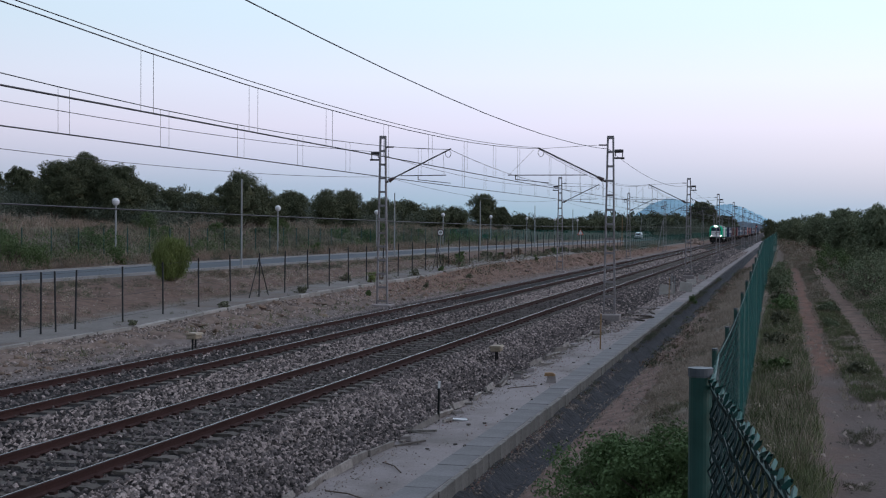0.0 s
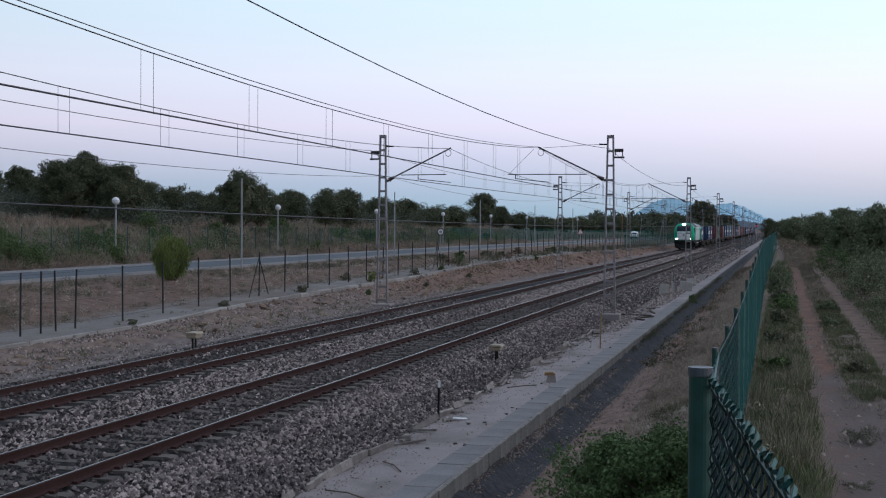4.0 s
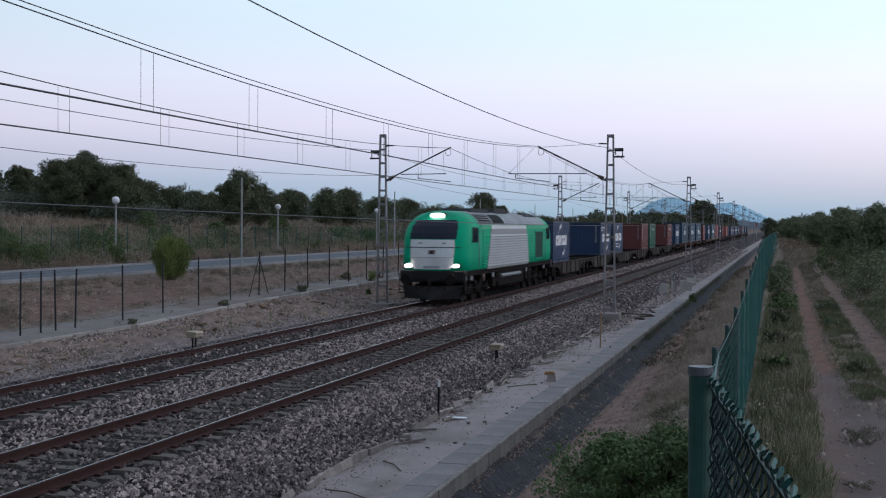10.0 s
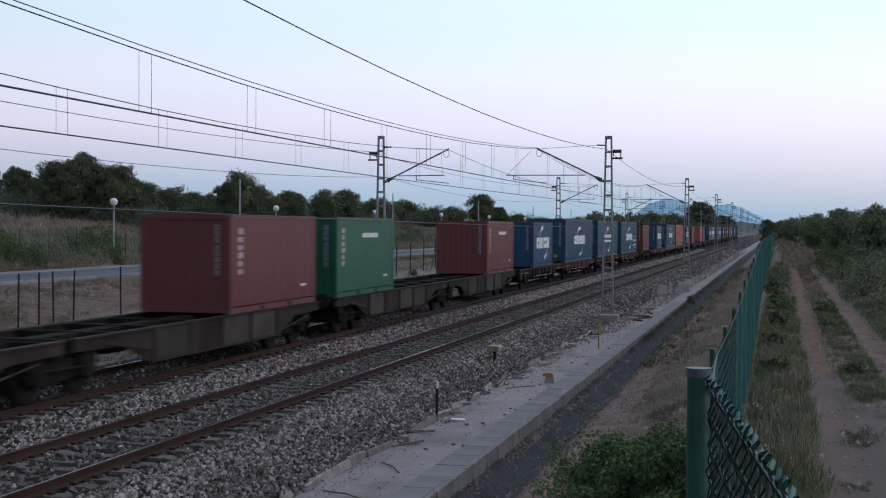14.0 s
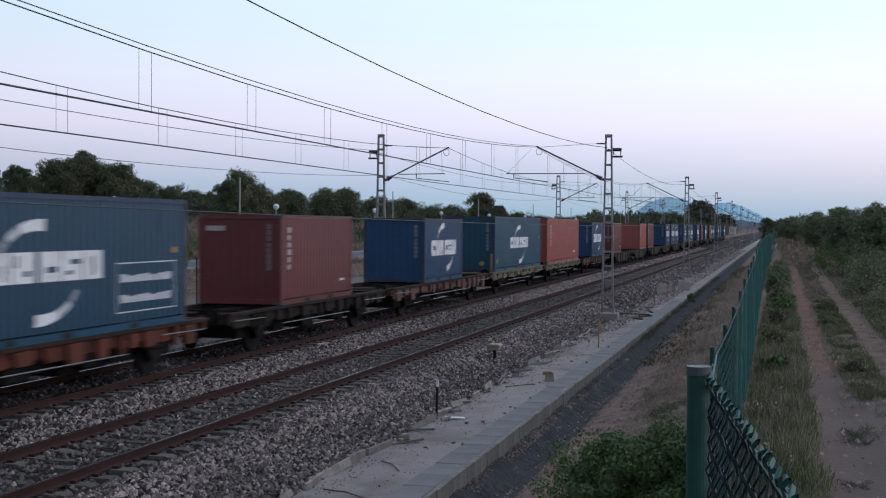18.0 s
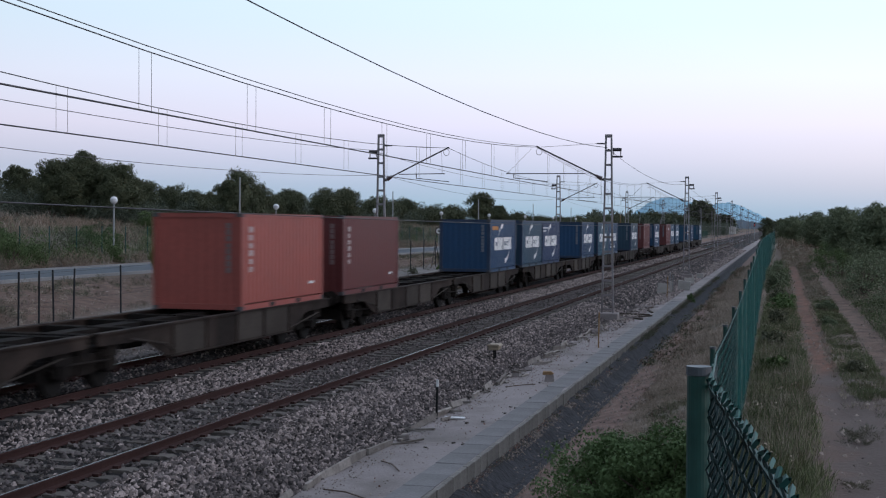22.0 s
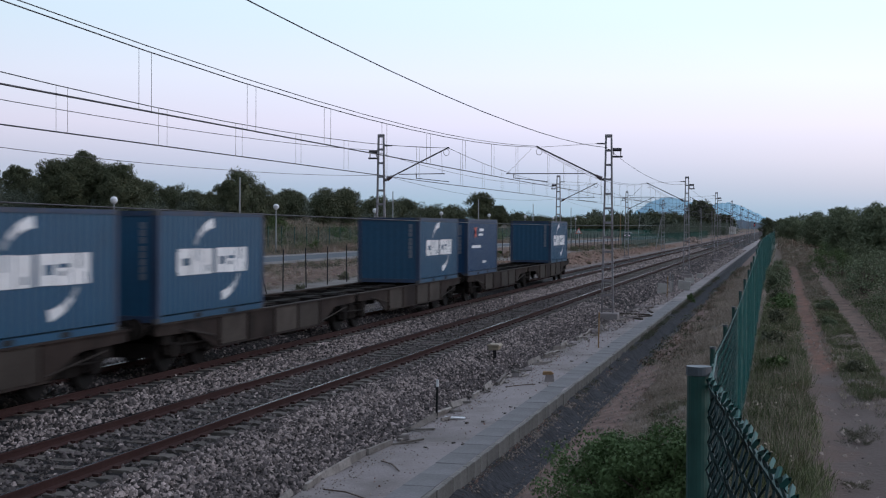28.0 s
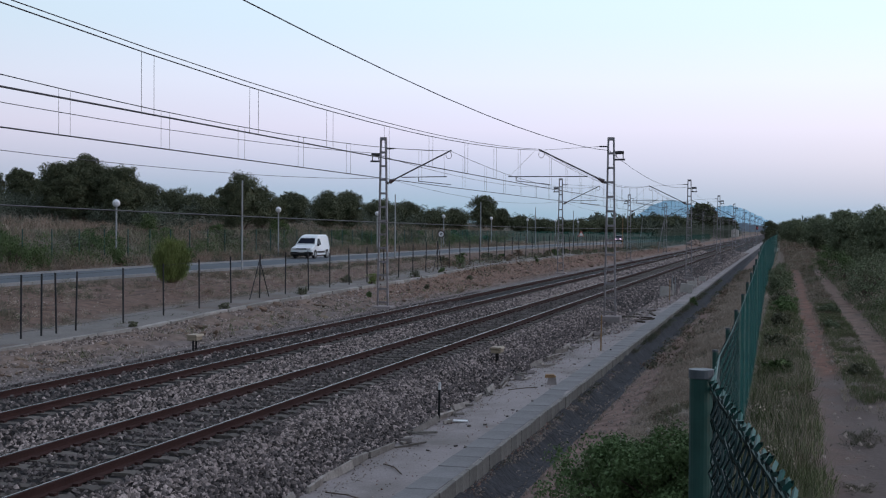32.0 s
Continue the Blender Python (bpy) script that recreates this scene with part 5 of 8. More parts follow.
def wave_wall(bm, n, length, put):
    """A corrugated sheet; put(u, depth, top) gives a corner."""
    us = []
    for k in range(n):
        for f, d in zip((0.0, 0.30, 0.5, 0.80), WAVE):
            us.append((length * (k + f) / n, d * 0.020))
    us.append((length, 0.0))
    lo = [bm.verts.new(put(u, d, 0)) for u, d in us]
    hi = [bm.verts.new(put(u, d, 1)) for u, d in us]
    for i in range(len(us) - 1):
        bm.faces.new((lo[i], lo[i + 1], hi[i + 1], hi[i]))


BOX_MESHES = {}


def container_meshes(length, height):
    key = (length, height)
    if key in BOX_MESHES:
        return BOX_MESHES[key]
    w = 1.219
    out = {}
    n = round(length / 0.28)
    for s, nm in ((1, "side_r"), (-1, "side_l")):
        bm = bmesh.new()
        wave_wall(bm, n, length - 0.3, lambda u, d, t: (s * (w - 0.012 - d), 0.15 + u, 0.168 if not t else height - 0.09))
        out[nm] = bm
    bm = bmesh.new()
    wave_wall(bm, 8, 2 * w - 0.3, lambda u, d, t: (-w + 0.15 + u, 0.03 + d * 0.5, 0.15 if not t else height - 0.1))
    out["front_wall"] = bm
    bm = bmesh.new()
    wave_wall(bm, round(length / 0.4), length - 0.3, lambda u, d, t: ((-w + 0.05) if not t else (w - 0.05), 0.15 + u, height - 0.02 - d * 0.5))
    out["roof"] = bm
    bm = bmesh.new()
    for x in (-w, w - 0.15):
        for y in (0.0, length - 0.15):
            box(bm, x, x + 0.15, y, y + 0.15, 0.0, height)
    for x in (-w, w - 0.1):
        box(bm, x + (0.0 if x < 0 else 0.04), x + (0.06 if x < 0 else 0.1), 0.15, length - 0.15, height - 0.1, height - 0.005)
    for y in (0.0, length - 0.1):
        box(bm, -w + 0.15, w - 0.15, y, y + 0.1, 0.02, 0.16)
        box(bm, -w + 0.15, w - 0.15, y, y + 0.1, height - 0.12, height - 0.005)
    box(bm, -w + 0.1, w - 0.1, 0.1, length - 0.1, 0.08, 0.14)
    out["frame"] = bm
    bm = bmesh.new()
    for x in (-w, w - 0.1):
        box(bm, x, x + 0.1, 0.15, length - 0.15, 0.0, 0.135)
    out["bottom_rail"] = bm
    # solid blocks, later black: they stand for the shade inside hollow fork pockets
    for x in (-w - 0.003, w - 0.1):
        for c in ((0.34, 0.66) if length < 7 else (0.2, 0.42, 0.58, 0.8)):
            bm = bmesh.new()
            box(bm, x, x + 0.103, c * length - 0.18, c * length + 0.18, 0.015, 0.12)
            out[f"fork_pocket {c} {x}"] = bm
    bm = bmesh.new()
    for x in (-w / 2, w / 2):
        box(bm, x - 0.52, x + 0.52, length - 0.10, length - 0.04, 0.17, height - 0.13)
        for e in (-0.3, 0.3):
            tube(bm, [(x + e, length - 0.02, 0.1), (x + e, length - 0.02, height - 0.1)], 0.02, 6)
    out["doors"] = bm
    for k, bm in out.items():
        bmesh.ops.recalc_face_normals(bm, faces=bm.faces)
        me = bpy.data.meshes.new(k)
        bm.to_mesh(me)
        bm.free()
        out[k] = me
    BOX_MESHES[key] = out
    return out


def swoosh(pieces, x, cy, cz, rx, rz, a0, a1, w0, w1):
    """A tapered arc drawn flat on a side wall."""
    bm = bmesh.new()
    n = 6
    inner, outer = [], []
    for i in range(n + 1):
        a = radians(a0 + (a1 - a0) * i / n)
        th = w0 + (w1 - w0) * i / n
        inner.append(bm.verts.new((x, cy + (rx - th / 2) * math.cos(a), cz + (rz - th / 2) * math.sin(a))))
        outer.append(bm.verts.new((x, cy + (rx + th / 2) * math.cos(a), cz + (rz + th / 2) * math.sin(a))))
    for i in range(n):
        bm.faces.new((inner[i], inner[i + 1], outer[i + 1], outer[i]))
    pieces.append(("painted_arc", bm))


def flat_quad(pieces, x, y0, y1, z0, z1, slant=0.0):
    """A flat bar painted on a side wall."""
    bm = bmesh.new()
    bm.faces.new([bm.verts.new(p) for p in ((x, y0, z0), (x, y1, z0), (x, y1 + slant, z1), (x, y0 + slant, z1))])
    pieces.append(("painted_bar", bm))


def front_quad(pieces, x0, x1, z0, z1, y=-0.002):
    """A flat bar painted on the leading end wall."""
    bm = bmesh.new()
    bm.faces.new([bm.verts.new(p) for p in ((x0, y, z0), (x1, y, z0), (x1, y, z1), (x0, y, z1))])
    pieces.append(("painted_bar", bm))


def build_container(length, height, mat, label, style):
    extra, style = style[len(style.rstrip("+^*#")):], style.rstrip("+^*#")
    note = "+" in extra
    c = thing("shipping_container", pose(0, 0, 0), label, "shipping container", "containers on the train")
    tints = container_meshes(length, height)
    for k, me in tints.items():
        m2 = me.copy()
        if k.startswith("fork_pocket"):
            m2.materials.append(BLACKP)
        else:
            m2.materials.append(RUSTFRAME if k == "frame" and mat in (BLUE, BLUE2, BLUE3, GREYBLUE, STEELBLUE, LONGBLUE) else mat)
        part({"side_r": "side_wall", "side_l": "side_wall"}.get(k, k.split(" ")[0]), m2, None, c)
    for cx in (-1.139, 1.139):
        for cy in (0.08, length - 0.08):
            for cz in (0.053, height - 0.053):
                part("corner_casting", CORNER, None, c, at=pose(cx, cy, cz))
    x = 1.2225
    L, H = length, height
    white, grey, soft, dull = [], [], [], []
    if style == "band":          # bold white name band with an arc above and below
        y0, y1 = L * 0.155, L * 0.81
        z0, z1 = H * 0.41, H * 0.655
        for a, b, u, v in ((0.0, 0.02, 0.12, 0.88), (0.02, 0.17, 0.0, 1.0), (0.18, 0.33, 0.0, 1.0), (0.34, 0.48, 0.0, 0.98), (0.53, 0.68, 0.02, 1.0), (0.685, 0.82, 0.0, 1.0), (0.83, 1.0, 0.0, 1.0)):
            flat_quad(white, x, y0 + (y1 - y0) * a, y0 + (y1 - y0) * b, z0 + (z1 - z0) * u, z0 + (z1 - z0) * v)
        for a, b, u, v in ((0.07, 0.16, 0.36, 0.64), (0.25, 0.27, 0.5, 1.0), (0.40, 0.43, 0.1, 0.35), (0.58, 0.66, 0.34, 0.66), (0.70, 0.80, 0.55, 0.68), (0.72, 0.76, 0.3, 0.45), (0.89, 0.91, 0.5, 1.0), (0.95, 0.965, 0.0, 0.4)):
            flat_quad(grey, x + 0.003, y0 + (y1 - y0) * a, y0 + (y1 - y0) * b, z0 + (z1 - z0) * u, z0 + (z1 - z0) * v)
    elif style in ("letters", "notice"):      # a row of six white blocks with small dark slots, on the long boxes
        y0, y1 = L * 0.30, L * 0.69
        z0, z1 = H * 0.405, H * 0.61
        for i in range(6):
            a = y0 + (y1 - y0) * (i + (0.18 if i > 2 else 0)) / 6.18
            b = a + (y1 - y0) / 6.18 * 0.94
            flat_quad(white, x, a, b, z0, z1)
            for u0, u1, v0, v1 in (((0.35, 0.85, 0.34, 0.62),), ((0.22, 0.34, 0.2, 0.85), (0.66, 0.76, 0.1, 0.6)), ((0.12, 0.24, 0.5, 0.9), (0.5, 0.8, 0.22, 0.4)), ((0.3, 0.8, 0.3, 0.5),), ((0.4, 0.9, 0.55, 0.72), (0.2, 0.5, 0.2, 0.34)), ((0.45, 0.58, 0.15, 0.8),))[i]:
                flat_quad(grey, x + 0.003, a + (b - a) * u0, a + (b - a) * u1, z0 + (z1 - z0) * v0, z0 + (z1 - z0) * v1)
        # a framed notice with two lines of small print, as bars
        notice = style == "notice"
        for za, zb in ((0.13, 0.138), (0.50, 0.508)) if notice else ():
            flat_quad(white, x, L * 0.735, L * 0.955, H * za, H * zb)
        for ya in (0.735, 0.953) if notice else ():
            flat_quad(soft, x, L * ya, L * (ya + 0.002), H * 0.138, H * 0.5)
        for zc in (0.205, 0.36) if notice else ():
            for i in range(7):
                flat_quad(soft, x, L * (0.75 + 0.027 * i), L * (0.774 + 0.027 * i), H * zc, H * (zc + (0.06, 0.045, 0.055)[i % 3]))
    if style in ("band", "letters", "notice"):
        cy = L * (0.50 if style != "band" else 0.52)
        cz, past = (0.47, 8) if style != "band" else (0.54, 0)
        rx, rz = (1.45, 0.88) if style != "band" else (1.4, 0.89)
        for tail, head in ((155, 100 - past * 2), (-25, -80 - past * 2)):
            span = head - tail
            for f0, f1, pieces in ((0.0, 0.22, dull), (0.26, 0.5, soft), (0.53, 1.0, white)):
                swoosh(pieces, x, cy, H * cz, rx, rz, tail + span * f0, tail + span * f1, 0.13 + 0.1 * f0, 0.13 + 0.1 * f1)
    if style == "small":          # small white name near the top
        for i in range(4):
            flat_quad(white, x, L * (0.42 + 0.07 * i), L * (0.475 + 0.07 * i), H * 0.74, H * 0.80)
    if style == "cross":          # a red cross mark with short white bars
        red = bmesh.new()
        for a in (-1, 1):
            vs = [red.verts.new((x, L * 0.24 + dy, H * 0.76 + dz * a)) for dy, dz in ((-0.28, -0.22), (-0.10, -0.22), (0.28, 0.22), (0.10, 0.22))]
            red.faces.new(vs)
        part("red_mark", red, MARKR, c, "red cross-shaped mark")
        flat_quad(white, x, L * 0.36, L * 0.5, H * 0.78, H * 0.83, 0.1)
        flat_quad(white, x, L * 0.34, L * 0.48, H * 0.70, H * 0.74)
        flat_quad(white, x, L * 0.12, L * 0.42, H * 0.48, H * 0.53)
        flat_quad(white, x, L * 0.48, L * 0.6, H * 0.2, H * 0.24)
    if note:                      # two short rows of small print under the band
        for zc in (0.20, 0.29):
            for i in range(5):
                flat_quad(white, x, L * (0.20 + 0.062 * i), L * (0.25 + 0.062 * i), H * zc, H * (zc + 0.035))
    if "^" in extra:              # two lines of small print over the band
        for za, ya in ((0.82, 0.34), (0.75, 0.22)):
            flat_quad(soft, x, L * 0.06, L * ya, H * za, H * (za + 0.035))
    if "*" in extra:              # an orange sticker over the band
        sticker = []
        flat_quad(sticker, x, L * 0.08, L * 0.30, H * 0.80, H * 0.87)
        part("sticker", sticker[0][1], ORANGEM, c, "orange sticker")
    # number column on the front wall and near the far corner of the side: plain bars
    col = (L * (0.10 if L < 7 else 0.105) if style in ("plain", "small") else L * 0.90)
    worn = []
    for i in range(6):
        z = H * (0.80 - 0.082 * i)
        if style in ("plain", "small"):
            half = 0.13 if L < 7 else 0.17
            flat_quad(worn, x, col - half, col + half * (0.7 if i % 3 else 1.0), z, z + (0.135 if i % 3 else 0.15))
            flat_quad(grey, x + 0.002, col - half * 0.12, col + half * 0.02, z, z + 0.15)
        elif i < 4:
            flat_quad(grey, x, col - 0.09, col + 0.11, H * 0.88 - 0.10 * i - 0.06, H * 0.88 - 0.10 * i)
    if style in ("plain", "small"):
        flat_quad(white, x, L * 0.80, L * 0.87, H * 0.2, H * 0.23)
    faint = []
    for i in range(8):
        z = H * (0.84 - 0.065 * i)
        front_quad(faint, 0.79, 0.93, z, z + 0.06 * H * (0.7 if i == 3 else 0.95))
    if "#" in extra:              # a short white name on the front wall, as bars
        for k in range(4):
            front_quad(worn, -0.98 + 0.14 * k, -0.86 + 0.14 * k, H * 0.82, H * 0.875, -0.004)
    for pieces, paint in ((white, MARK), (soft, MARKS), (dull, MARKG), (grey, mat), (faint, MARKO if style == "plain" else MARKD), (worn, MARKP)):
        for nm, bm in pieces:
            part(nm, bm, paint, c)
    if length > 7:
        yellow = []
        flat_quad(yellow, x, L - 0.72, L - 0.48, H * 0.57, H * 0.615)
        flat_quad(yellow, x, 0.35, 0.66, H * 0.15, H * 0.22)
        bm = bmesh.new()
        bm.faces.new([bm.verts.new((0.58 + 0.13 * math.cos(a), -0.002, H * 0.15 + 0.11 * math.sin(a))) for a in [math.pi / 5 * k for k in range(10)]])
        yellow.append(("sticker", bm))
        for nm, bm in yellow:
            part("sticker", bm, YELLOWM, c, "yellow sticker")
    return c


CASTING = material("container_corner_steel", (0.05, 0.05, 0.056), 0.7, vary=0.3, scale=4, bump=0.1)


def corner_mesh():
    bm = bmesh.new()
    box(bm, -0.084, 0.084, -0.084, 0.084, -0.059, 0.059, 0.01)
    return mesh_of("corner_casting", bm, CASTING)


CORNER = corner_mesh()


def paint_job(name, base, stain):
    return material(name, base, 0.45, spec=0.36, vary=0.16, scale=0.7, fine=9, bump=0.03, stain=stain, stain_amt=0.4, rand=0.12)


BLUE = paint_job("container_navy", (0.010, 0.031, 0.089), (0.015, 0.034, 0.075))
BLUE2 = paint_job("container_steel_blue", (0.009, 0.061, 0.104), (0.014, 0.048, 0.078))
BLUE3 = paint_job("container_bright_blue", (0.008, 0.045, 0.112), (0.012, 0.037, 0.078))
STEELBLUE = paint_job("container_weathered_blue", (0.010, 0.061, 0.120), (0.022, 0.055, 0.10))
LONGBLUE = paint_job("container_deep_steel_blue", (0.006, 0.049, 0.093), (0.012, 0.038, 0.075))
GREYBLUE = paint_job("container_grey_blue", (0.015, 0.050, 0.088), (0.024, 0.044, 0.064))
BROWN = paint_job("container_oxide_red", (0.116, 0.028, 0.029), (0.085, 0.031, 0.030))
SALMON = paint_job("container_faded_red", (0.275, 0.068, 0.055), (0.19, 0.06, 0.052))
GREEN = paint_job("container_green", (0.009, 0.088, 0.05), (0.015, 0.055, 0.038))

RUSTFRAME = material("rust_streaked_blue_frame", (0.022, 0.04, 0.08), 0.55, spec=0.35, vary=0.25, scale=1.5, fine=14, bump=0.05, stain=(0.07, 0.055, 0.05), stain_amt=0.5)

BLUE_LABEL = "dark blue corrugated shipping container with white name band on wagon"
# name, place along the train, length, height, floor, paint, style, label
LEADING = (
    ("A", -164.7, 20, 2.47, BLUE, "band", BLUE_LABEL), ("B", -143.9, 20, 2.47, BLUE, "band^", BLUE_LABEL), ("C", -135.95, 20, 2.47, BLUE, "band+", BLUE_LABEL),
    ("D", -114.55, 20, 2.47, BROWN, "plain", "oxide-red corrugated shipping container on wagon"), ("E", -106.55, 20, 2.47, GREEN, "small", "green corrugated shipping container on wagon"),
    ("F", -85.3, 20, 2.47, BROWN, "small", "oxide-red corrugated shipping container on wagon"), ("G", -73.6, 20, 2.47, BLUE3, "band", BLUE_LABEL),
    ("H", -62.60, 40, 2.75, LONGBLUE, "letters", "long steel-blue shipping container with white block name"), ("I", -47.60, 40, 2.75, LONGBLUE, "letters", "long steel-blue shipping container with white block name"),
    ("J", -32.80, 40, 2.75, LONGBLUE, "notice", "long steel-blue shipping container with white block name"), ("K", -14.70, 20, 2.47, BROWN, "plain#", "oxide-red corrugated shipping container on wagon"),
    ("L", 0.15, 20, 2.47, BLUE3, "band", BLUE_LABEL), ("M", 12.80, 40, 2.65, BLUE2, "letters", "long steel-blue shipping container on ochre wagon"))
TRAILING = (
    ("N", 27.20, 40, 2.65, SALMON, "plain", "long faded red shipping container on ochre wagon"), ("O", 45.80, 20, 2.47, BLUE3, "band", BLUE_LABEL),
    ("P", 57.7, 20, 2.47, BROWN, "plain", "oxide-red corrugated shipping container on wagon"), ("Q", 78.9, 20, 2.47, SALMON, "plain", "faded red corrugated shipping container on wagon"),
    ("R", 86.8, 20, 2.47, BROWN, "plain", "oxide-red corrugated shipping container on wagon"), ("S", 108.05, 20, 2.47, BLUE3, "band*", BLUE_LABEL),
    ("T", 115.9, 20, 2.47, GREYBLUE, "band", "grey-blue shipping container with white name band on wagon"), ("U", 121.80, 20, 2.47, BLUE, "band^", BLUE_LABEL), ("V", 137.20, 20, 2.47, BLUE3, "band", BLUE_LABEL),
    ("W", 145.25, 20, 2.47, BLUE2, "band", BLUE_LABEL), ("X", 151.35, 20, 2.47, BLUE3, "band+", BLUE_LABEL), ("Y", 167.2, 20, 2.47, GREYBLUE, "band", "grey-blue shipping container with white name band on wagon"),
    ("Z", 178.75, 20, 2.47, BROWN, "plain", "oxide-red corrugated shipping container on wagon"), ("a", 190.0, 20, 2.47, BLUE3, "band+", BLUE_LABEL),
    ("b", 205.1, 20, 2.47, BROWN, "small", "oxide-red corrugated shipping container on wagon"), ("c", 211.2, 20, 2.47, STEELBLUE, "band", "weathered blue shipping container with white name band on wagon"), ("d", 219.0, 20, 2.47, STEELBLUE, "band", "weathered blue shipping container with white name band on wagon"),
    ("e", 240.4, 20, 2.47, STEELBLUE, "band", "weathered blue shipping container with white name band on wagon"), ("f", 248.25, 20, 2.47, BLUE3, "cross", "blue shipping container with small red cross mark on wagon"), ("g", 269.5, 20, 2.47, STEELBLUE, "band", "weathered blue shipping container with white name band on wagon"))
LOADS = LEADING + TRAILING
ARTICULATED = (-165.85, -136.87, -107.5, 56.8, 86.1, 115.2, 144.4, 189.0, 218.1, 247.4)
FLATS = ((-78.25, 14.7, WAGON_BROWN), (-64.05, 15.1, WAGON_ORANGE), (-49.05, 15.1, WAGON_ORANGE), (-34.00, 15.0, WAGON_ORANGE), (-18.80, 14.2, WAGON_BROWN), (-4.75, 16.6, WAGON_RED), (11.65, 14.5, WAGON_OCHRE), (26.15, 14.4, WAGON_OCHRE), (40.85, 15.4, WAGON_RED), (174.15, 14.8, WAGON_BROWN))
TRAIN = []                       # (thing, place along the train, height above the rails)


def build_train():
    TRAIN.append((build_locomotive(), -188.45, 0.0))
    first = None
    for s in ARTICULATED:
        w = build_articulated(WAGON_BROWN) if first is None else copy_thing(first, pose(0, 0, 0))
        first = first or w
        TRAIN.append((w, s, 0.0))
    made = {}
    for s, ln, mat in FLATS:
        key = (ln, mat.name)
        made[key] = w = build_flat(mat, ln, f"{mat.name.replace('_wagon', '').replace('_', ' ')} two-axle flat container wagon", mat is WAGON_OCHRE) if key not in made else copy_thing(made[key], pose(0, 0, 0))
        TRAIN.append((w, s, 0.0))
    like = {}
    for nm, s, feet, hgt, mat, style, label in LOADS:
        ln = 6.058 if feet == 20 else 12.192
        key = (feet, hgt, mat.name, style)
        like[key] = c = build_container(ln, hgt, mat, label, style) if key not in like else copy_thing(like[key], pose(0, 0, 0))
        TRAIN.append((c, s, 1.142 if s < -63 or s > 43 else 1.122))


build_train()


def train_at(t):
    """Where the train's zero mark is at t seconds."""
    def cubic(tt):
        u = (tt - 20) / 10
        return -240.74 * u + 0.126 * u * u - 0.651 * u ** 3
    if t < 10.5:
        return cubic(10.5) + 24.2 * (10.5 - t)
    if t > 30.5:
        return cubic(30.5) - 24.2 * (t - 30.5)
    return cubic(t)


# ---- fences ----
def build_left_fence():
    fence = thing("wire_fence", pose(0, 0, 0), "dark steel post-and-wire fence along the cutting's edge", "fence")
    bm = bmesh.new()
    tube(bm, [(0, 0, -0.15), (0, 0, 1.93)], 0.03, 8)
    post = mesh_of("post", bm, DARKPOST)
    rng = random.Random(3)
    ys = [34.3, 35.4, 36.25, 37.4] + [40.5 + 3.0 * k for k in range(50)]
    for y in ys:
        part("post", post, None, fence, at=pose(-21.7, y, float(ledge_height(y)), rng.uniform(-1, 1), rng.uniform(-1.2, 1.2)))
    for z in (0.25, 0.95, 1.85):
        bm = bmesh.new()
        tube(bm, [(-21.7, y, float(ledge_height(y)) + z) for y in [10, 20] + ys + [260]], 0.004, 4)
        part("strand", bm, DARKPOST, fence)
    for y in (52.5, 82.5):
        for e in (-1.1, 1.1):
            bm = bmesh.new()
            z = float(ledge_height(y))
            tube(bm, [(-21.7, y, z + 1.7), (-21.7, y + e, z)], 0.022, 6)
            part("brace", bm, DARKPOST, fence)


build_left_fence()


def build_far_fence():
    fence = thing("green_fence", pose(0, 0, 0), "far green mesh fence beyond the road", "fence")
    bm = bmesh.new()
    tube(bm, [(0, 0, 0), (0, 0, 2.0)], 0.035, 6)
    post = mesh_of("post", bm, GREENP)
    for k in range(110):
        y = 40 + 3 * k
        part("post", post, None, fence, at=pose(-40.4, y, float(ground_height(-40.4, y))))
    vs, fs = [], []
    for k in range(0, 160):
        y = 40 + 3 * k
        z = float(ground_height(-40.4, y))
        vs += [(-40.42, y, z), (-40.42, y, z + 1.95)]
    for k in range(159):
        fs.append((2 * k, 2 * k + 2, 2 * k + 3, 2 * k + 1))
    for k0, k1, mat in ((0, 20, NETF), (20, 40, NETM), (40, 159, NETD)):
        raw("net", vs[2 * k0:2 * k1 + 2], [tuple(i - 2 * k0 for i in f) for f in fs[k0:k1]], mat, fence)


build_far_fence()


def build_line_fence():
    """Further along, the cutting's edge carries a green mesh fence."""
    fence = thing("green_fence", pose(0, 0, 0), "far green mesh fence along the railway's edge", "fence")
    bm = bmesh.new()
    tube(bm, [(0, 0, -0.2), (0, 0, 2.05)], 0.035, 6)
    post = mesh_of("post", bm, GREENP)
    vs = []
    for k in range(75):
        y = 186 + 3 * k
        z = float(ground_height(-21.7, y))
        if k < 50:
            part("post", post, None, fence, at=pose(-21.7, y, z))
        vs += [(-21.72, y, z - 0.05), (-21.72, y, z + 2.0)]
    raw("net", vs, [(2 * k, 2 * k + 2, 2 * k + 3, 2 * k + 1) for k in range(74)], NETD, fence)


build_line_fence()

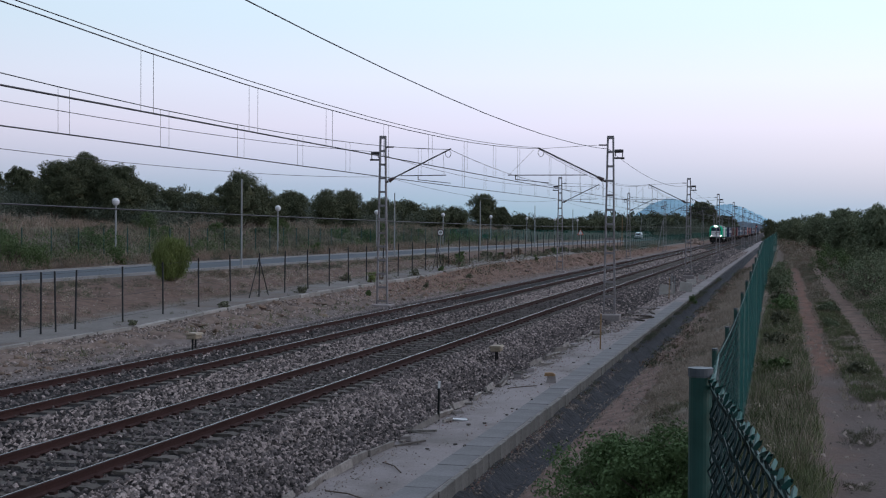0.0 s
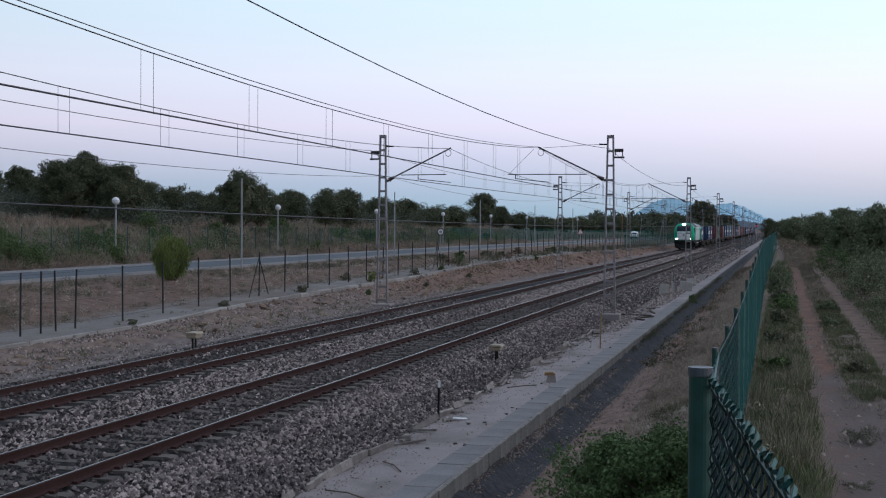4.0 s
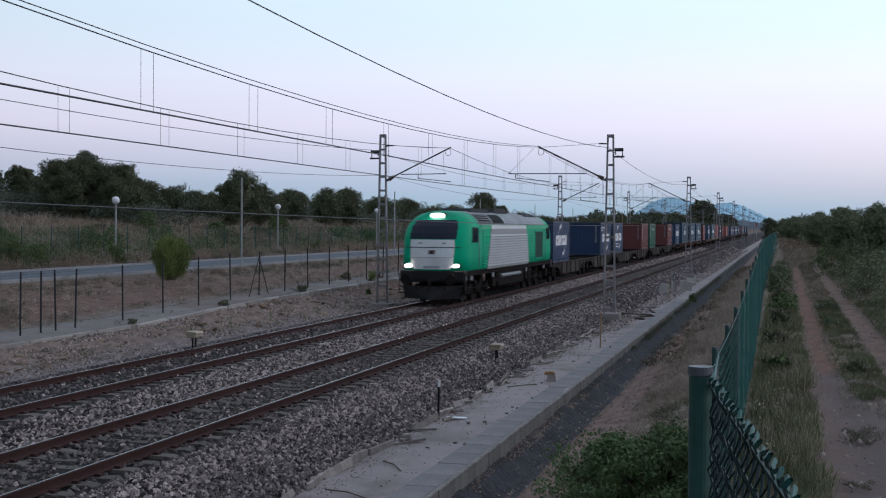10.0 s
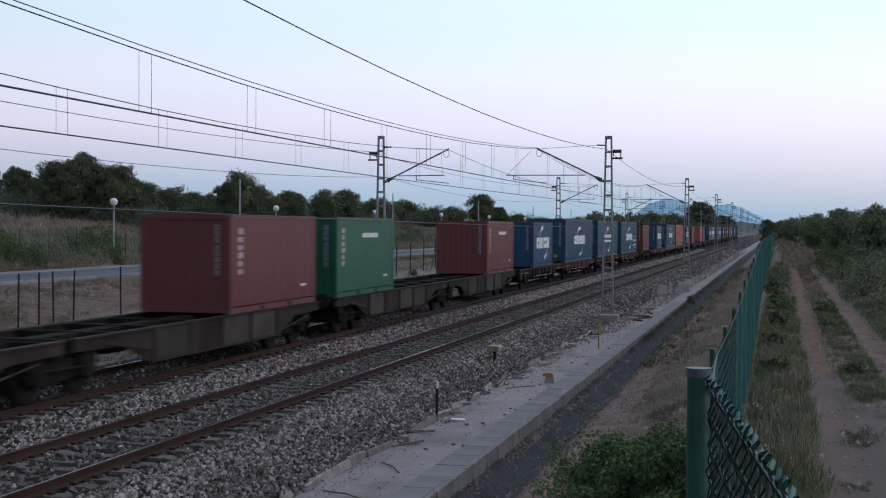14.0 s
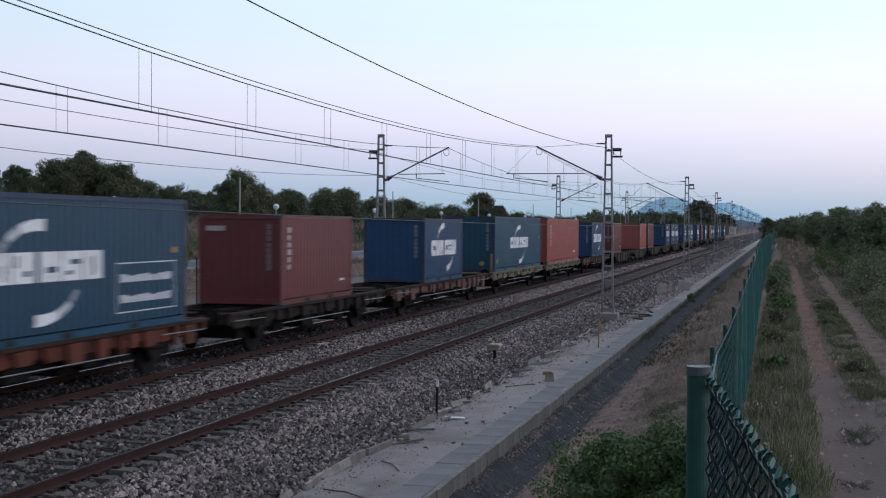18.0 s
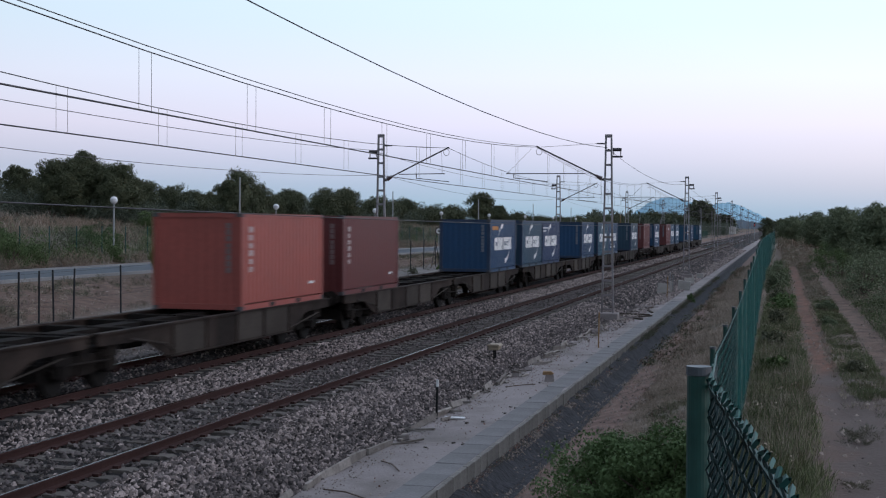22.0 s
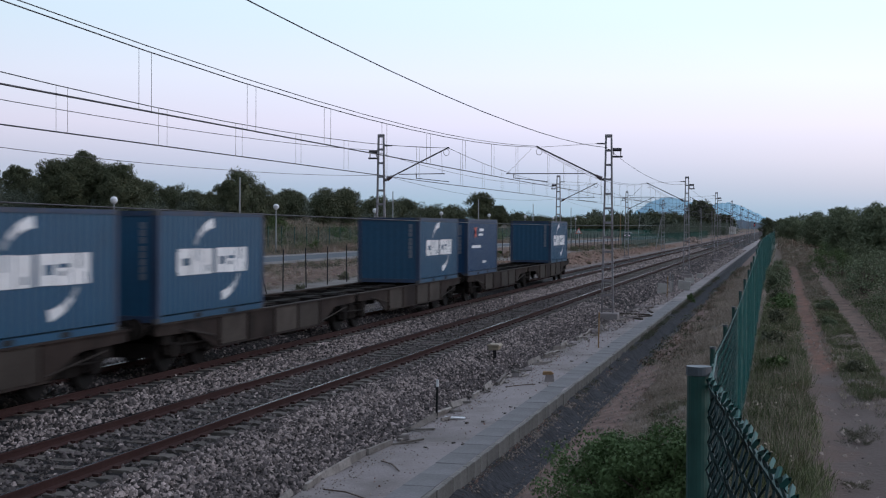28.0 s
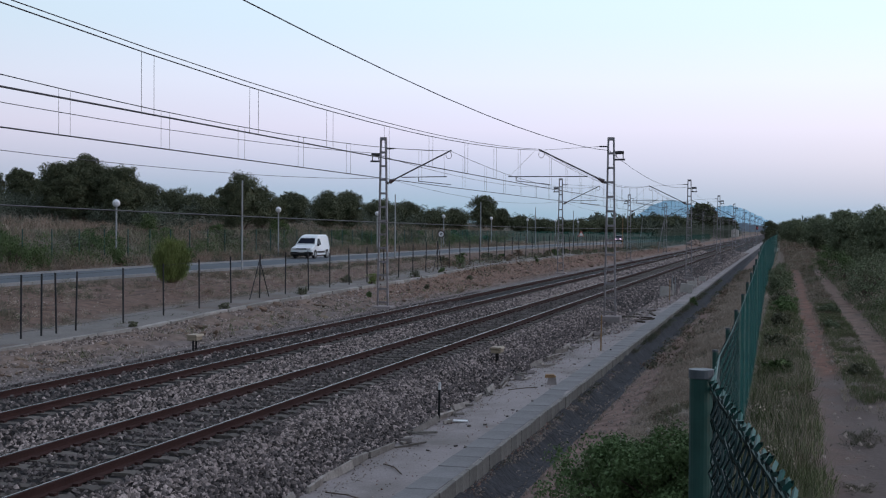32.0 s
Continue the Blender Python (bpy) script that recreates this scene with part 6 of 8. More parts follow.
FENCE_LINE = ((0.16, 0.60, 1.10, 3.10), (0.02, 1.65, 1.20, 3.10), (-0.145, 2.9, 1.12, 3.10), (-0.60, 13.2, 0.22, 2.2), (-0.60, 16.2, 0.22, 2.2), (-0.60, 19.1, 0.24, 2.25), (-0.60, 22.2, 0.25, 2.33),
              (-0.60, 25.0, 0.3, 2.42), (-0.60, 28.0, 0.35, 2.5), (-0.61, 31.0, 0.4, 2.58), (-0.62, 34.0, 0.45, 2.66), (-0.66, 40.0, 0.5, 2.75), (-0.75, 52.0, 0.55, 2.85), (-0.82, 64.0, 0.6, 2.9), (-0.86, 95.0, 0.6, 2.9), (-0.9, 200.0, 0.5, 2.9))


def build_green_fence():
    fence = thing("chain_link_fence", pose(0, 0, 0), "green plastic-coated chain-link fence with round capped posts", "fence")
    def post(x, y, z0, z1, r):
        bm = bmesh.new()
        tube(bm, [(x, y, z0 - 0.3), (x, y, z1 - 0.02)], r, 20)
        p = part("post", bm, GREENP, fence, smooth=False)
        bm = bmesh.new()
        tube(bm, [(x, y, z1 - 0.019), (x, y, z1 - 0.003), (x, y, z1)], r + 0.0022, 20)
        part("cap", bm, CAPG, p, "grey-green plastic cap")
    post(-0.172, 2.93, 1.1, 3.127, 0.0253)
    for x, y, z0, z1 in FENCE_LINE[3:]:
        post(x - 0.04, y, z0, z1 + 0.05, 0.028)
    for y in (46.0, 58.0, 70, 76, 82, 88, 101, 107, 113, 119, 125, 131):
        post(float(np.interp(y, [f[1] for f in FENCE_LINE], [f[0] for f in FENCE_LINE])) - 0.04, y, 0.5, 2.9, 0.028)
    # woven wire: zigzag strands for the first bays
    vs, fs = [], []

    def strand(pts, r):
        o = len(vs)
        for i, p in enumerate(pts):
            d = (pts[min(i + 1, len(pts) - 1)] - pts[max(i - 1, 0)]).normalized()
            a = d.cross(Vector((0.9, 0.3, 0.2))).normalized()
            b = d.cross(a)
            for k in range(3):
                an = math.pi * 2 / 3 * k
                vs.append(p + (a * math.cos(an) + b * math.sin(an)) * r)
        for i in range(len(pts) - 1):
            for k in range(3):
                fs.append((o + 3 * i + k, o + 3 * i + (k + 1) % 3, o + 3 * i + 3 + (k + 1) % 3, o + 3 * i + 3 + k))

    jit = random.Random(12)
    knuckles = []

    def weave(a, b, pitch, r, depth):
        ax, ay, _, az1 = a
        bx, by, _, bz1 = b
        run = math.hypot(bx - ax, by - ay)
        n = max(2, int(run / pitch))
        wy = Vector((bx - ax, by - ay, 0)) / run
        nrm = Vector((wy.y, -wy.x, 0))
        for k in range(n):
            pts = []
            z = 0.0
            i = 0
            while z < depth:
                u = (k + (1.04 if (i + k) % 2 else -0.04)) / n
                top = az1 + (bz1 - az1) * u
                u += jit.uniform(-0.14, 0.14) / n
                pts.append(Vector((ax + (bx - ax) * u, ay + (by - ay) * u, top - z + jit.uniform(-0.004, 0.004))) + nrm * ((0.005 if i % 2 else -0.005) + jit.uniform(-0.002, 0.002)))
                z += pitch
                i += 1
            u = (k + 0.5 + jit.uniform(-0.3, 0.3)) / n
            pts.insert(0, Vector((ax + (bx - ax) * u, ay + (by - ay) * u, az1 + (bz1 - az1) * u + pitch * jit.uniform(0.15, 0.45))))
            strand(pts, r)
            if by < 14:
                knuckles.append((pts[0], pts[1], r * 1.45))
    weave(FENCE_LINE[0], FENCE_LINE[1], 0.033, 0.0030, 0.7)
    weave(FENCE_LINE[1], FENCE_LINE[2], 0.033, 0.0030, 0.9)
    weave(FENCE_LINE[2], FENCE_LINE[3], 0.042, 0.0024, 1.9)
    for a, b in zip(FENCE_LINE[3:5], FENCE_LINE[4:6]):
        weave(a, b, 0.065, 0.0024, 1.95)
    tagged(raw("mesh", vs, fs, GREENW, fence), "woven green wire mesh", kind="stuff")
    # the wire ends repeated in the paler colour that stands for sky sheen
    vs, fs = [], []
    for p, q, r in knuckles:
        strand([p + (p - q) * 0.15, p.lerp(q, 0.5), q], r)
    tagged(raw("wire_selvage", vs, fs, GREENT, fence), "paler twisted wire ends along the top", kind="stuff")
    bm = bmesh.new()
    tube(bm, [(x, y, z1 - 0.012) for x, y, z0, z1 in FENCE_LINE], 0.0045, 6)
    part("tension_wire", bm, GREENT, fence, "pale green selvage wire")
    v2, f2 = [], []
    for x, y, z0, z1 in FENCE_LINE[3:]:
        v2 += [(x, y, z0), (x, y, z1)]
    for k in range(len(v2) // 2 - 1):
        f2.append((2 * k, 2 * k + 2, 2 * k + 3, 2 * k + 1))
    raw("net", v2, f2, NETG, fence)


build_green_fence()


# ---- lamps, signs and small things ----
def build_globe_lamp(y):
    z = float(ground_height(-39.0, y))
    lamp = thing("street_lamp", pose(-39.0, y, z), "slim grey street lamp with white globe beyond the road", "street lamp", "globe lamps")
    bm = bmesh.new()
    tube(bm, [(0, 0, -0.1), (0, 0, 4.6 - z)], 0.055, 8)
    part("pole", bm, LAMPPOLE, lamp)
    bm = bmesh.new()
    bmesh.ops.create_uvsphere(bm, u_segments=16, v_segments=10, radius=0.235, matrix=pose(0, 0, 4.82 - z))
    part("globe", bm, GLOBE, lamp, "white opal globe", True)
    bm = bmesh.new()
    disc(bm, (0, 0, 4.84 - z), 0.24, "z", 0.02, 16)
    part("band", bm, LAMPPOLE, lamp)


for k in range(8):
    build_globe_lamp(71.9 + 26.3 * k)


def build_tall_pole(y):
    pole = thing("road_pole", pose(-30.1, y, 0.9), "tall slim grey pole beside the road", "pole", "road poles")
    bm = bmesh.new()
    tube(bm, [(0, 0, 0), (0, 0, 5.2)], 0.062, 8, r_end=0.045)
    part("shaft", bm, LAMPPOLE, pole)
    bm = bmesh.new()
    box(bm, -0.14, 0.14, -0.14, 0.14, 0, 0.06)
    part("base_plate", bm, LAMPPOLE, pole)


for k in range(5):
    build_tall_pole(70.2 + 30.7 * k)


SIGNRIM = material("dark_sign_rim", (0.055, 0.018, 0.02), 0.6, vary=0.15, scale=4, bump=0)


def build_round_sign():
    z = 0.85
    sign = thing("road_sign", pose(-29.7, 114.0, z), "round white road sign with dark rim on a pole", "road sign")
    bm = bmesh.new()
    tube(bm, [(0, 0, 0), (0, 0, 2.3)], 0.03, 8)
    part("pole", bm, LAMPPOLE, sign)
    bm = bmesh.new()
    disc(bm, (0, 0, 2.05), 0.32, "y", 0.02, 24)
    plate = part("rim", bm, SIGNRIM, sign, "dark dull red rim")
    bm = bmesh.new()
    disc(bm, (0, -0.016, 2.05), 0.24, "y", 0.012, 24)
    part("face", bm, MARK, plate, "white face")
    bm = bmesh.new()
    box(bm, -0.10, -0.03, -0.03, -0.023, 1.97, 2.13)
    box(bm, 0.03, 0.10, -0.03, -0.023, 1.97, 2.13)
    part("figure_bars", bm, BLACKP, plate)


build_round_sign()


def build_track_box(x, y, ground, top, label):
    b = thing("trackside_box", pose(x, y, ground), label, "trackside box", "trackside boxes")
    h = top - ground
    bm = bmesh.new()
    box(bm, -0.15, 0.15, -0.2, 0.2, h - 0.15, h - 0.03, 0.02)
    part("case", bm, CREAM, b)
    bm = bmesh.new()
    prism(bm, [(-0.19, h - 0.03), (0.19, h - 0.03), (0.15, h + 0.02), (-0.15, h + 0.02)], "y", -0.24, 0.24)
    part("lid", bm, CREAM, b, "weathered cream lid")
    for e in (-0.1, 0.1):
        bm = bmesh.new()
        tube(bm, [(0, e, -0.15), (0, e, h - 0.14)], 0.028, 6)
        part("leg", bm, BLACKP, b)


CREAM = material("weathered_cream_paint", (0.32, 0.262, 0.195), 0.7, vary=0.25, scale=6, fine=30, bump=0.1, stain=(0.2, 0.15, 0.09), stain_amt=0.5)
RUSTY = material("rusty_ochre_post", (0.27, 0.16, 0.08), 0.8, vary=0.3, scale=5, fine=30, bump=0.2)
build_track_box(-7.9, 36.75, -0.41, 0.03, "small cream trackside box on a black leg in ballast")
build_track_box(-16.05, 34.1, -0.22, 0.38, "small cream trackside box on two legs by far rail")
stump = thing("concrete_stump", pose(-5.80, 33.7, -0.61, 0, 0, 12), "small concrete stump with a broken ochre cap on the walkway", "stump")
bm = bmesh.new()
prism(bm, [(-0.12, 0.0), (0.14, 0.0), (0.11, 0.2), (-0.08, 0.18)], "y", -0.1, 0.1)
part("base", bm, CONCRETE, stump, "grey concrete base")
bm = bmesh.new()
prism(bm, [(-0.17, 0.185), (0.08, 0.195), (0.12, 0.22), (0.05, 0.27), (-0.15, 0.265)], "y", -0.12, 0.11)
part("cap", bm, RUSTY, stump, "broken ochre cap")


def build_stake(x, y, z, h, mat, label, white=True):
    st = thing("marker_stake", pose(x, y, z, 0, 1.0, 0), label, "stake", "marker stakes")
    bm = bmesh.new()
    box(bm, -0.022, 0.022, -0.022, 0.022, -0.1, h * 0.82, 0.005)
    part("shaft", bm, mat, st)
    bm = bmesh.new()
    box(bm, -0.023, 0.023, -0.023, 0.023, h * 0.82, h, 0.005)
    part("tip", bm, MARK if white else mat, st)


build_stake(-6.93, 26.5, -0.62, 0.83, BLACKP, "black marker stake with white tip beside walkway")
build_stake(-5.85, 43.6, -0.6, 1.17, RUSTY, "rusty ochre post standing on the walkway", False)
build_stake(-6.2, 75.0, -0.6, 1.2, RUSTY, "rusty ochre post standing on the walkway", False)
build_stake(-6.6, 84.0, -0.6, 1.0, LAMPPOLE, "pale grey marker post beside walkway", False)
build_stake(-7.1, 88.0, -0.6, 1.0, LAMPPOLE, "pale grey marker post beside walkway", False)


def build_blocks():
    rng = random.Random(21)
    def slab(x, y, z, lx, ly, lz, rot, tilt, label, mat=CONCRETE, name="concrete_slab", lean=6):
        bm = bmesh.new()
        box(bm, -lx / 2, lx / 2, -ly / 2, ly / 2, 0, lz, min(lx, ly, lz) * 0.07)
        for v in bm.verts:
            v.co += Vector((rng.uniform(-1, 1), rng.uniform(-1, 1), rng.uniform(-1, 1))) * min(0.012, lx * 0.12)
        ob = part(name, bm, mat)
        ob.matrix_basis = pose(x, y, z, tilt, rng.uniform(-lean, lean), rot)
        tagged(ob, label, "debris", "slabs along the ballast edge")
    y = 17.5
    while y < 52:
        ln = rng.uniform(0.7, 1.7)
        gap = rng.choice((0.03, 0.03, 0.05, 0.4))
        kind = rng.random()
        if kind < 0.86:
            slab(-6.98 + rng.uniform(-0.05, 0.05), y + ln / 2, -0.62, 0.05, ln, rng.uniform(0.08, 0.16), rng.uniform(-7, 7), rng.uniform(-4, 4), "broken pale concrete edging board holding the ballast", EDGING, lean=28)
        else:
            slab(-6.9 + rng.uniform(-0.12, 0.12), y + 0.2, -0.62, 0.2, 0.26, 0.1, rng.uniform(-30, 30), rng.uniform(-10, 10), "loose broken concrete lump beside ballast")
        y += ln + gap
    for x, y, rot, lx, ly, lz in ((-6.9, 49.8, 20, 0.3, 1.0, 0.12), (-6.6, 57.5, -70, 0.25, 1.2, 0.1), (-6.9, 62.5, 5, 0.3, 1.4, 0.14), (-6.5, 66, -55, 0.2, 1.3, 0.08)):
        slab(x, y, -0.62, lx, ly, lz, rot, rng.uniform(-8, 8), "broken pale concrete slab lying beside the ballast")
    for x, y, lx, lz, rot in ((-6.95, 80.5, 0.62, 0.64, 8), (-6.5, 81.2, 0.1, 0.78, 14), (-6.25, 84.0, 0.1, 0.7, 6), (-5.95, 84.6, 0.78, 0.66, -6), (-6.2, 93.0, 0.5, 0.5, 10), (-6.0, 95.0, 0.12, 0.62, 0), (-6.1, 104, 0.5, 0.45, -8)):
        slab(x, y, -0.66, lx, 0.1, lz, rot, rng.uniform(-7, 7), "pale concrete panel standing upright beside the walkway", PANEL, "concrete_block")
    slab(-6.55, 26.6, -0.595, 0.42, 0.18, 0.02, 25, 3, "scrap of white sheet lying on the walkway", MARK, "white_scrap")
    for k in range(60):
        yy = 22 + 42 * rng.random()
        slab(-6.9 + rng.uniform(-0.2, 0.28), yy, -0.6, rng.uniform(0.03, 0.08), rng.uniform(0.2, 0.75), rng.uniform(0.025, 0.06), rng.choice((0, 0, 25, -40, 70)) + rng.uniform(-12, 12), rng.uniform(-9, 9), "broken pale concrete splinter lying at the ballast foot", EDGING, "concrete_splinter", 15)
    for k in range(18):
        yy = rng.uniform(17, 50)
        slab(rng.uniform(-6.8, -5.4), yy, -0.603, rng.uniform(0.02, 0.06), rng.uniform(0.03, 0.09), rng.uniform(0.015, 0.04), rng.uniform(0, 180), rng.uniform(-10, 10), "small loose stone lying on the walkway", STONE2, "loose_stone")
    for x, y, rot, ln in ((-6.2, 57.6, 35, 1.5), (-6.0, 58.6, -50, 1.2), (-6.5, 60.2, 75, 1.6), (-5.95, 62.5, 15, 1.3), (-6.3, 64.5, -25, 1.1)):
        slab(x, y, -0.6, 0.1, ln, 0.06, rot, rng.uniform(-4, 4), "dark weathered timber lying on the walkway", TIMBER, "old_timber")
    for y, rot in ((18.6, 60), (21.0, 35), (32.5, -40)):
        bm = bmesh.new()
        tube(bm, [(0, -0.5, 0.01), (0.05, 0, 0.03), (0, 0.45, 0.012)], 0.012, 5)
        ob = part("dry_stick", bm, BARK)
        ob.matrix_basis = pose(-6.3, y, -0.6, 0, 0, rot)
        tagged(ob, "thin dry stick lying on the walkway", "stick", "sticks on walkway")


EDGING = material("pale_broken_concrete", (0.25, 0.225, 0.205), 0.9, vary=0.35, scale=3, fine=25, bump=0.3, stain=(0.095, 0.078, 0.068), stain_amt=0.8, rand=0.4, spec=0.2)
PANEL = material("pale_precast_concrete", (0.46, 0.44, 0.42), 0.85, vary=0.2, scale=2, fine=20, bump=0.2, stain=(0.3, 0.27, 0.24), stain_amt=0.5, spec=0.2)
TIMBER = material("dark_weathered_timber", (0.085, 0.07, 0.06), 0.9, vary=0.35, scale=3, fine=30, bump=0.4, spec=0.15)
STONE2 = material("loose_dark_stone", (0.14, 0.12, 0.11), 0.9, vary=0.3, scale=8, fine=40, bump=0.3, rand=0.4)
build_blocks()


# rocks of the cutting bank, one by one
def build_rocks():
    rng = random.Random(31)
    shapes = []
    for k in range(8):
        bm = bmesh.new()
        bmesh.ops.create_icosphere(bm, subdivisions=1, radius=1.0)
        for v in bm.verts:
            v.co *= rng.uniform(0.5, 1.25)
            v.co.z *= 0.6
        shapes.append(mesh_of("rock", bm, ROCK))
    bank = thing("rocky_bank", pose(0, 0, 0), "ochre rocks showing in the cutting bank", "rock bank", kind="structure")
    for k in range(300):
        y = 26 + 150 * rng.random() ** 1.4
        u = rng.random()
        x = -20.35 + 2.6 * u
        s = rng.choice((0.05, 0.06, 0.08, 0.11, 0.16)) * (1.0 + y / 150)
        part("rock", shapes[k % 8], None, bank, at=pose(x, y, float(ground_height(x, y)) + 0.02, rng.uniform(-25, 25), rng.uniform(-10, 40), rng.uniform(0, 360)) @ Matrix.Diagonal((s, s * rng.uniform(0.8, 1.8), s, 1)))


ROCK = material("ochre_rock", (0.175, 0.13, 0.102), 0.95, vary=0.35, scale=1.5, fine=10, bump=0.6, stain=(0.20, 0.105, 0.065), stain_amt=0.6, rand=0.35, spec=0.2)
build_rocks()


# ---- vehicles on the road ----
def build_car(name, label, prof, glass, length, width, wheels, lamps_lit, wheel_r=0.31, paint=None):
    """A car from its side outline: body, glass house, wheels, lamps. The nose points to -y."""
    car = thing(name, pose(0, 0, 0), label, "car" if name != "white_van" else "van")
    bm = bmesh.new()
    n = len(prof)
    hw = width / 2
    rows = []
    for f in (-1.0, -0.9, 0.0, 0.9, 1.0):
        row = []
        for y, z in prof:
            inw = 0.0 if z < 0.95 else (z - 0.95) * 0.22
            sh = 0.06 if abs(f) > 0.95 else 0.0
            yy = length / 2 + (y - length / 2) * (1 - 0.03 * (abs(f) > 0.95))
            row.append(bm.verts.new((f * (hw - inw), yy, z - sh * (1 if z > 0.6 else -0.5))))
        rows.append(row)
    for a, b in zip(rows, rows[1:]):
        for i in range(n):
            bm.faces.new((a[i], a[(i + 1) % n], b[(i + 1) % n], b[i]))
    bm.faces.new(rows[0][::-1])
    bm.faces.new(rows[-1])
    bmesh.ops.recalc_face_normals(bm, faces=bm.faces)
    paint = paint or CARWHITE
    part("body", bm, paint, car, "white painted body" if paint is CARWHITE else "dark painted body")
    def inset(z):
        return 0.0 if z < 0.95 else (z - 0.95) * 0.22
    for g in glass["side"]:
        for s in (-1, 1):
            bm = bmesh.new()
            vs = [bm.verts.new((s * (hw - inset(z) + 0.006), y, z)) for y, z in g]
            bm.faces.new(vs[::s])
            part("side_window", bm, CARGLASS, car)
    for (y0, z0, y1, z1), nm in ((glass["front"], "windscreen"), (glass["rear"], "rear_window")):
        bm = bmesh.new()
        out = -0.012 if nm == "windscreen" else 0.012
        vs = [bm.verts.new((x, y + out, z + 0.012)) for x, y, z in ((-(hw - inset(z0) - 0.1), y0, z0), (hw - inset(z0) - 0.1, y0, z0), (hw - inset(z1) - 0.16, y1, z1), (-(hw - inset(z1) - 0.16), y1, z1))]
        bm.faces.new(vs)
        part(nm, bm, CARGLASS, car, "dark glass")
    for y in wheels:
        for s in (-1, 1):
            bm = bmesh.new()
            disc(bm, (s * (hw - 0.09), y, wheel_r), wheel_r, "x", 0.2, 20)
            wh = part("wheel", bm, TYRE, car)
            bm = bmesh.new()
            disc(bm, (s * (hw + 0.012), y, wheel_r), wheel_r * 0.62, "x", 0.02, 14)
            part("rim", bm, LAMPPOLE, wh)
            bm = bmesh.new()
            disc(bm, (s * (hw - 0.03), y, wheel_r + 0.02), wheel_r * 1.16, "x", 0.075, 18)
            part("wheel_arch", bm, BLACKP, car)
    for s in (-1, 1):
        bm = bmesh.new()
        box(bm, s * (hw - 0.3) - 0.19, s * (hw - 0.3) + 0.19, -0.03, 0.1, glass["lamp"] - 0.07, glass["lamp"] + 0.08, 0.03)
        part("headlamp", bm, CARLAMP if lamps_lit else GLOBE, car, "lit headlamp" if lamps_lit else "clear headlamp")
        bm = bmesh.new()
        box(bm, s * (hw - 0.12) - 0.08, s * (hw - 0.12) + 0.08, length - 0.08, length + 0.01, 0.75, 1.0, 0.02)
        part("tail_lamp", bm, MARKR, car)
        bm = bmesh.new()
        box(bm, s * (hw + 0.06) - 0.09, s * (hw + 0.06) + 0.09, glass["mirror"], glass["mirror"] + 0.12, 0.95, 1.1, 0.03)
        part("mirror", bm, BLACKP if name == "white_van" else paint, car)
    bm = bmesh.new()
    box(bm, -hw + 0.25, hw - 0.25, -0.035, 0.05, 0.28, 0.44, 0.02)
    part("lower_grille", bm, BLACKP, car)
    bm = bmesh.new()
    box(bm, -0.42, 0.42, -0.03, 0.05, glass["lamp"] - 0.04, glass["lamp"] + 0.04)
    part("grille", bm, BLACKP, car)
    bm = bmesh.new()
    box(bm, -0.26, 0.26, -0.045, -0.03, 0.46, 0.56)
    part("plate_bar", bm, MARK, car)
    if name == "white_van":
        bm = bmesh.new()
        box(bm, -hw - 0.012, hw + 0.012, -0.05, 0.35, 0.22, 0.52, 0.05)
        part("bumper", bm, BLACKP, car, "black plastic bumper")
        for s in (-1, 1):
            bm = bmesh.new()
            box(bm, s * hw - 0.01, s * hw + 0.014, 1.2, length - 1.2, 0.42, 0.56)
            part("side_strip", bm, BLACKP, car)
    return car


CARGLASS = material("dark_car_glass", (0.010, 0.014, 0.026), 0.12, spec=0.06, vary=0.1, bump=0)
CARWHITE = material("white_car_paint", (0.66, 0.70, 0.73), 0.3, vary=0.04, scale=1.5, fine=10, bump=0)
CARDARK = material("dark_car_paint", (0.035, 0.035, 0.04), 0.35, vary=0.05, scale=1.5, fine=10, bump=0)
TYRE = material("tyre_rubber", (0.02, 0.02, 0.022), 0.8, vary=0.2, scale=5, bump=0.05)
HATCH_SHAPE = ([(0.0, 0.25), (0.0, 0.62), (0.12, 0.74), (0.95, 0.92), (1.65, 1.38), (2.0, 1.45), (3.1, 1.44), (3.55, 1.30), (3.9, 0.98), (3.97, 0.6), (3.95, 0.25)],
                  {"side": [[(1.2, 0.96), (2.2, 0.96), (2.2, 1.36), (1.78, 1.34)], [(2.28, 0.96), (3.2, 0.98), (3.0, 1.34), (2.28, 1.36)]], "front": (0.98, 0.95, 1.6, 1.36), "rear": (3.86, 1.02, 3.58, 1.28), "lamp": 0.66, "mirror": 1.25},
               3.97, 1.68, (0.72, 3.2), True)
HATCH = build_car("white_car", "white hatchback with lit headlamps driving on the road", *HATCH_SHAPE)
VAN = build_car("white_van", "white panel van with black bumper driving on the road",
                [(0.0, 0.25), (0.0, 0.66), (0.1, 0.82), (0.85, 1.02), (1.55, 1.62), (1.95, 1.78), (2.5, 1.83), (3.9, 1.82), (4.1, 1.7), (4.14, 0.9), (4.12, 0.25)],
                {"side": [[(1.2, 1.04), (2.1, 1.04), (2.1, 1.52), (1.62, 1.52)]], "front": (0.98, 1.13, 1.46, 1.54), "rear": (4.135, 1.1, 4.1, 1.6), "lamp": 0.74, "mirror": 1.2},
                4.14, 1.72, (0.8, 3.45), False)
FARCAR = build_car("dark_car", "distant dark car with lit headlamps on the road", *HATCH_SHAPE, paint=CARDARK)


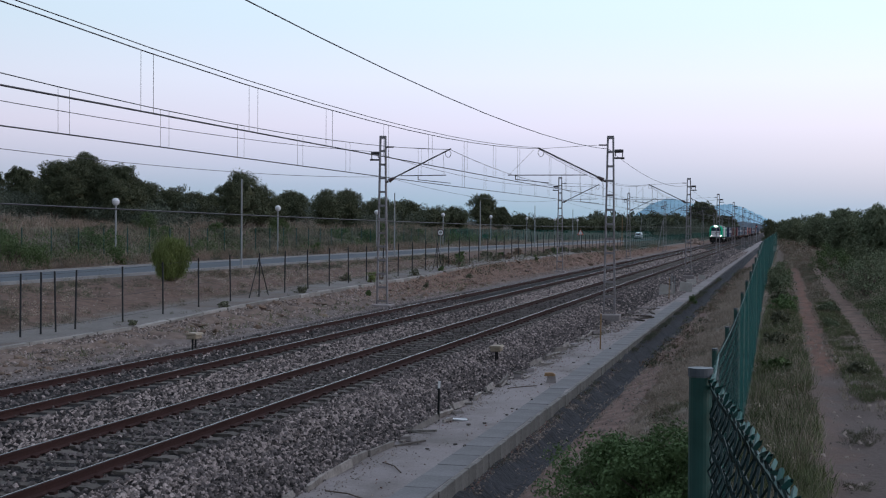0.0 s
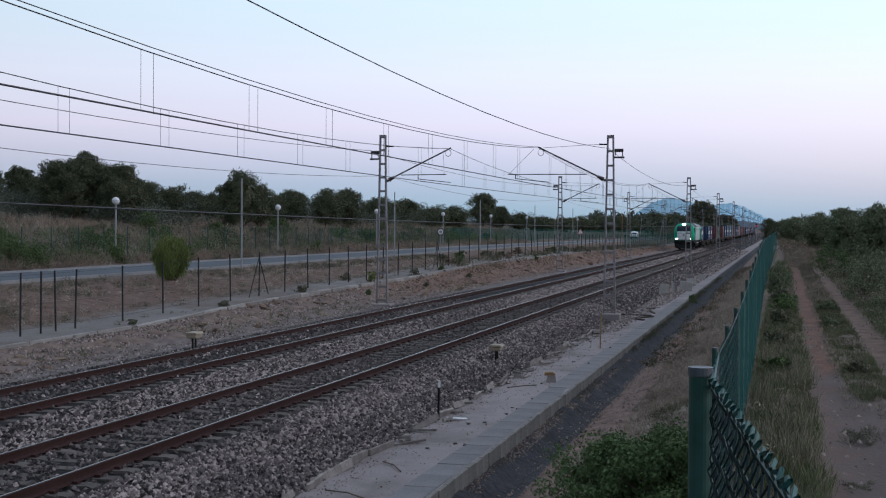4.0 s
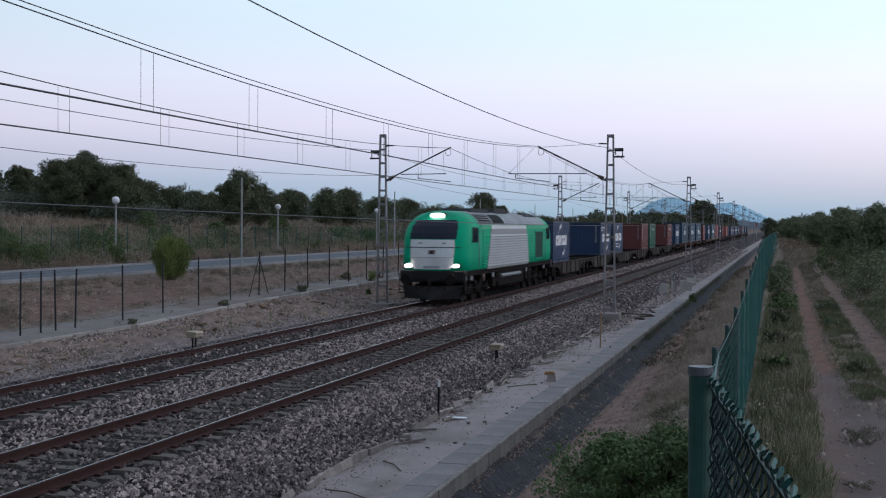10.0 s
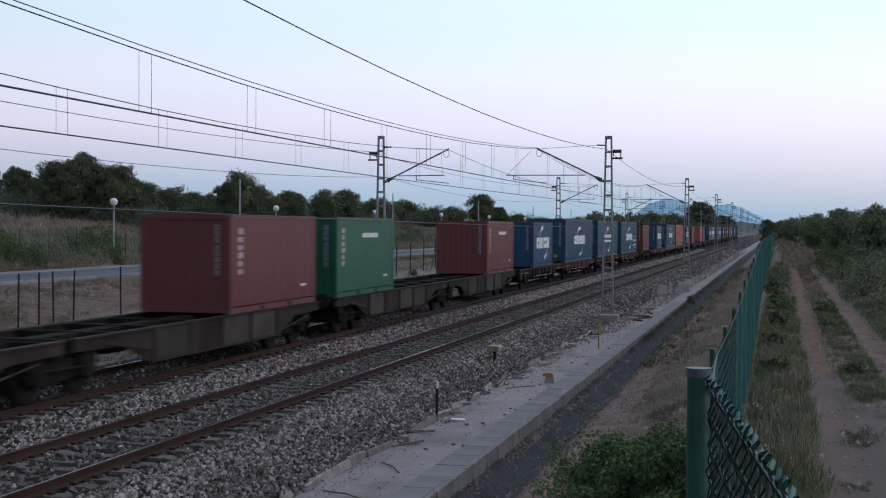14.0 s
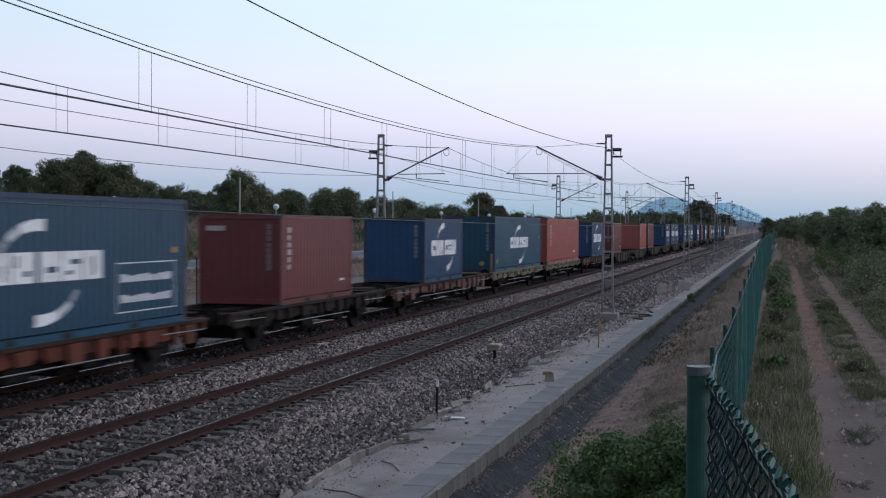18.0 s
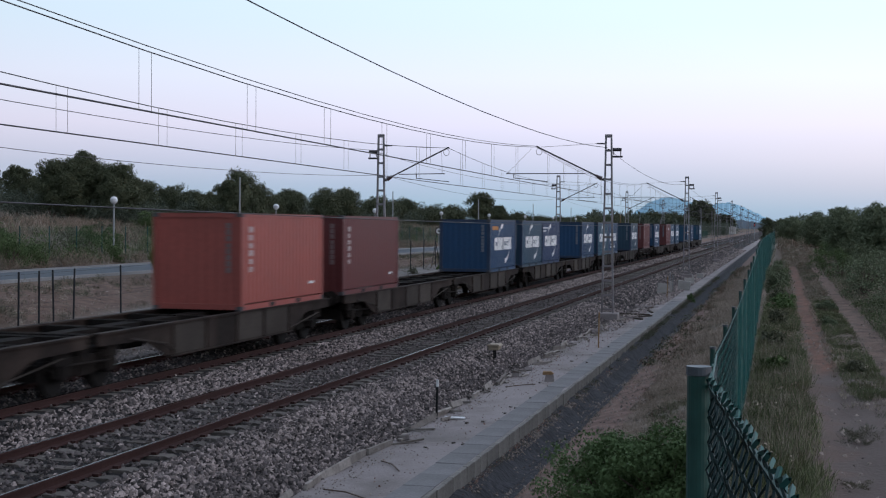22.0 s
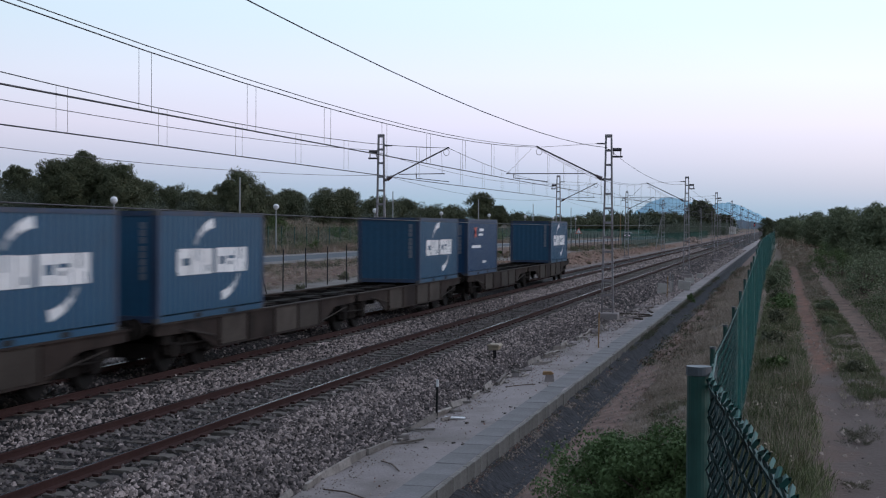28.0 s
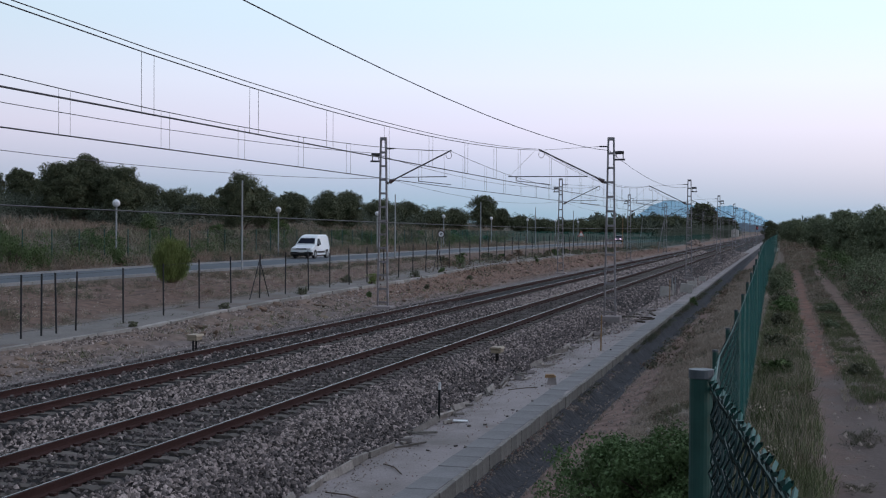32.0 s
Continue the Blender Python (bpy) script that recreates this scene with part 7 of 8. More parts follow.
# ---- plants ----
def leaf_cloud(rng, centres, radii, count, size, flat=0.8):
    """Small leaf faces gathered in clumps."""
    k = len(centres)
    count, size = int(count * 0.56), size * 1.3
    w = radii ** 2
    pick = rng.choice(k, count, p=w / w.sum())
    d = rng.normal(size=(count, 3))
    d /= np.linalg.norm(d, axis=1)[:, None]
    r = radii[pick] * (0.25 + 0.75 * rng.random(count) ** 0.45) * (1 + 0.05 * rng.normal(size=count))
    c = centres[pick] + d * r[:, None] * np.array([1, 1, flat])
    # leaves lie roughly along the surface of their clump
    out = d + 0.42 * rng.normal(size=(count, 3))
    a = np.cross(out, rng.normal(size=(count, 3)))
    a /= np.linalg.norm(a, axis=1)[:, None] + 1e-6
    b = np.cross(out, a)
    b /= np.linalg.norm(b, axis=1)[:, None] + 1e-6
    s = size * rng.uniform(0.6, 1.5, count)[:, None]
    a, b = a * s, b * s * 0.7
    return np.stack([c - a * 0.8, c + a * 0.8, c + b * 1.35], 1)


def needle_cloud(rng, centres, radii, count, size):
    """Slim needle bundles that stand out from rounded tufts."""
    count = int(count * 0.56)
    w = radii ** 2
    pick = rng.choice(len(centres), count, p=w / w.sum())
    d = rng.normal(size=(count, 3))
    d /= np.linalg.norm(d, axis=1)[:, None]
    c = centres[pick] + d * (radii[pick] * (0.35 + 0.65 * rng.random(count) ** 0.4))[:, None]
    way = d + 0.55 * rng.normal(size=(count, 3)) + np.array([0, 0, 0.45])
    way /= np.linalg.norm(way, axis=1)[:, None]
    side = np.cross(way, rng.normal(size=(count, 3)))
    side /= np.linalg.norm(side, axis=1)[:, None] + 1e-6
    s = size * rng.uniform(0.7, 1.4, count)[:, None]
    return np.stack([c - side * s * 0.5, c + side * s * 0.5, c + way * s * 2.4], 1)


def build_tree(x, y, height, width, seed, mat, label, count=3000, size=0.16, trunk=0.28, name="pine_tree", flat=0.75, z=None):
    rng = np.random.default_rng(seed)
    z = float(ground_height(x, y)) - 0.1 if z is None else z
    tree = thing(name, pose(x, y, z), label, "tree", "trees")
    bm = bmesh.new()
    lean = rng.uniform(-0.06, 0.06, 2) * height
    fork = height * trunk
    tube(bm, [(0, 0, -0.3), (lean[0] * 0.3, lean[1] * 0.3, fork * 0.6), (lean[0], lean[1], height * 0.8)], height * 0.028, 8, r_end=height * 0.008)
    # a domed crown of a few large lobes, each covered with rounded tufts
    n = 22
    up = 0.5 * (height - fork) + fork
    half = np.array([width * 0.5, width * 0.5, (height - fork) * 0.5])
    turn = np.arange(n) * 2.39996 + rng.uniform(0, 6.28)
    lift = np.concatenate([np.linspace(-0.9, 0.6, n - 6), (0.64, 0.68, 0.72, 0.76, 0.80, 0.82)])
    flat_r = np.concatenate([np.sqrt(1 - np.abs(lift[:-6]) ** 3.5), (0.78, 0.72, 0.62, 0.52, 0.36, 0.12)])
    d = np.stack([np.cos(turn) * flat_r, np.sin(turn) * flat_r, lift], -1) + rng.normal(size=(n, 3)) * 0.10
    rs = width * rng.uniform(0.13, 0.22, n)
    room = 1 - rs[:, None] / np.maximum(half, rs.max() * 1.05)
    cs = np.array([lean[0] * 0.6, lean[1] * 0.6, up]) + d * half * room * rng.uniform(0.84, 1.0, n)[:, None]
    axis = np.array([(lean[0] * 0.6, lean[1] * 0.6, fork + (height - fork) * f) for f in (0.25, 0.45, 0.64, 0.80)])
    cs, rs = np.concatenate([cs, axis]), np.concatenate([rs, width * np.array([0.24, 0.24, 0.21, 0.16])])
    n = len(cs)
    for c in cs[:14]:
        tube(bm, [(lean[0] * 0.4, lean[1] * 0.4, max(c[2] - width * 0.3, fork * 0.7)), tuple(c)], height * 0.010, 5, r_end=height * 0.003)
    part("trunk", bm, BARK, tree)
    m = 26
    e = rng.normal(size=(n * m, 3))
    e[:, 2] += 0.3
    e /= np.linalg.norm(e, axis=1)[:, None]
    sub = cs.repeat(m, 0) + e * rs.repeat(m)[:, None] * np.array([1, 1, flat]) * rng.uniform(0.6, 0.98, n * m)[:, None]
    tuft = rs.repeat(m) * rng.uniform(0.13, 0.32, n * m)
    core = leaf_cloud(rng, cs, rs * 0.8, 5200, 0.02 * width, flat)
    inner = leaf_cloud(rng, np.array([[lean[0] * 0.6, lean[1] * 0.6, up]]), np.array([1.0]), 3200, 0.036 * width, 1.0)
    mid = np.array([lean[0] * 0.6, lean[1] * 0.6, up])
    inner = mid + (inner - mid) * half * 0.5
    quads("crown", np.concatenate([inner, core, needle_cloud(rng, sub, tuft, count, size)]), mat, tree)
    return tree


def build_shrub(x, y, height, width, seed, mat, label, count=1500, size=0.08, name="shrub", z=None, n=14):
    rng = np.random.default_rng(seed)
    z = float(ground_height(x, y)) if z is None else z
    sh = thing(name, pose(x, y, z), label, "shrub", "shrubs")
    an = rng.uniform(0, 6.28, n)
    f = (np.arange(n) + 0.5) / n
    rr = width * 0.5 * rng.random(n) ** 0.5 * (0.8 - 0.45 * f ** 2)
    cs = np.stack([np.cos(an) * rr, np.sin(an) * rr, height * (0.12 + 0.66 * f)], -1)
    rs = np.minimum(width, height) * rng.uniform(0.20, 0.30, n)
    bm = bmesh.new()
    for c in cs:
        tube(bm, [(0, 0, -0.1), tuple(c * np.array([0.5, 0.5, 0.6])), tuple(c)], 0.02 * height, 5, r_end=0.006 * height)
    part("branching_stem", bm, BARK, sh)
    sub = cs.repeat(4, 0) + rng.normal(size=(n * 4, 3)) * rs.repeat(4)[:, None] * 0.6
    sub[:, 2] = np.clip(sub[:, 2], height * 0.08, height * 0.9)
    quads("foliage", leaf_cloud(rng, sub, rs.repeat(4) * rng.uniform(0.45, 0.8, n * 4), count, size), mat, sh)
    return sh


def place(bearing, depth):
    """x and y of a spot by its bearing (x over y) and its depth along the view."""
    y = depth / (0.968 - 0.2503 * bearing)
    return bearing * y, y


# pines behind the road: bearing, depth, height over the ground there, width
NEAR_PINES = ((-0.5995, 105, 4.9, 3.8), (-0.583, 105, 5.35, 4.6), (-0.5683, 106, 6.05, 3.0), (-0.559, 107, 5.45, 5.4), (-0.543, 105, 5.3, 4.6), (-0.5325, 107, 4.6, 3.6), (-0.634, 112, 4.4, 3.0), (-0.662, 115, 3.9, 3.0), (-0.617, 118, 3.4, 2.8), (-0.514, 125, 4.0, 3.6), (-0.492, 128, 3.5, 3.8), (-0.472, 132, 3.2, 3.6), (-0.455, 140, 3.0, 3.4), (-0.427, 118, 5.75, 5.0), (-0.412, 119, 4.6, 3.4), (-0.439, 120, 4.8, 3.2), (-0.398, 130, 3.7, 3.0))
FAR_PINES = ((-0.385, 150, 4.1, 4.4), (-0.357, 145, 4.6, 4.4), (-0.338, 150, 4.8, 4.4), (-0.31, 190, 4.0, 7.0), (-0.29, 200, 3.9, 6.0), (-0.268, 165, 3.8, 5.2), (-0.25, 200, 3.6, 6.0), (-0.227, 170, 6.6, 4.6), (-0.214, 175, 5.0, 3.4), (-0.197, 190, 4.2, 4.4), (-0.18, 230, 3.6, 7.0), (-0.165, 250, 3.6, 8.0), (-0.15, 260, 4.0, 8.0), (-0.135, 260, 4.2, 8.0), (-0.12, 280, 4.4, 8.0), (-0.108, 300, 4.8, 9.0), (-0.095, 300, 6.0, 10.0), (-0.08, 330, 6.0, 11.0), (-0.0585, 330, 9.5, 8.5), (-0.045, 380, 6.5, 10.0))
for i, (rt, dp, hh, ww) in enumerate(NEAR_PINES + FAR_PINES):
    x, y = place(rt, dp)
    hh *= 1.09 if dp < 145 else 1.12
    if x > -49:                  # all of them stand beyond the road's fence
        k = 49 / -x
        g = float(ground_height(x, y))
        x, y, dp, ww = x * k, y * k, dp * k, ww * k
        hh = (hh + g - 3.43) * k + 3.43 - float(ground_height(x, y))
    build_tree(x, y, hh, ww, 100 + i, LEAF_PINE, "dark green pine with dense uneven crown beyond the road", 46000 if dp < 123 else 16000, 0.045 if dp < 123 else 0.075 * dp / 170, 0.0)


def build_wood(name, spots, mat, label, seed, count, size):
    """A far belt of trees that nobody could count."""
    rng = np.random.default_rng(seed)
    cs, rs = [], []
    for x, y, h in spots:
        z = float(ground_height(x, y))
        for f in (0.35, 0.55, 0.78):
            cs.append((x + rng.normal() * h * 0.22, y + rng.normal() * h * 0.22, z + h * f))
            rs.append(h * rng.uniform(0.2, 0.34) * (1.2 - 0.4 * f))
    ob = quads(name, needle_cloud(rng, np.array(cs), np.array(rs), count, size), mat)
    tagged(ob, label, "woodland", kind="stuff")


rw = random.Random(77)


def far_spots(n):
    out = []
    while len(out) < n:
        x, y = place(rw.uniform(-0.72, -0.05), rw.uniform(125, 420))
        if x < -52 - 0.03 * y:
            out.append((x, y, rw.uniform(2.0, 3.7) * (1.2 if y > 220 else 1.0)))
    return out


build_wood("slope_scrub", [(-37.9 - rw.uniform(0, 2.5), y, rw.uniform(0.9, 1.8)) for y in [57.5 + 0.6 * k for k in range(18)] + [rw.uniform(60, 190) for k in range(60)]], LEAF_BUSH, "green scrub at the foot of the slope", 9, 26000, 0.045)
build_wood("far_woodland", far_spots(300), LEAF_DARK, "far belt of dark green pines beyond the road", 5, 190000, 0.10)
build_wood("far_thicket", [(rw.uniform(-29, -23.2), y, rw.uniform(2.0, 3.4) * (1 + (y - 300) / 300)) for y in [300 + 1.5 * k for k in range(120)]] + [(rw.uniform(-24, -20.5), 470 + 2.0 * k, rw.uniform(3.5, 5.5)) for k in range(80)], LEAF_DARK, "dense green thicket between road and railway", 19, 150000, 0.09)
under = []
while len(under) < 420:
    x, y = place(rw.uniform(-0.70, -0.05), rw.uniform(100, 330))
    if x < -50:
        under.append((x, y, rw.uniform(1.2, 2.3)))
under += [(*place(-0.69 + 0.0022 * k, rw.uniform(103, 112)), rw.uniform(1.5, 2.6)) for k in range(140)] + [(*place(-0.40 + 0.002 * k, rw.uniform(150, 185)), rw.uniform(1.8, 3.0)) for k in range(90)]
build_wood("undergrowth", [s for s in under if s[0] < -47], LEAF_DARK, "dark undergrowth at the foot of the pines", 8, 190000, 0.07)
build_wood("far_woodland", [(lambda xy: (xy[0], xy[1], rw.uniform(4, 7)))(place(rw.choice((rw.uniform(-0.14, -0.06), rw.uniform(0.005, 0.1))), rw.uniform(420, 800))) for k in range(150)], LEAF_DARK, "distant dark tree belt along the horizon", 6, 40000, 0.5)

# trees and shrubs on the right of the dirt track: x, y, height, width
for i, (x, y, hh, ww) in enumerate(((9.5, 118, 5.1, 5.4), (6.0, 150, 5.4, 5.0), (13.0, 135, 5.8, 6.4), (4.6, 190, 4.5, 5.0), (8.5, 200, 6.0, 5.5), (14.0, 210, 6.0, 7.0), (2.2, 260, 5.2, 6.0), (7.0, 270, 6.4, 8.0), (6.2, 92, 4.4, 4.2), (8.2, 84, 4.6, 4.0), (5.0, 108, 4.0, 4.0), (11.0, 165, 6.2, 6.0), (17, 230, 6.5, 8), (0.5, 330, 5.4, 7))):
    build_tree(x, y, hh * 1.1, ww, 200 + i, LEAF_WOOD, "dark green pine beside the dirt track", 19000, 0.08, 0.0)
for i, (x, y, hh, ww, mat) in enumerate(((4.6, 52, 2.5, 2.6, LEAF_WOOD), (3.5, 60, 2.0, 1.9, LEAF_WOOD), (5.4, 57, 2.5, 2.6, LEAF_WOOD), (4.4, 44, 1.6, 2.2, LEAF_BUSH), (4.0, 38, 1.3, 1.9, LEAF_BUSH), (3.9, 65, 2.1, 2.6, LEAF_WOOD), (4.8, 72, 2.6, 3.2, LEAF_WOOD), (3.6, 33, 0.9, 1.5, LEAF_BUSH), (3.5, 82, 2.0, 2.6, LEAF_BUSH), (3.2, 100, 1.8, 3.0, LEAF_BUSH),
                                        (0.0, 43, 0.6, 0.8, SCRUB), (-0.2, 36, 0.45, 0.7, SCRUB), (0.05, 51, 0.75, 0.9, LEAF_LENTISK), (-0.2, 66, 1.1, 1.1, LEAF_WOOD), (0.0, 58, 0.6, 0.8, SCRUB), (-0.25, 78, 1.3, 1.4, LEAF_WOOD), (-0.05, 30, 0.35, 0.7, LEAF_BUSH), (1.5, 44, 0.3, 0.7, LEAF_WOOD), (1.7, 52, 0.4, 0.9, LEAF_WOOD), (1.6, 30, 0.25, 0.6, SCRUB))):
    build_shrub(x, y, hh, ww, 300 + i, mat, "green shrub growing beside the dirt track", 5000, 0.035)
build_shrub(-2.1, 16.9, 1.16, 1.6, 401, LEAF_LENTISK, "dense dark green bush beside the ditch", 34000, 0.021, "bush", n=34)
build_shrub(-1.4, 16.3, 1.1, 1.6, 402, LEAF_LENTISK, "dense dark green bush beside the ditch", 28000, 0.021, "bush", n=30)
for i in range(24):
    rr = random.Random(700 + i)
    y = 88 + 5.2 * i
    build_shrub(-21.8 - rr.uniform(0, 3), y, rr.uniform(0.3, 0.75), rr.uniform(0.8, 1.7), 700 + i, (RUSSET, SCRUB, LEAF_BUSH)[i % 3], "low dry shrub on the verge between road and railway", 2200, 0.04)
for i in range(26):
    rr = random.Random(800 + i)
    y = 62 + 5.6 * i + rr.uniform(-3, 3)
    build_shrub(rr.uniform(4.2, 5.0 + y * 0.055), y, rr.uniform(0.6, 1.5) * (1 + y / 250), rr.uniform(1.0, 2.2) * (1 + y / 250), 800 + i, (LEAF_WOOD, LEAF_BUSH, LEAF_WOOD, SCRUB)[i % 4], "green shrub growing beside the dirt track", 4000, 0.045)
build_shrub(-4.95, 75.5, 0.55, 0.6, 411, LEAF_BUSH, "small green shrub growing beside the kerb", 2400, 0.025, z=-0.85)
build_tree(-2.2, 215, 6.2, 3.5, 405, LEAF_PINE, "dark round tree at the end of the fence", 9000, 0.075, 0.0, "round_tree")
for i, (x, y, hh, ww, mat) in enumerate(((-20.9, 65.8, 0.62, 0.55, LEAF_YELLOW), (-19.5, 61.0, 0.28, 0.3, LEAF_BUSH), (-21.0, 74.5, 0.45, 0.7, SCRUB), (-20.9, 85.1, 0.85, 0.9, LEAF_BUSH), (-20.6, 79.2, 0.36, 0.5, LEAF_BUSH), (-21.1, 96.6, 0.85, 1.5, SCRUB),
                                        (-19.4, 81.5, 0.36, 0.5, SCRUB), (-21.0, 102.4, 0.62, 1.0, RUSSET), (-20.9, 55.5, 0.4, 0.6, SCRUB), (-21.6, 69.1, 0.36, 1.0, RUSSET), (-22.4, 66.0, 0.5, 0.9, SCRUB), (-19.2, 70.6, 0.3, 0.45, SCRUB), (-20.6, 46.5, 0.3, 0.5, SCRUB), (-20.8, 39.5, 0.22, 0.45, SCRUB))):
    build_shrub(x, y, hh, ww, 520 + i, mat, "small shrub growing on the cutting's edge", 2200, 0.022)
for i, (x, y, hh, ww) in enumerate(((-38.2, 59.5, 1.9, 2.7), (-38.4, 61.9, 1.2, 1.7), (-38.2, 70.4, 1.05, 1.0), (-38.3, 80.1, 0.95, 0.95), (-41.5, 129.5, 1.9, 1.6), (-38.4, 105.7, 0.95, 1.1), (-43.0, 76.0, 1.5, 2.2), (-44.0, 88.0, 1.3, 2.6), (-46.5, 70.0, 1.4, 2.0))):
    build_shrub(x, y, hh, ww, 640 + i, LEAF_BUSH, "dense green shrub beside the road's far edge", 9000, 0.03, n=24)
for i in range(9):
    rr = random.Random(500 + i)
    y = 108 + 7.0 * i + rr.uniform(-3, 3)
    build_shrub(-20.6 + rr.uniform(-1.2, 0.4), y, rr.uniform(0.08, 0.4) * (1 + y / 150), rr.uniform(0.3, 0.7) * (1 + y / 150), 500 + i, SCRUB if i % 3 else LEAF_BUSH, "small green shrub on the cutting's edge", 1400, 0.035)
for i in range(26):
    rr = random.Random(600 + i)
    y = 48 + 6 * i
    build_shrub(-41.5 - rr.uniform(0, 7), y, rr.uniform(0.8, 1.9), rr.uniform(1.5, 3.2), 600 + i, LEAF_BUSH if i % 2 else SCRUB, "green shrub on the grassy slope", 5000, 0.04)


def scatter(rng, x0, x1, y0, y1, k, s, low=-0.12):
    """Spots gathered in uneven patches."""
    x, y = rng.uniform(x0, x1, k * 3), rng.uniform(y0, y1, k * 3)
    n = np.array([noise.noise((a * s, b * s, 1.3)) for a, b in zip(x, y)])
    keep = np.nonzero(n + rng.normal(size=k * 3) * 0.12 > low)[0][:k]
    return x[keep], y[keep]


def build_clumps(name, spans, mat, label, seed):
    """Low rounded plants: x, x, y, y, how many, radius, leaves each, leaf size."""
    rng = np.random.default_rng(seed)
    out = []
    for x0, x1, y0, y1, k, r, leaves, size in spans:
        x, y = scatter(rng, x0, x1, y0, y1, k, 0.7 if x0 > -10 else 0.2, 0.0)
        rr = r * rng.uniform(0.5, 1.5, len(x))
        c = np.stack([x, y, ground_height(x, y) + rr * 0.45], -1)
        out.append(leaf_cloud(rng, c, rr, leaves * len(x), size, 0.75))
    tagged(quads(name, np.concatenate(out), mat), label, "low plants", kind="stuff")


build_clumps("dry_herbs", ((-0.5, 0.4, 18, 60, 60, 0.16, 90, 0.016), (1.2, 2.0, 26, 60, 30, 0.12, 90, 0.014), (3.0, 8.0, 55, 110, 150, 0.25, 70, 0.025), (0.2, 8.0, 110, 190, 150, 0.3, 70, 0.03), (-56, -42, 45, 200, 200, 0.5, 110, 0.034), (-29, -23.5, 34, 100, 260, 0.16, 120, 0.014)),
             HERB, "dry beige herb cushions on banks and slopes", 51)
build_clumps("grey_scrub", ((-2.9, -0.75, 17, 50, 60, 0.16, 110, 0.015), (-4.4, -3.0, 40, 140, 220, 0.19, 60, 0.032), (2.9, 6.0, 24, 60, 420, 0.25, 130, 0.018), (2.9, 9.0, 60, 160, 200, 0.45, 90, 0.035), (1.3, 2.1, 60, 120, 120, 0.22, 80, 0.025), (0.2, 3.0, 110, 200, 140, 0.3, 80, 0.03), (-0.6, 9.0, 185, 330, 260, 0.8, 50, 0.07), 
                            (-42, -37.2, 40, 160, 260, 0.45, 150, 0.028), (-56, -42, 45, 200, 260, 0.6, 120, 0.036), (-29, -23.5, 34, 100, 160, 0.2, 120, 0.015), (-22.5, -19.3, 85, 230, 240, 0.42, 80, 0.035)),
             SCRUB, "grey-green scrub on verges and slopes", 52)
build_clumps("green_herbs", ((2.9, 5.5, 26, 60, 220, 0.26, 120, 0.02), (-0.45, 0.4, 60, 120, 120, 0.35, 80, 0.03)),
             LEAF_BUSH, "fresh green herbs along the dirt track", 54)
build_clumps("russet_growth", ((-41, -37.2, 40, 140, 200, 0.45, 220, 0.028), (-54, -42, 45, 180, 260, 0.5, 180, 0.035), (-29, -23.5, 34, 100, 160, 0.2, 120, 0.015), (-22.8, -19.8, 80, 230, 200, 0.38, 80, 0.035), (3.0, 8.0, 55, 110, 600, 0.25, 80, 0.025), (1.35, 2.1, 58, 110, 120, 0.16, 70, 0.02), (0.2, 8.0, 105, 190, 650, 0.3, 70, 0.03), (-0.6, 9.0, 185, 330, 420, 0.7, 50, 0.06), (-3.3, -2.2, 14, 60, 160, 0.08, 60, 0.014), (-4.3, -3.0, 40, 140, 300, 0.17, 50, 0.03), (-0.5, 0.3, 25, 60, 90, 0.15, 90, 0.016)),
             RUSSET, "russet dry growth on banks and slopes", 53)


def build_grass(name, spans, mat, label, seed):
    """Tufts of blades."""
    rng = np.random.default_rng(seed)
    out = []
    for x0, x1, y0, y1, k, h, w in spans:
        tx, ty = scatter(rng, x0, x1, y0, y1, k, 0.9 if x0 > -10 else 0.25)
        k = len(tx)
        n = 9
        x = tx.repeat(n) + rng.normal(size=k * n) * h * 0.28
        y = ty.repeat(n) + rng.normal(size=k * n) * h * 0.28
        z = ground_height(x, y) - 0.02
        hh = h * rng.uniform(0.4, 1.3, k * n) * rng.uniform(0.6, 1.2, k).repeat(n)
        dx, dy = rng.normal(size=k * n) * hh * 0.35, rng.normal(size=k * n) * hh * 0.35
        a = rng.uniform(0, 6.28, k * n)
        sx, sy = np.cos(a) * w, np.sin(a) * w
        p0 = np.stack([x - sx, y - sy, z], -1)
        p1 = np.stack([x + sx, y + sy, z], -1)
        p2 = np.stack([x + dx + sx * 0.3, y + dy + sy * 0.3, z + hh], -1)
        out.append(np.stack([p0, p1, p2], 1))
    tagged(quads(name, np.concatenate(out), mat), label, "grass", kind="stuff")


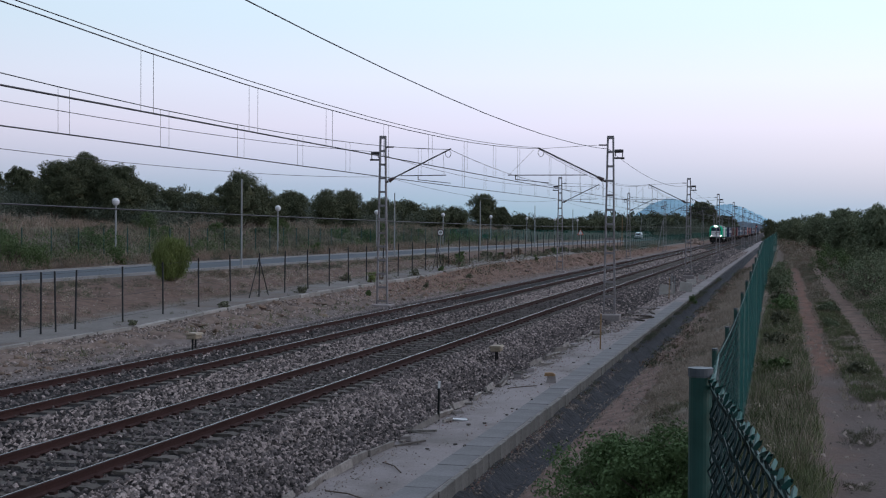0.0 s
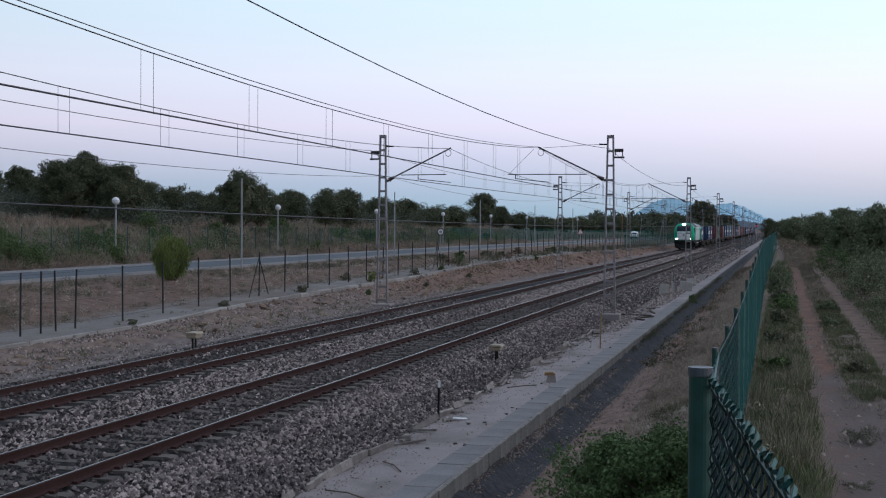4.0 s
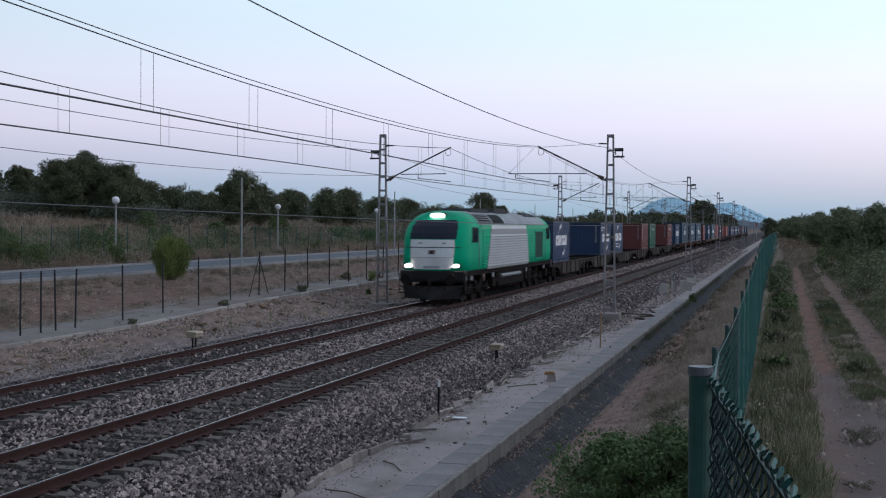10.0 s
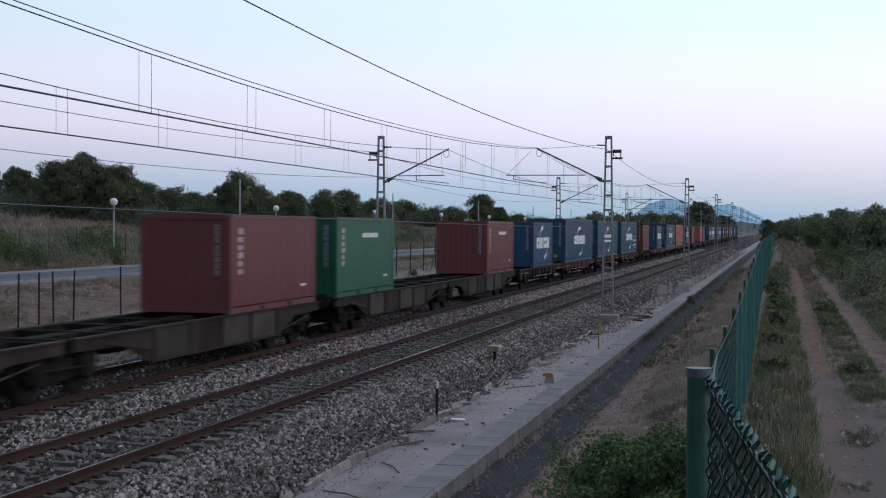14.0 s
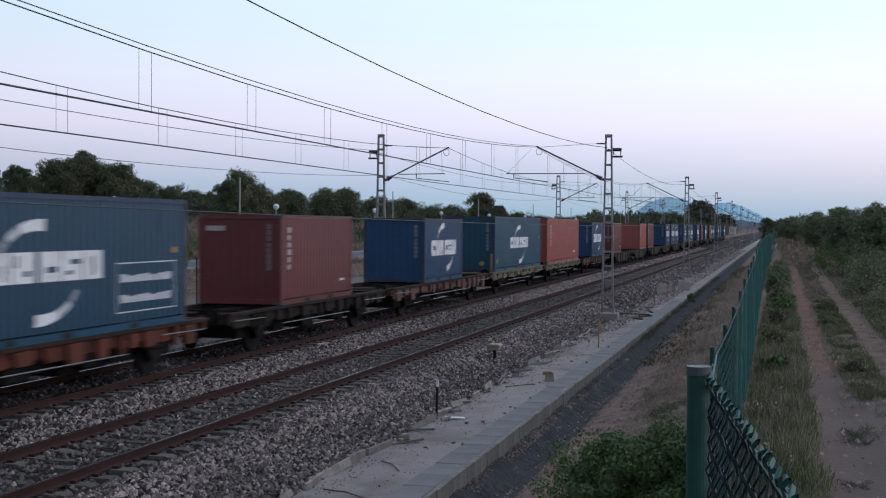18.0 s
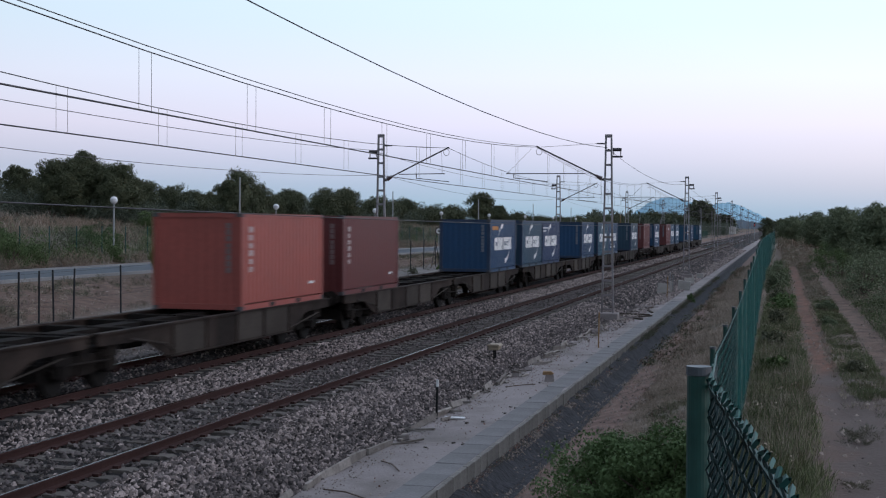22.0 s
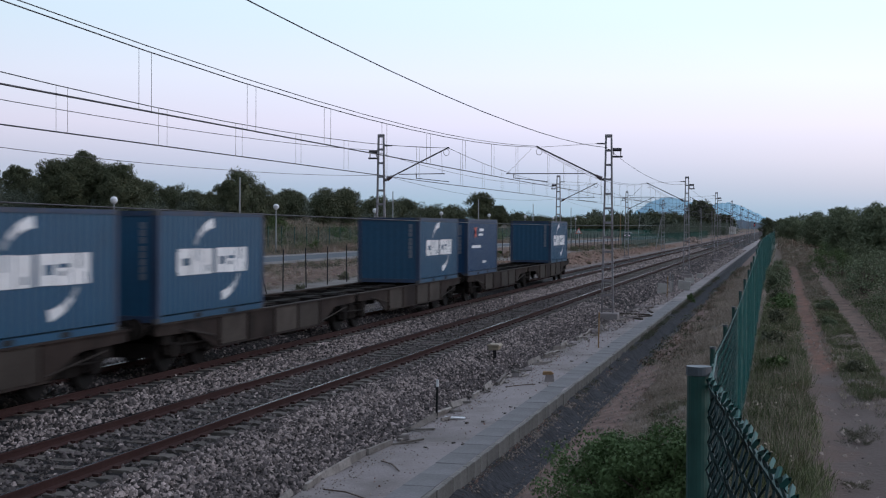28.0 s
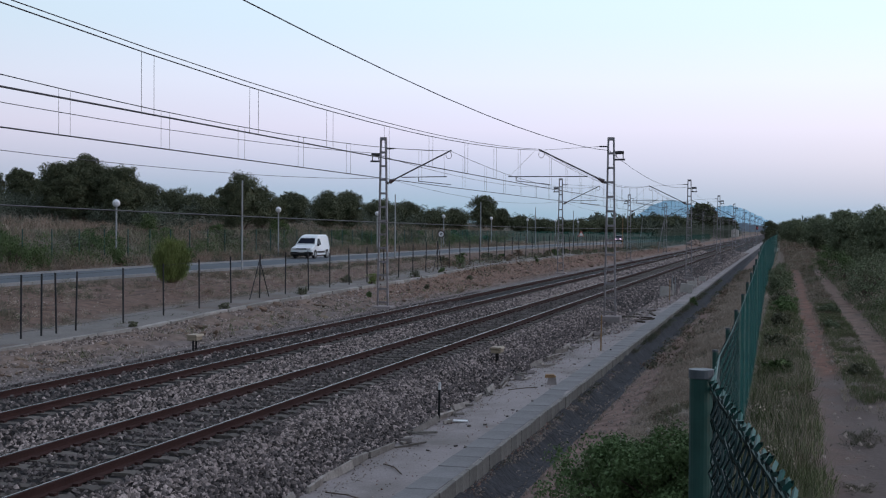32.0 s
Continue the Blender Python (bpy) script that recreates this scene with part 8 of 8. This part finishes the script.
build_grass("dry_grass", ((-3.3, -0.75, 13, 42, 5500, 0.085, 0.006), (-3.4, -0.8, 40, 90, 2000, 0.2, 0.01), (-0.5, 0.5, 18, 60, 900, 0.26, 0.005), (-0.45, 0.5, 15, 36, 240, 0.4, 0.004), (1.1, 2.0, 24, 70, 900, 0.12, 0.005), (2.9, 5.0, 24, 90, 2600, 0.2, 0.008), (3.0, 9.0, 58, 110, 3000, 0.3, 0.015), (1.3, 2.1, 58, 110, 700, 0.22, 0.012), (-0.5, 0.5, 58, 110, 900, 0.25, 0.012), (0.2, 9.0, 110, 200, 4500, 0.3, 0.018), (-3.2, -0.8, 90, 200, 2500, 0.3, 0.015),
                          (-44, -37.1, 40, 200, 1200, 0.75, 0.017), (-56, -43, 50, 220, 1500, 0.8, 0.022), (-29.5, -23.4, 32, 110, 400, 0.16, 0.01), (-23.5, -22.3, 32, 110, 900, 0.13, 0.008), (-20.4, -18.0, 28, 90, 350, 0.11, 0.006), (-4.4, -4.0, 14, 40, 150, 0.12, 0.005), (-5.0, -4.8, 14, 60, 260, 0.13, 0.005), (-6.95, -6.3, 20, 60, 120, 0.09, 0.004)), DRY, "dry straw-coloured grass tufts on banks and verges", 41)
build_grass("green_grass", ((-0.55, 0.55, 14, 60, 3400, 0.24, 0.006), (1.28, 2.12, 26, 60, 1700, 0.13, 0.005), (2.9, 5.5, 26, 90, 2800, 0.24, 0.008), (-48, -39, 40, 180, 1200, 0.6, 0.03), (-2.6, -0.8, 13, 30, 250, 0.2, 0.006), (-19.5, -17.4, 30, 80, 260, 0.2, 0.008)), GRASS, "green grass tufts on banks and verges", 42)


def build_tussocks(name, spans, mat, label, seed, height=ground_height):
    """Rounded fuzzy tussocks: x, x, y, y, how many, radius, blades each, blade width."""
    rng = np.random.default_rng(seed)
    out = []
    for x0, x1, y0, y1, k, r, blades, wide in spans:
        x, y = scatter(rng, x0, x1, y0, y1, k, 0.16 if x0 < -10 else 0.6, -0.05)
        k = len(x)
        rr = (r * rng.uniform(0.55, 1.45, k)).repeat(blades)
        base = np.stack([x, y, height(x, y) - 0.03], -1).repeat(blades, 0)
        n = k * blades
        d = rng.normal(size=(n, 3))
        d[:, 2] = np.abs(d[:, 2]) + 0.1
        d /= np.linalg.norm(d, axis=1)[:, None]
        foot = base + d * (rr * (0.1 + 0.8 * rng.random(n) ** 0.6))[:, None] * np.array([1, 1, 0.9])
        way = d * np.array([1, 1, 0.6]) + np.array([0, 0, 0.7]) + 0.5 * rng.normal(size=(n, 3))
        way /= np.linalg.norm(way, axis=1)[:, None]
        side = np.cross(way, rng.normal(size=(n, 3)))
        side *= (wide * rng.uniform(0.5, 1.2, n) / (np.linalg.norm(side, axis=1) + 1e-6))[:, None]
        out.append(np.stack([foot - side * 0.5, foot + side * 0.5, foot + way * (rr * rng.uniform(0.25, 0.6, n))[:, None]], 1))
    tagged(quads(name, np.concatenate(out), mat), label, "low plants", kind="stuff")


build_tussocks("tan_tussocks", ((-39.6, -37.2, 46, 200, 330, 0.6, 110, 0.022), (-55, -44, 50, 130, 900, 0.6, 85, 0.028), (-58, -44, 130, 230, 700, 0.75, 46, 0.05), (-44, -39.6, 48, 150, 260, 0.5, 85, 0.024), (-29.3, -24.0, 33, 110, 90, 0.24, 80, 0.010), (-3.2, -0.8, 18, 45, 60, 0.2, 90, 0.006)),
               TUSSOCK, "tan dry grass tussocks on the slope", 61)
build_tussocks("herb_cushions", ((-3.0, -0.75, 18.2, 34, 420, 0.20, 190, 0.007), (-3.0, -0.75, 34, 52, 330, 0.22, 110, 0.010), (-3.3, -0.8, 52, 120, 620, 0.32, 70, 0.02), (-4.2, -3.1, 36, 120, 330, 0.16, 60, 0.014)),
               HERBS, "pale dry herb cushions between ditch and fence", 64)
build_tussocks("fence_growth", ((-0.5, 0.45, 15, 30, 240, 0.22, 150, 0.007), (-0.5, 0.42, 30, 60, 260, 0.26, 100, 0.010), (1.32, 2.05, 25, 40, 170, 0.13, 120, 0.006), (1.32, 2.1, 40, 62, 190, 0.17, 90, 0.009)),
               OLIVE, "soft green-brown growth along fence and dirt track", 65)
build_tussocks("bare_patch_tufts", ((0.95, 1.4, 20.1, 21.6, 16, 0.13, 120, 0.006), (0.75, 1.1, 18.1, 18.7, 10, 0.10, 120, 0.006), (0.7, 1.1, 16.6, 17.2, 8, 0.09, 120, 0.006), (1.5, 3.2, 18, 26, 40, 0.13, 120, 0.006)),
               SEDGE, "low dull tufts on the bare patch", 66)
build_tussocks("kerb_weeds", ((-4.98, -4.84, 22, 48, 60, 0.09, 45, 0.006), (-5.02, -4.80, 45, 110, 280, 0.15, 45, 0.012), (-6.9, -6.2, 44, 90, 60, 0.12, 40, 0.01)), SEDGE, "dull weeds growing along the kerb", 63,
               lambda x, y: np.where(x > -5.1, -0.86 + np.interp(y, (28, 48, 90), (0.0, 0.10, 0.16)), -0.6))
build_tussocks("olive_tussocks", ((-44.5, -39.4, 46, 170, 620, 0.55, 80, 0.024), (-39.6, -37.2, 46, 200, 200, 0.5, 90, 0.022), (-56, -44, 50, 200, 560, 0.6, 60, 0.034), (-29.8, -26.8, 33, 110, 420, 0.26, 80, 0.012), (-26.8, -23.4, 33, 46, 90, 0.26, 80, 0.010), (-22.9, -20.6, 36, 120, 50, 0.18, 70, 0.008), (-23.5, -22.5, 32, 110, 230, 0.17, 60, 0.008), (-20.2, -17.6, 28, 100, 110, 0.12, 50, 0.007)),
               SEDGE, "dull olive grass tussocks on slope and verge", 62)


def build_broom(x, y, height, width, seed):
    """A broom bush: many slim upright shoots."""
    rng = np.random.default_rng(seed)
    bush = thing("broom_bush", pose(x, y, float(ground_height(x, y))), "yellow-green broom bush with upright shoots beside the road", "shrub")
    bm = bmesh.new()
    n = 66
    an, rad = rng.uniform(0, 6.28, n), rng.random(n) ** 0.5
    tops = np.stack([np.cos(an) * rad * width * 0.62, np.sin(an) * rad * width * 0.62, height * (1 - 0.42 * rad ** 2) * rng.uniform(0.7, 1.06, n)], -1)
    for c in tops:
        tube(bm, [(c[0] * 0.15, c[1] * 0.15, -0.1), (c[0] * 0.7, c[1] * 0.7, c[2] * 0.5), tuple(c)], 0.016, 4, r_end=0.004)
    part("branching_stem", bm, BARK, bush)
    k = 26000
    pick = rng.integers(0, n, k)
    f = 0.12 + 0.88 * rng.random(k) ** 0.8
    c = tops[pick] * np.stack([0.5 + 0.5 * f, 0.5 + 0.5 * f, f], -1) + rng.normal(size=(k, 3)) * np.array([0.10, 0.10, 0.08])
    way = np.stack([tops[pick, 0] * 0.5, tops[pick, 1] * 0.5, np.full(k, height)], -1) + rng.normal(size=(k, 3)) * 0.45
    way /= np.linalg.norm(way, axis=1)[:, None]
    side = np.cross(way, rng.normal(size=(k, 3)))
    side /= np.linalg.norm(side, axis=1)[:, None]
    s = rng.uniform(0.10, 0.24, k)[:, None]
    quads("foliage", np.stack([c - side * 0.011, c + side * 0.011, c + way * s], 1), LEAF_YELLOW, bush)


build_broom(-27.7, 56.4, 2.1, 1.45, 403)


# ---- distance ----
def build_hills():
    def ridge(name, pts, mat, label, depth):
        n = len(pts)
        vs, fs = [], []
        for rt, el in pts:
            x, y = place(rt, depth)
            vs += [(x * 0.97, y * 0.97, -20), (x, y, 3.4 + el * depth), (x * 1.2, y * 1.2, -20)]
        for i in range(n - 1):
            fs += [(3 * i, 3 * i + 3, 3 * i + 4, 3 * i + 1), (3 * i + 1, 3 * i + 4, 3 * i + 5, 3 * i + 2)]
        ob = raw(name, vs, fs, mat)
        tagged(ob, label, "mountain", kind="structure")
    rng = random.Random(9)
    peak = [(-0.16, 0.000), (-0.125, 0.004), (-0.11, 0.009), (-0.098, 0.0175), (-0.085, 0.0225), (-0.074, 0.0215), (-0.062, 0.0175), (-0.052, 0.016), (-0.046, 0.0182), (-0.039, 0.0187), (-0.031, 0.0168), (-0.022, 0.0128), (-0.012, 0.0075), (0.0, 0.0015), (0.03, -0.004)]
    fine = []
    for (a, e), (b, f) in zip(peak, peak[1:]):
        for k in range(6):
            u = k / 6
            fine.append((a + (b - a) * u, e + (f - e) * u + rng.uniform(-0.0005, 0.0005)))
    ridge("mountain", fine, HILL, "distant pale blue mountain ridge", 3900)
    low = [(-0.3 + 0.004 * k, 0.0045 + 0.004 * noise.noise((k * 0.13, 0, 1)) + rng.uniform(-0.0006, 0.0006)) for k in range(110)]
    ridge("wooded_hill", low, FARHILL, "far dark wooded hill below the mountain", 2200)


build_hills()


def build_far_shed():
    bm = bmesh.new()
    box(bm, 0, 2.6, 0, 5, -0.5, 2.0)
    prism(bm, [(-0.15, 2.0), (2.75, 2.0), (1.3, 2.5)], "y", -0.15, 5.15)
    shed = thing("far_building", pose(-19.6, 520, 1.3), "far pale flat building beside the line", "building")
    part("wall", bm, PANEL, shed)


build_far_shed()


def build_far_things():
    """Small things along the line in the distance."""
    z = 0.7
    sign = thing("warning_sign", pose(-29.7, 198.0, z), "triangular white warning sign with red rim on a pole", "road sign")
    bm = bmesh.new()
    tube(bm, [(0, 0, 0), (0, 0, 2.2)], 0.035, 8)
    part("pole", bm, LAMPPOLE, sign)
    bm = bmesh.new()
    prism(bm, [(-0.5, 1.6), (0.5, 1.6), (0, 2.46)], "y", -0.012, 0.012)
    rim = part("rim", bm, MARKR, sign, "dull red rim")
    bm = bmesh.new()
    prism(bm, [(-0.34, 1.69), (0.34, 1.69), (0, 2.28)], "y", -0.022, -0.014)
    part("face", bm, MARK, rim, "white face")
    for x, y, h, lean, mat, label in ((-29.0, 276.0, 5.4, 5.0, LAMPPOLE, "leaning slim grey pole beyond the fence"), (-29.0, 245.0, 4.9, 0.5, RUSTY, "slim ochre pole beyond the fence")):
        pole = thing("slim_pole", pose(x, y, float(ground_height(x, y)) - 0.1, 0, lean), label, "pole", "far poles")
        bm = bmesh.new()
        tube(bm, [(0, 0, 0), (0, 0, h)], 0.07, 8, r_end=0.05)
        part("shaft", bm, mat, pole)
        bm = bmesh.new()
        tube(bm, [(0, 0, h), (0, 0, h + 0.12)], 0.075, 8)
        part("cap", bm, mat, pole)
    signal = thing("railway_signal", pose(-8.0, 420.0, -0.4), "railway signal post showing a red light", "signal")
    bm = bmesh.new()
    tube(bm, [(0, 0, 0), (0, 0, 4.2)], 0.07, 8)
    part("post", bm, LAMPPOLE, signal)
    bm = bmesh.new()
    box(bm, -0.28, 0.28, -0.12, 0.12, 3.9, 5.1, 0.05)
    board = part("signal_head", bm, BLACKP, signal, "black signal head")
    bm = bmesh.new()
    disc(bm, (0, -0.14, 4.45), 0.11, "y", 0.05, 14)
    part("lamp", bm, REDLAMP, board, "lit red lamp")
    gate = thing("wooden_gate", pose(1.0, 205.0, float(ground_height(1.0, 205.0))), "pale wooden gate posts across the far dirt track", "gate")
    for x in (-0.6, 0.6):
        bm = bmesh.new()
        tube(bm, [(x, 0, -0.3), (x, 0, 1.35)], 0.09, 8)
        part("post", bm, TIMBERP, gate)
    for h in (0.75, 1.25):
        bm = bmesh.new()
        box(bm, -0.65, 0.65, -0.04, 0.04, h - 0.06, h + 0.06)
        part("rail", bm, TIMBERP, gate)
    rng = random.Random(91)
    heap = thing("rock_heap", pose(-18.9, 292.0, -0.1), "heap of pinkish pale rocks beside the line", "rock heap")
    for k in range(60):
        bm = bmesh.new()
        bmesh.ops.create_icosphere(bm, subdivisions=1, radius=1.0)
        for v in bm.verts:
            v.co *= rng.uniform(0.6, 1.2)
        a, r = rng.uniform(0, 6.28), rng.random() ** 0.5
        s = rng.uniform(0.25, 0.5)
        part("rock", bm, HEAPROCK, heap, at=pose(1.9 * r * math.cos(a), 4.0 * r * math.sin(a), 1.3 * (1 - r * r) * rng.uniform(0.6, 1.0), 0, 0, rng.uniform(0, 360)) @ Matrix.Diagonal((s, s, s * 0.75, 1)))
    for ys in (56.6 + MAST_STEP * 3,):
        strut = thing("mast_strut", pose(-17.45, ys, -0.28), "slanting steel strut propping a catenary mast", "strut")
        bm = bmesh.new()
        tube(bm, [(-0.25, 0, 5.0), (-1.1, -0.3, 0.0)], 0.06, 8)
        part("tube", bm, MAST, strut)
        bm = bmesh.new()
        box(bm, -1.35, -0.85, -0.55, -0.05, -0.4, 0.15, 0.03)
        part("footing", bm, CONCRETE, strut, "concrete footing block")


REDLAMP = material("lit_red_lamp", (0.6, 0.05, 0.05), emit=((1.0, 0.12, 0.14), 1.6))
TIMBERP = material("pale_weathered_timber", (0.24, 0.19, 0.15), 0.9, vary=0.3, scale=2, fine=20, bump=0.3)
HEAPROCK = material("pinkish_heap_rock", (0.25, 0.19, 0.165), 0.95, vary=0.3, scale=1.5, fine=10, bump=0.3, rand=0.25, spec=0.2)
build_far_things()


# ---- what moves ----
def motions():
    times = [0.0, 5.0, 9.0, 10.5, 12.0, 14.0, 16.0, 18.0, 20.0, 22.0, 24.0, 26.0, 28.0, 30.5, 32.0]
    for ob, s, z in TRAIN:
        walk(ob, [(t, pose(FAR_X, train_at(t) + s, FAR_Z + z)) for t in times])
    def drive(ob, rows, x=-35.55):
        walk(ob, [(t, pose(x, y, 1.045 - float(road_drop(y)))) for t, y in rows])
    drive(VAN, [(0.0, 334.0), (6.0, 321.0), (12.0, 310.0), (14.5, 292.0), (28.6, 135.0), (30.0, 118.5), (31.0, 106.5), (32.0, 94.2)])
    drive(HATCH, [(0.0, 760.0), (27.5, 86.0), (28.3, 66.5), (28.6, 60.0), (28.9, 53.8), (32.0, -12.0)])
    drive(FARCAR, [(0.0, 760.0), (19.0, 360.0), (23.0, 322.0), (28.0, 314.0), (32.0, 292.0)])


motions()
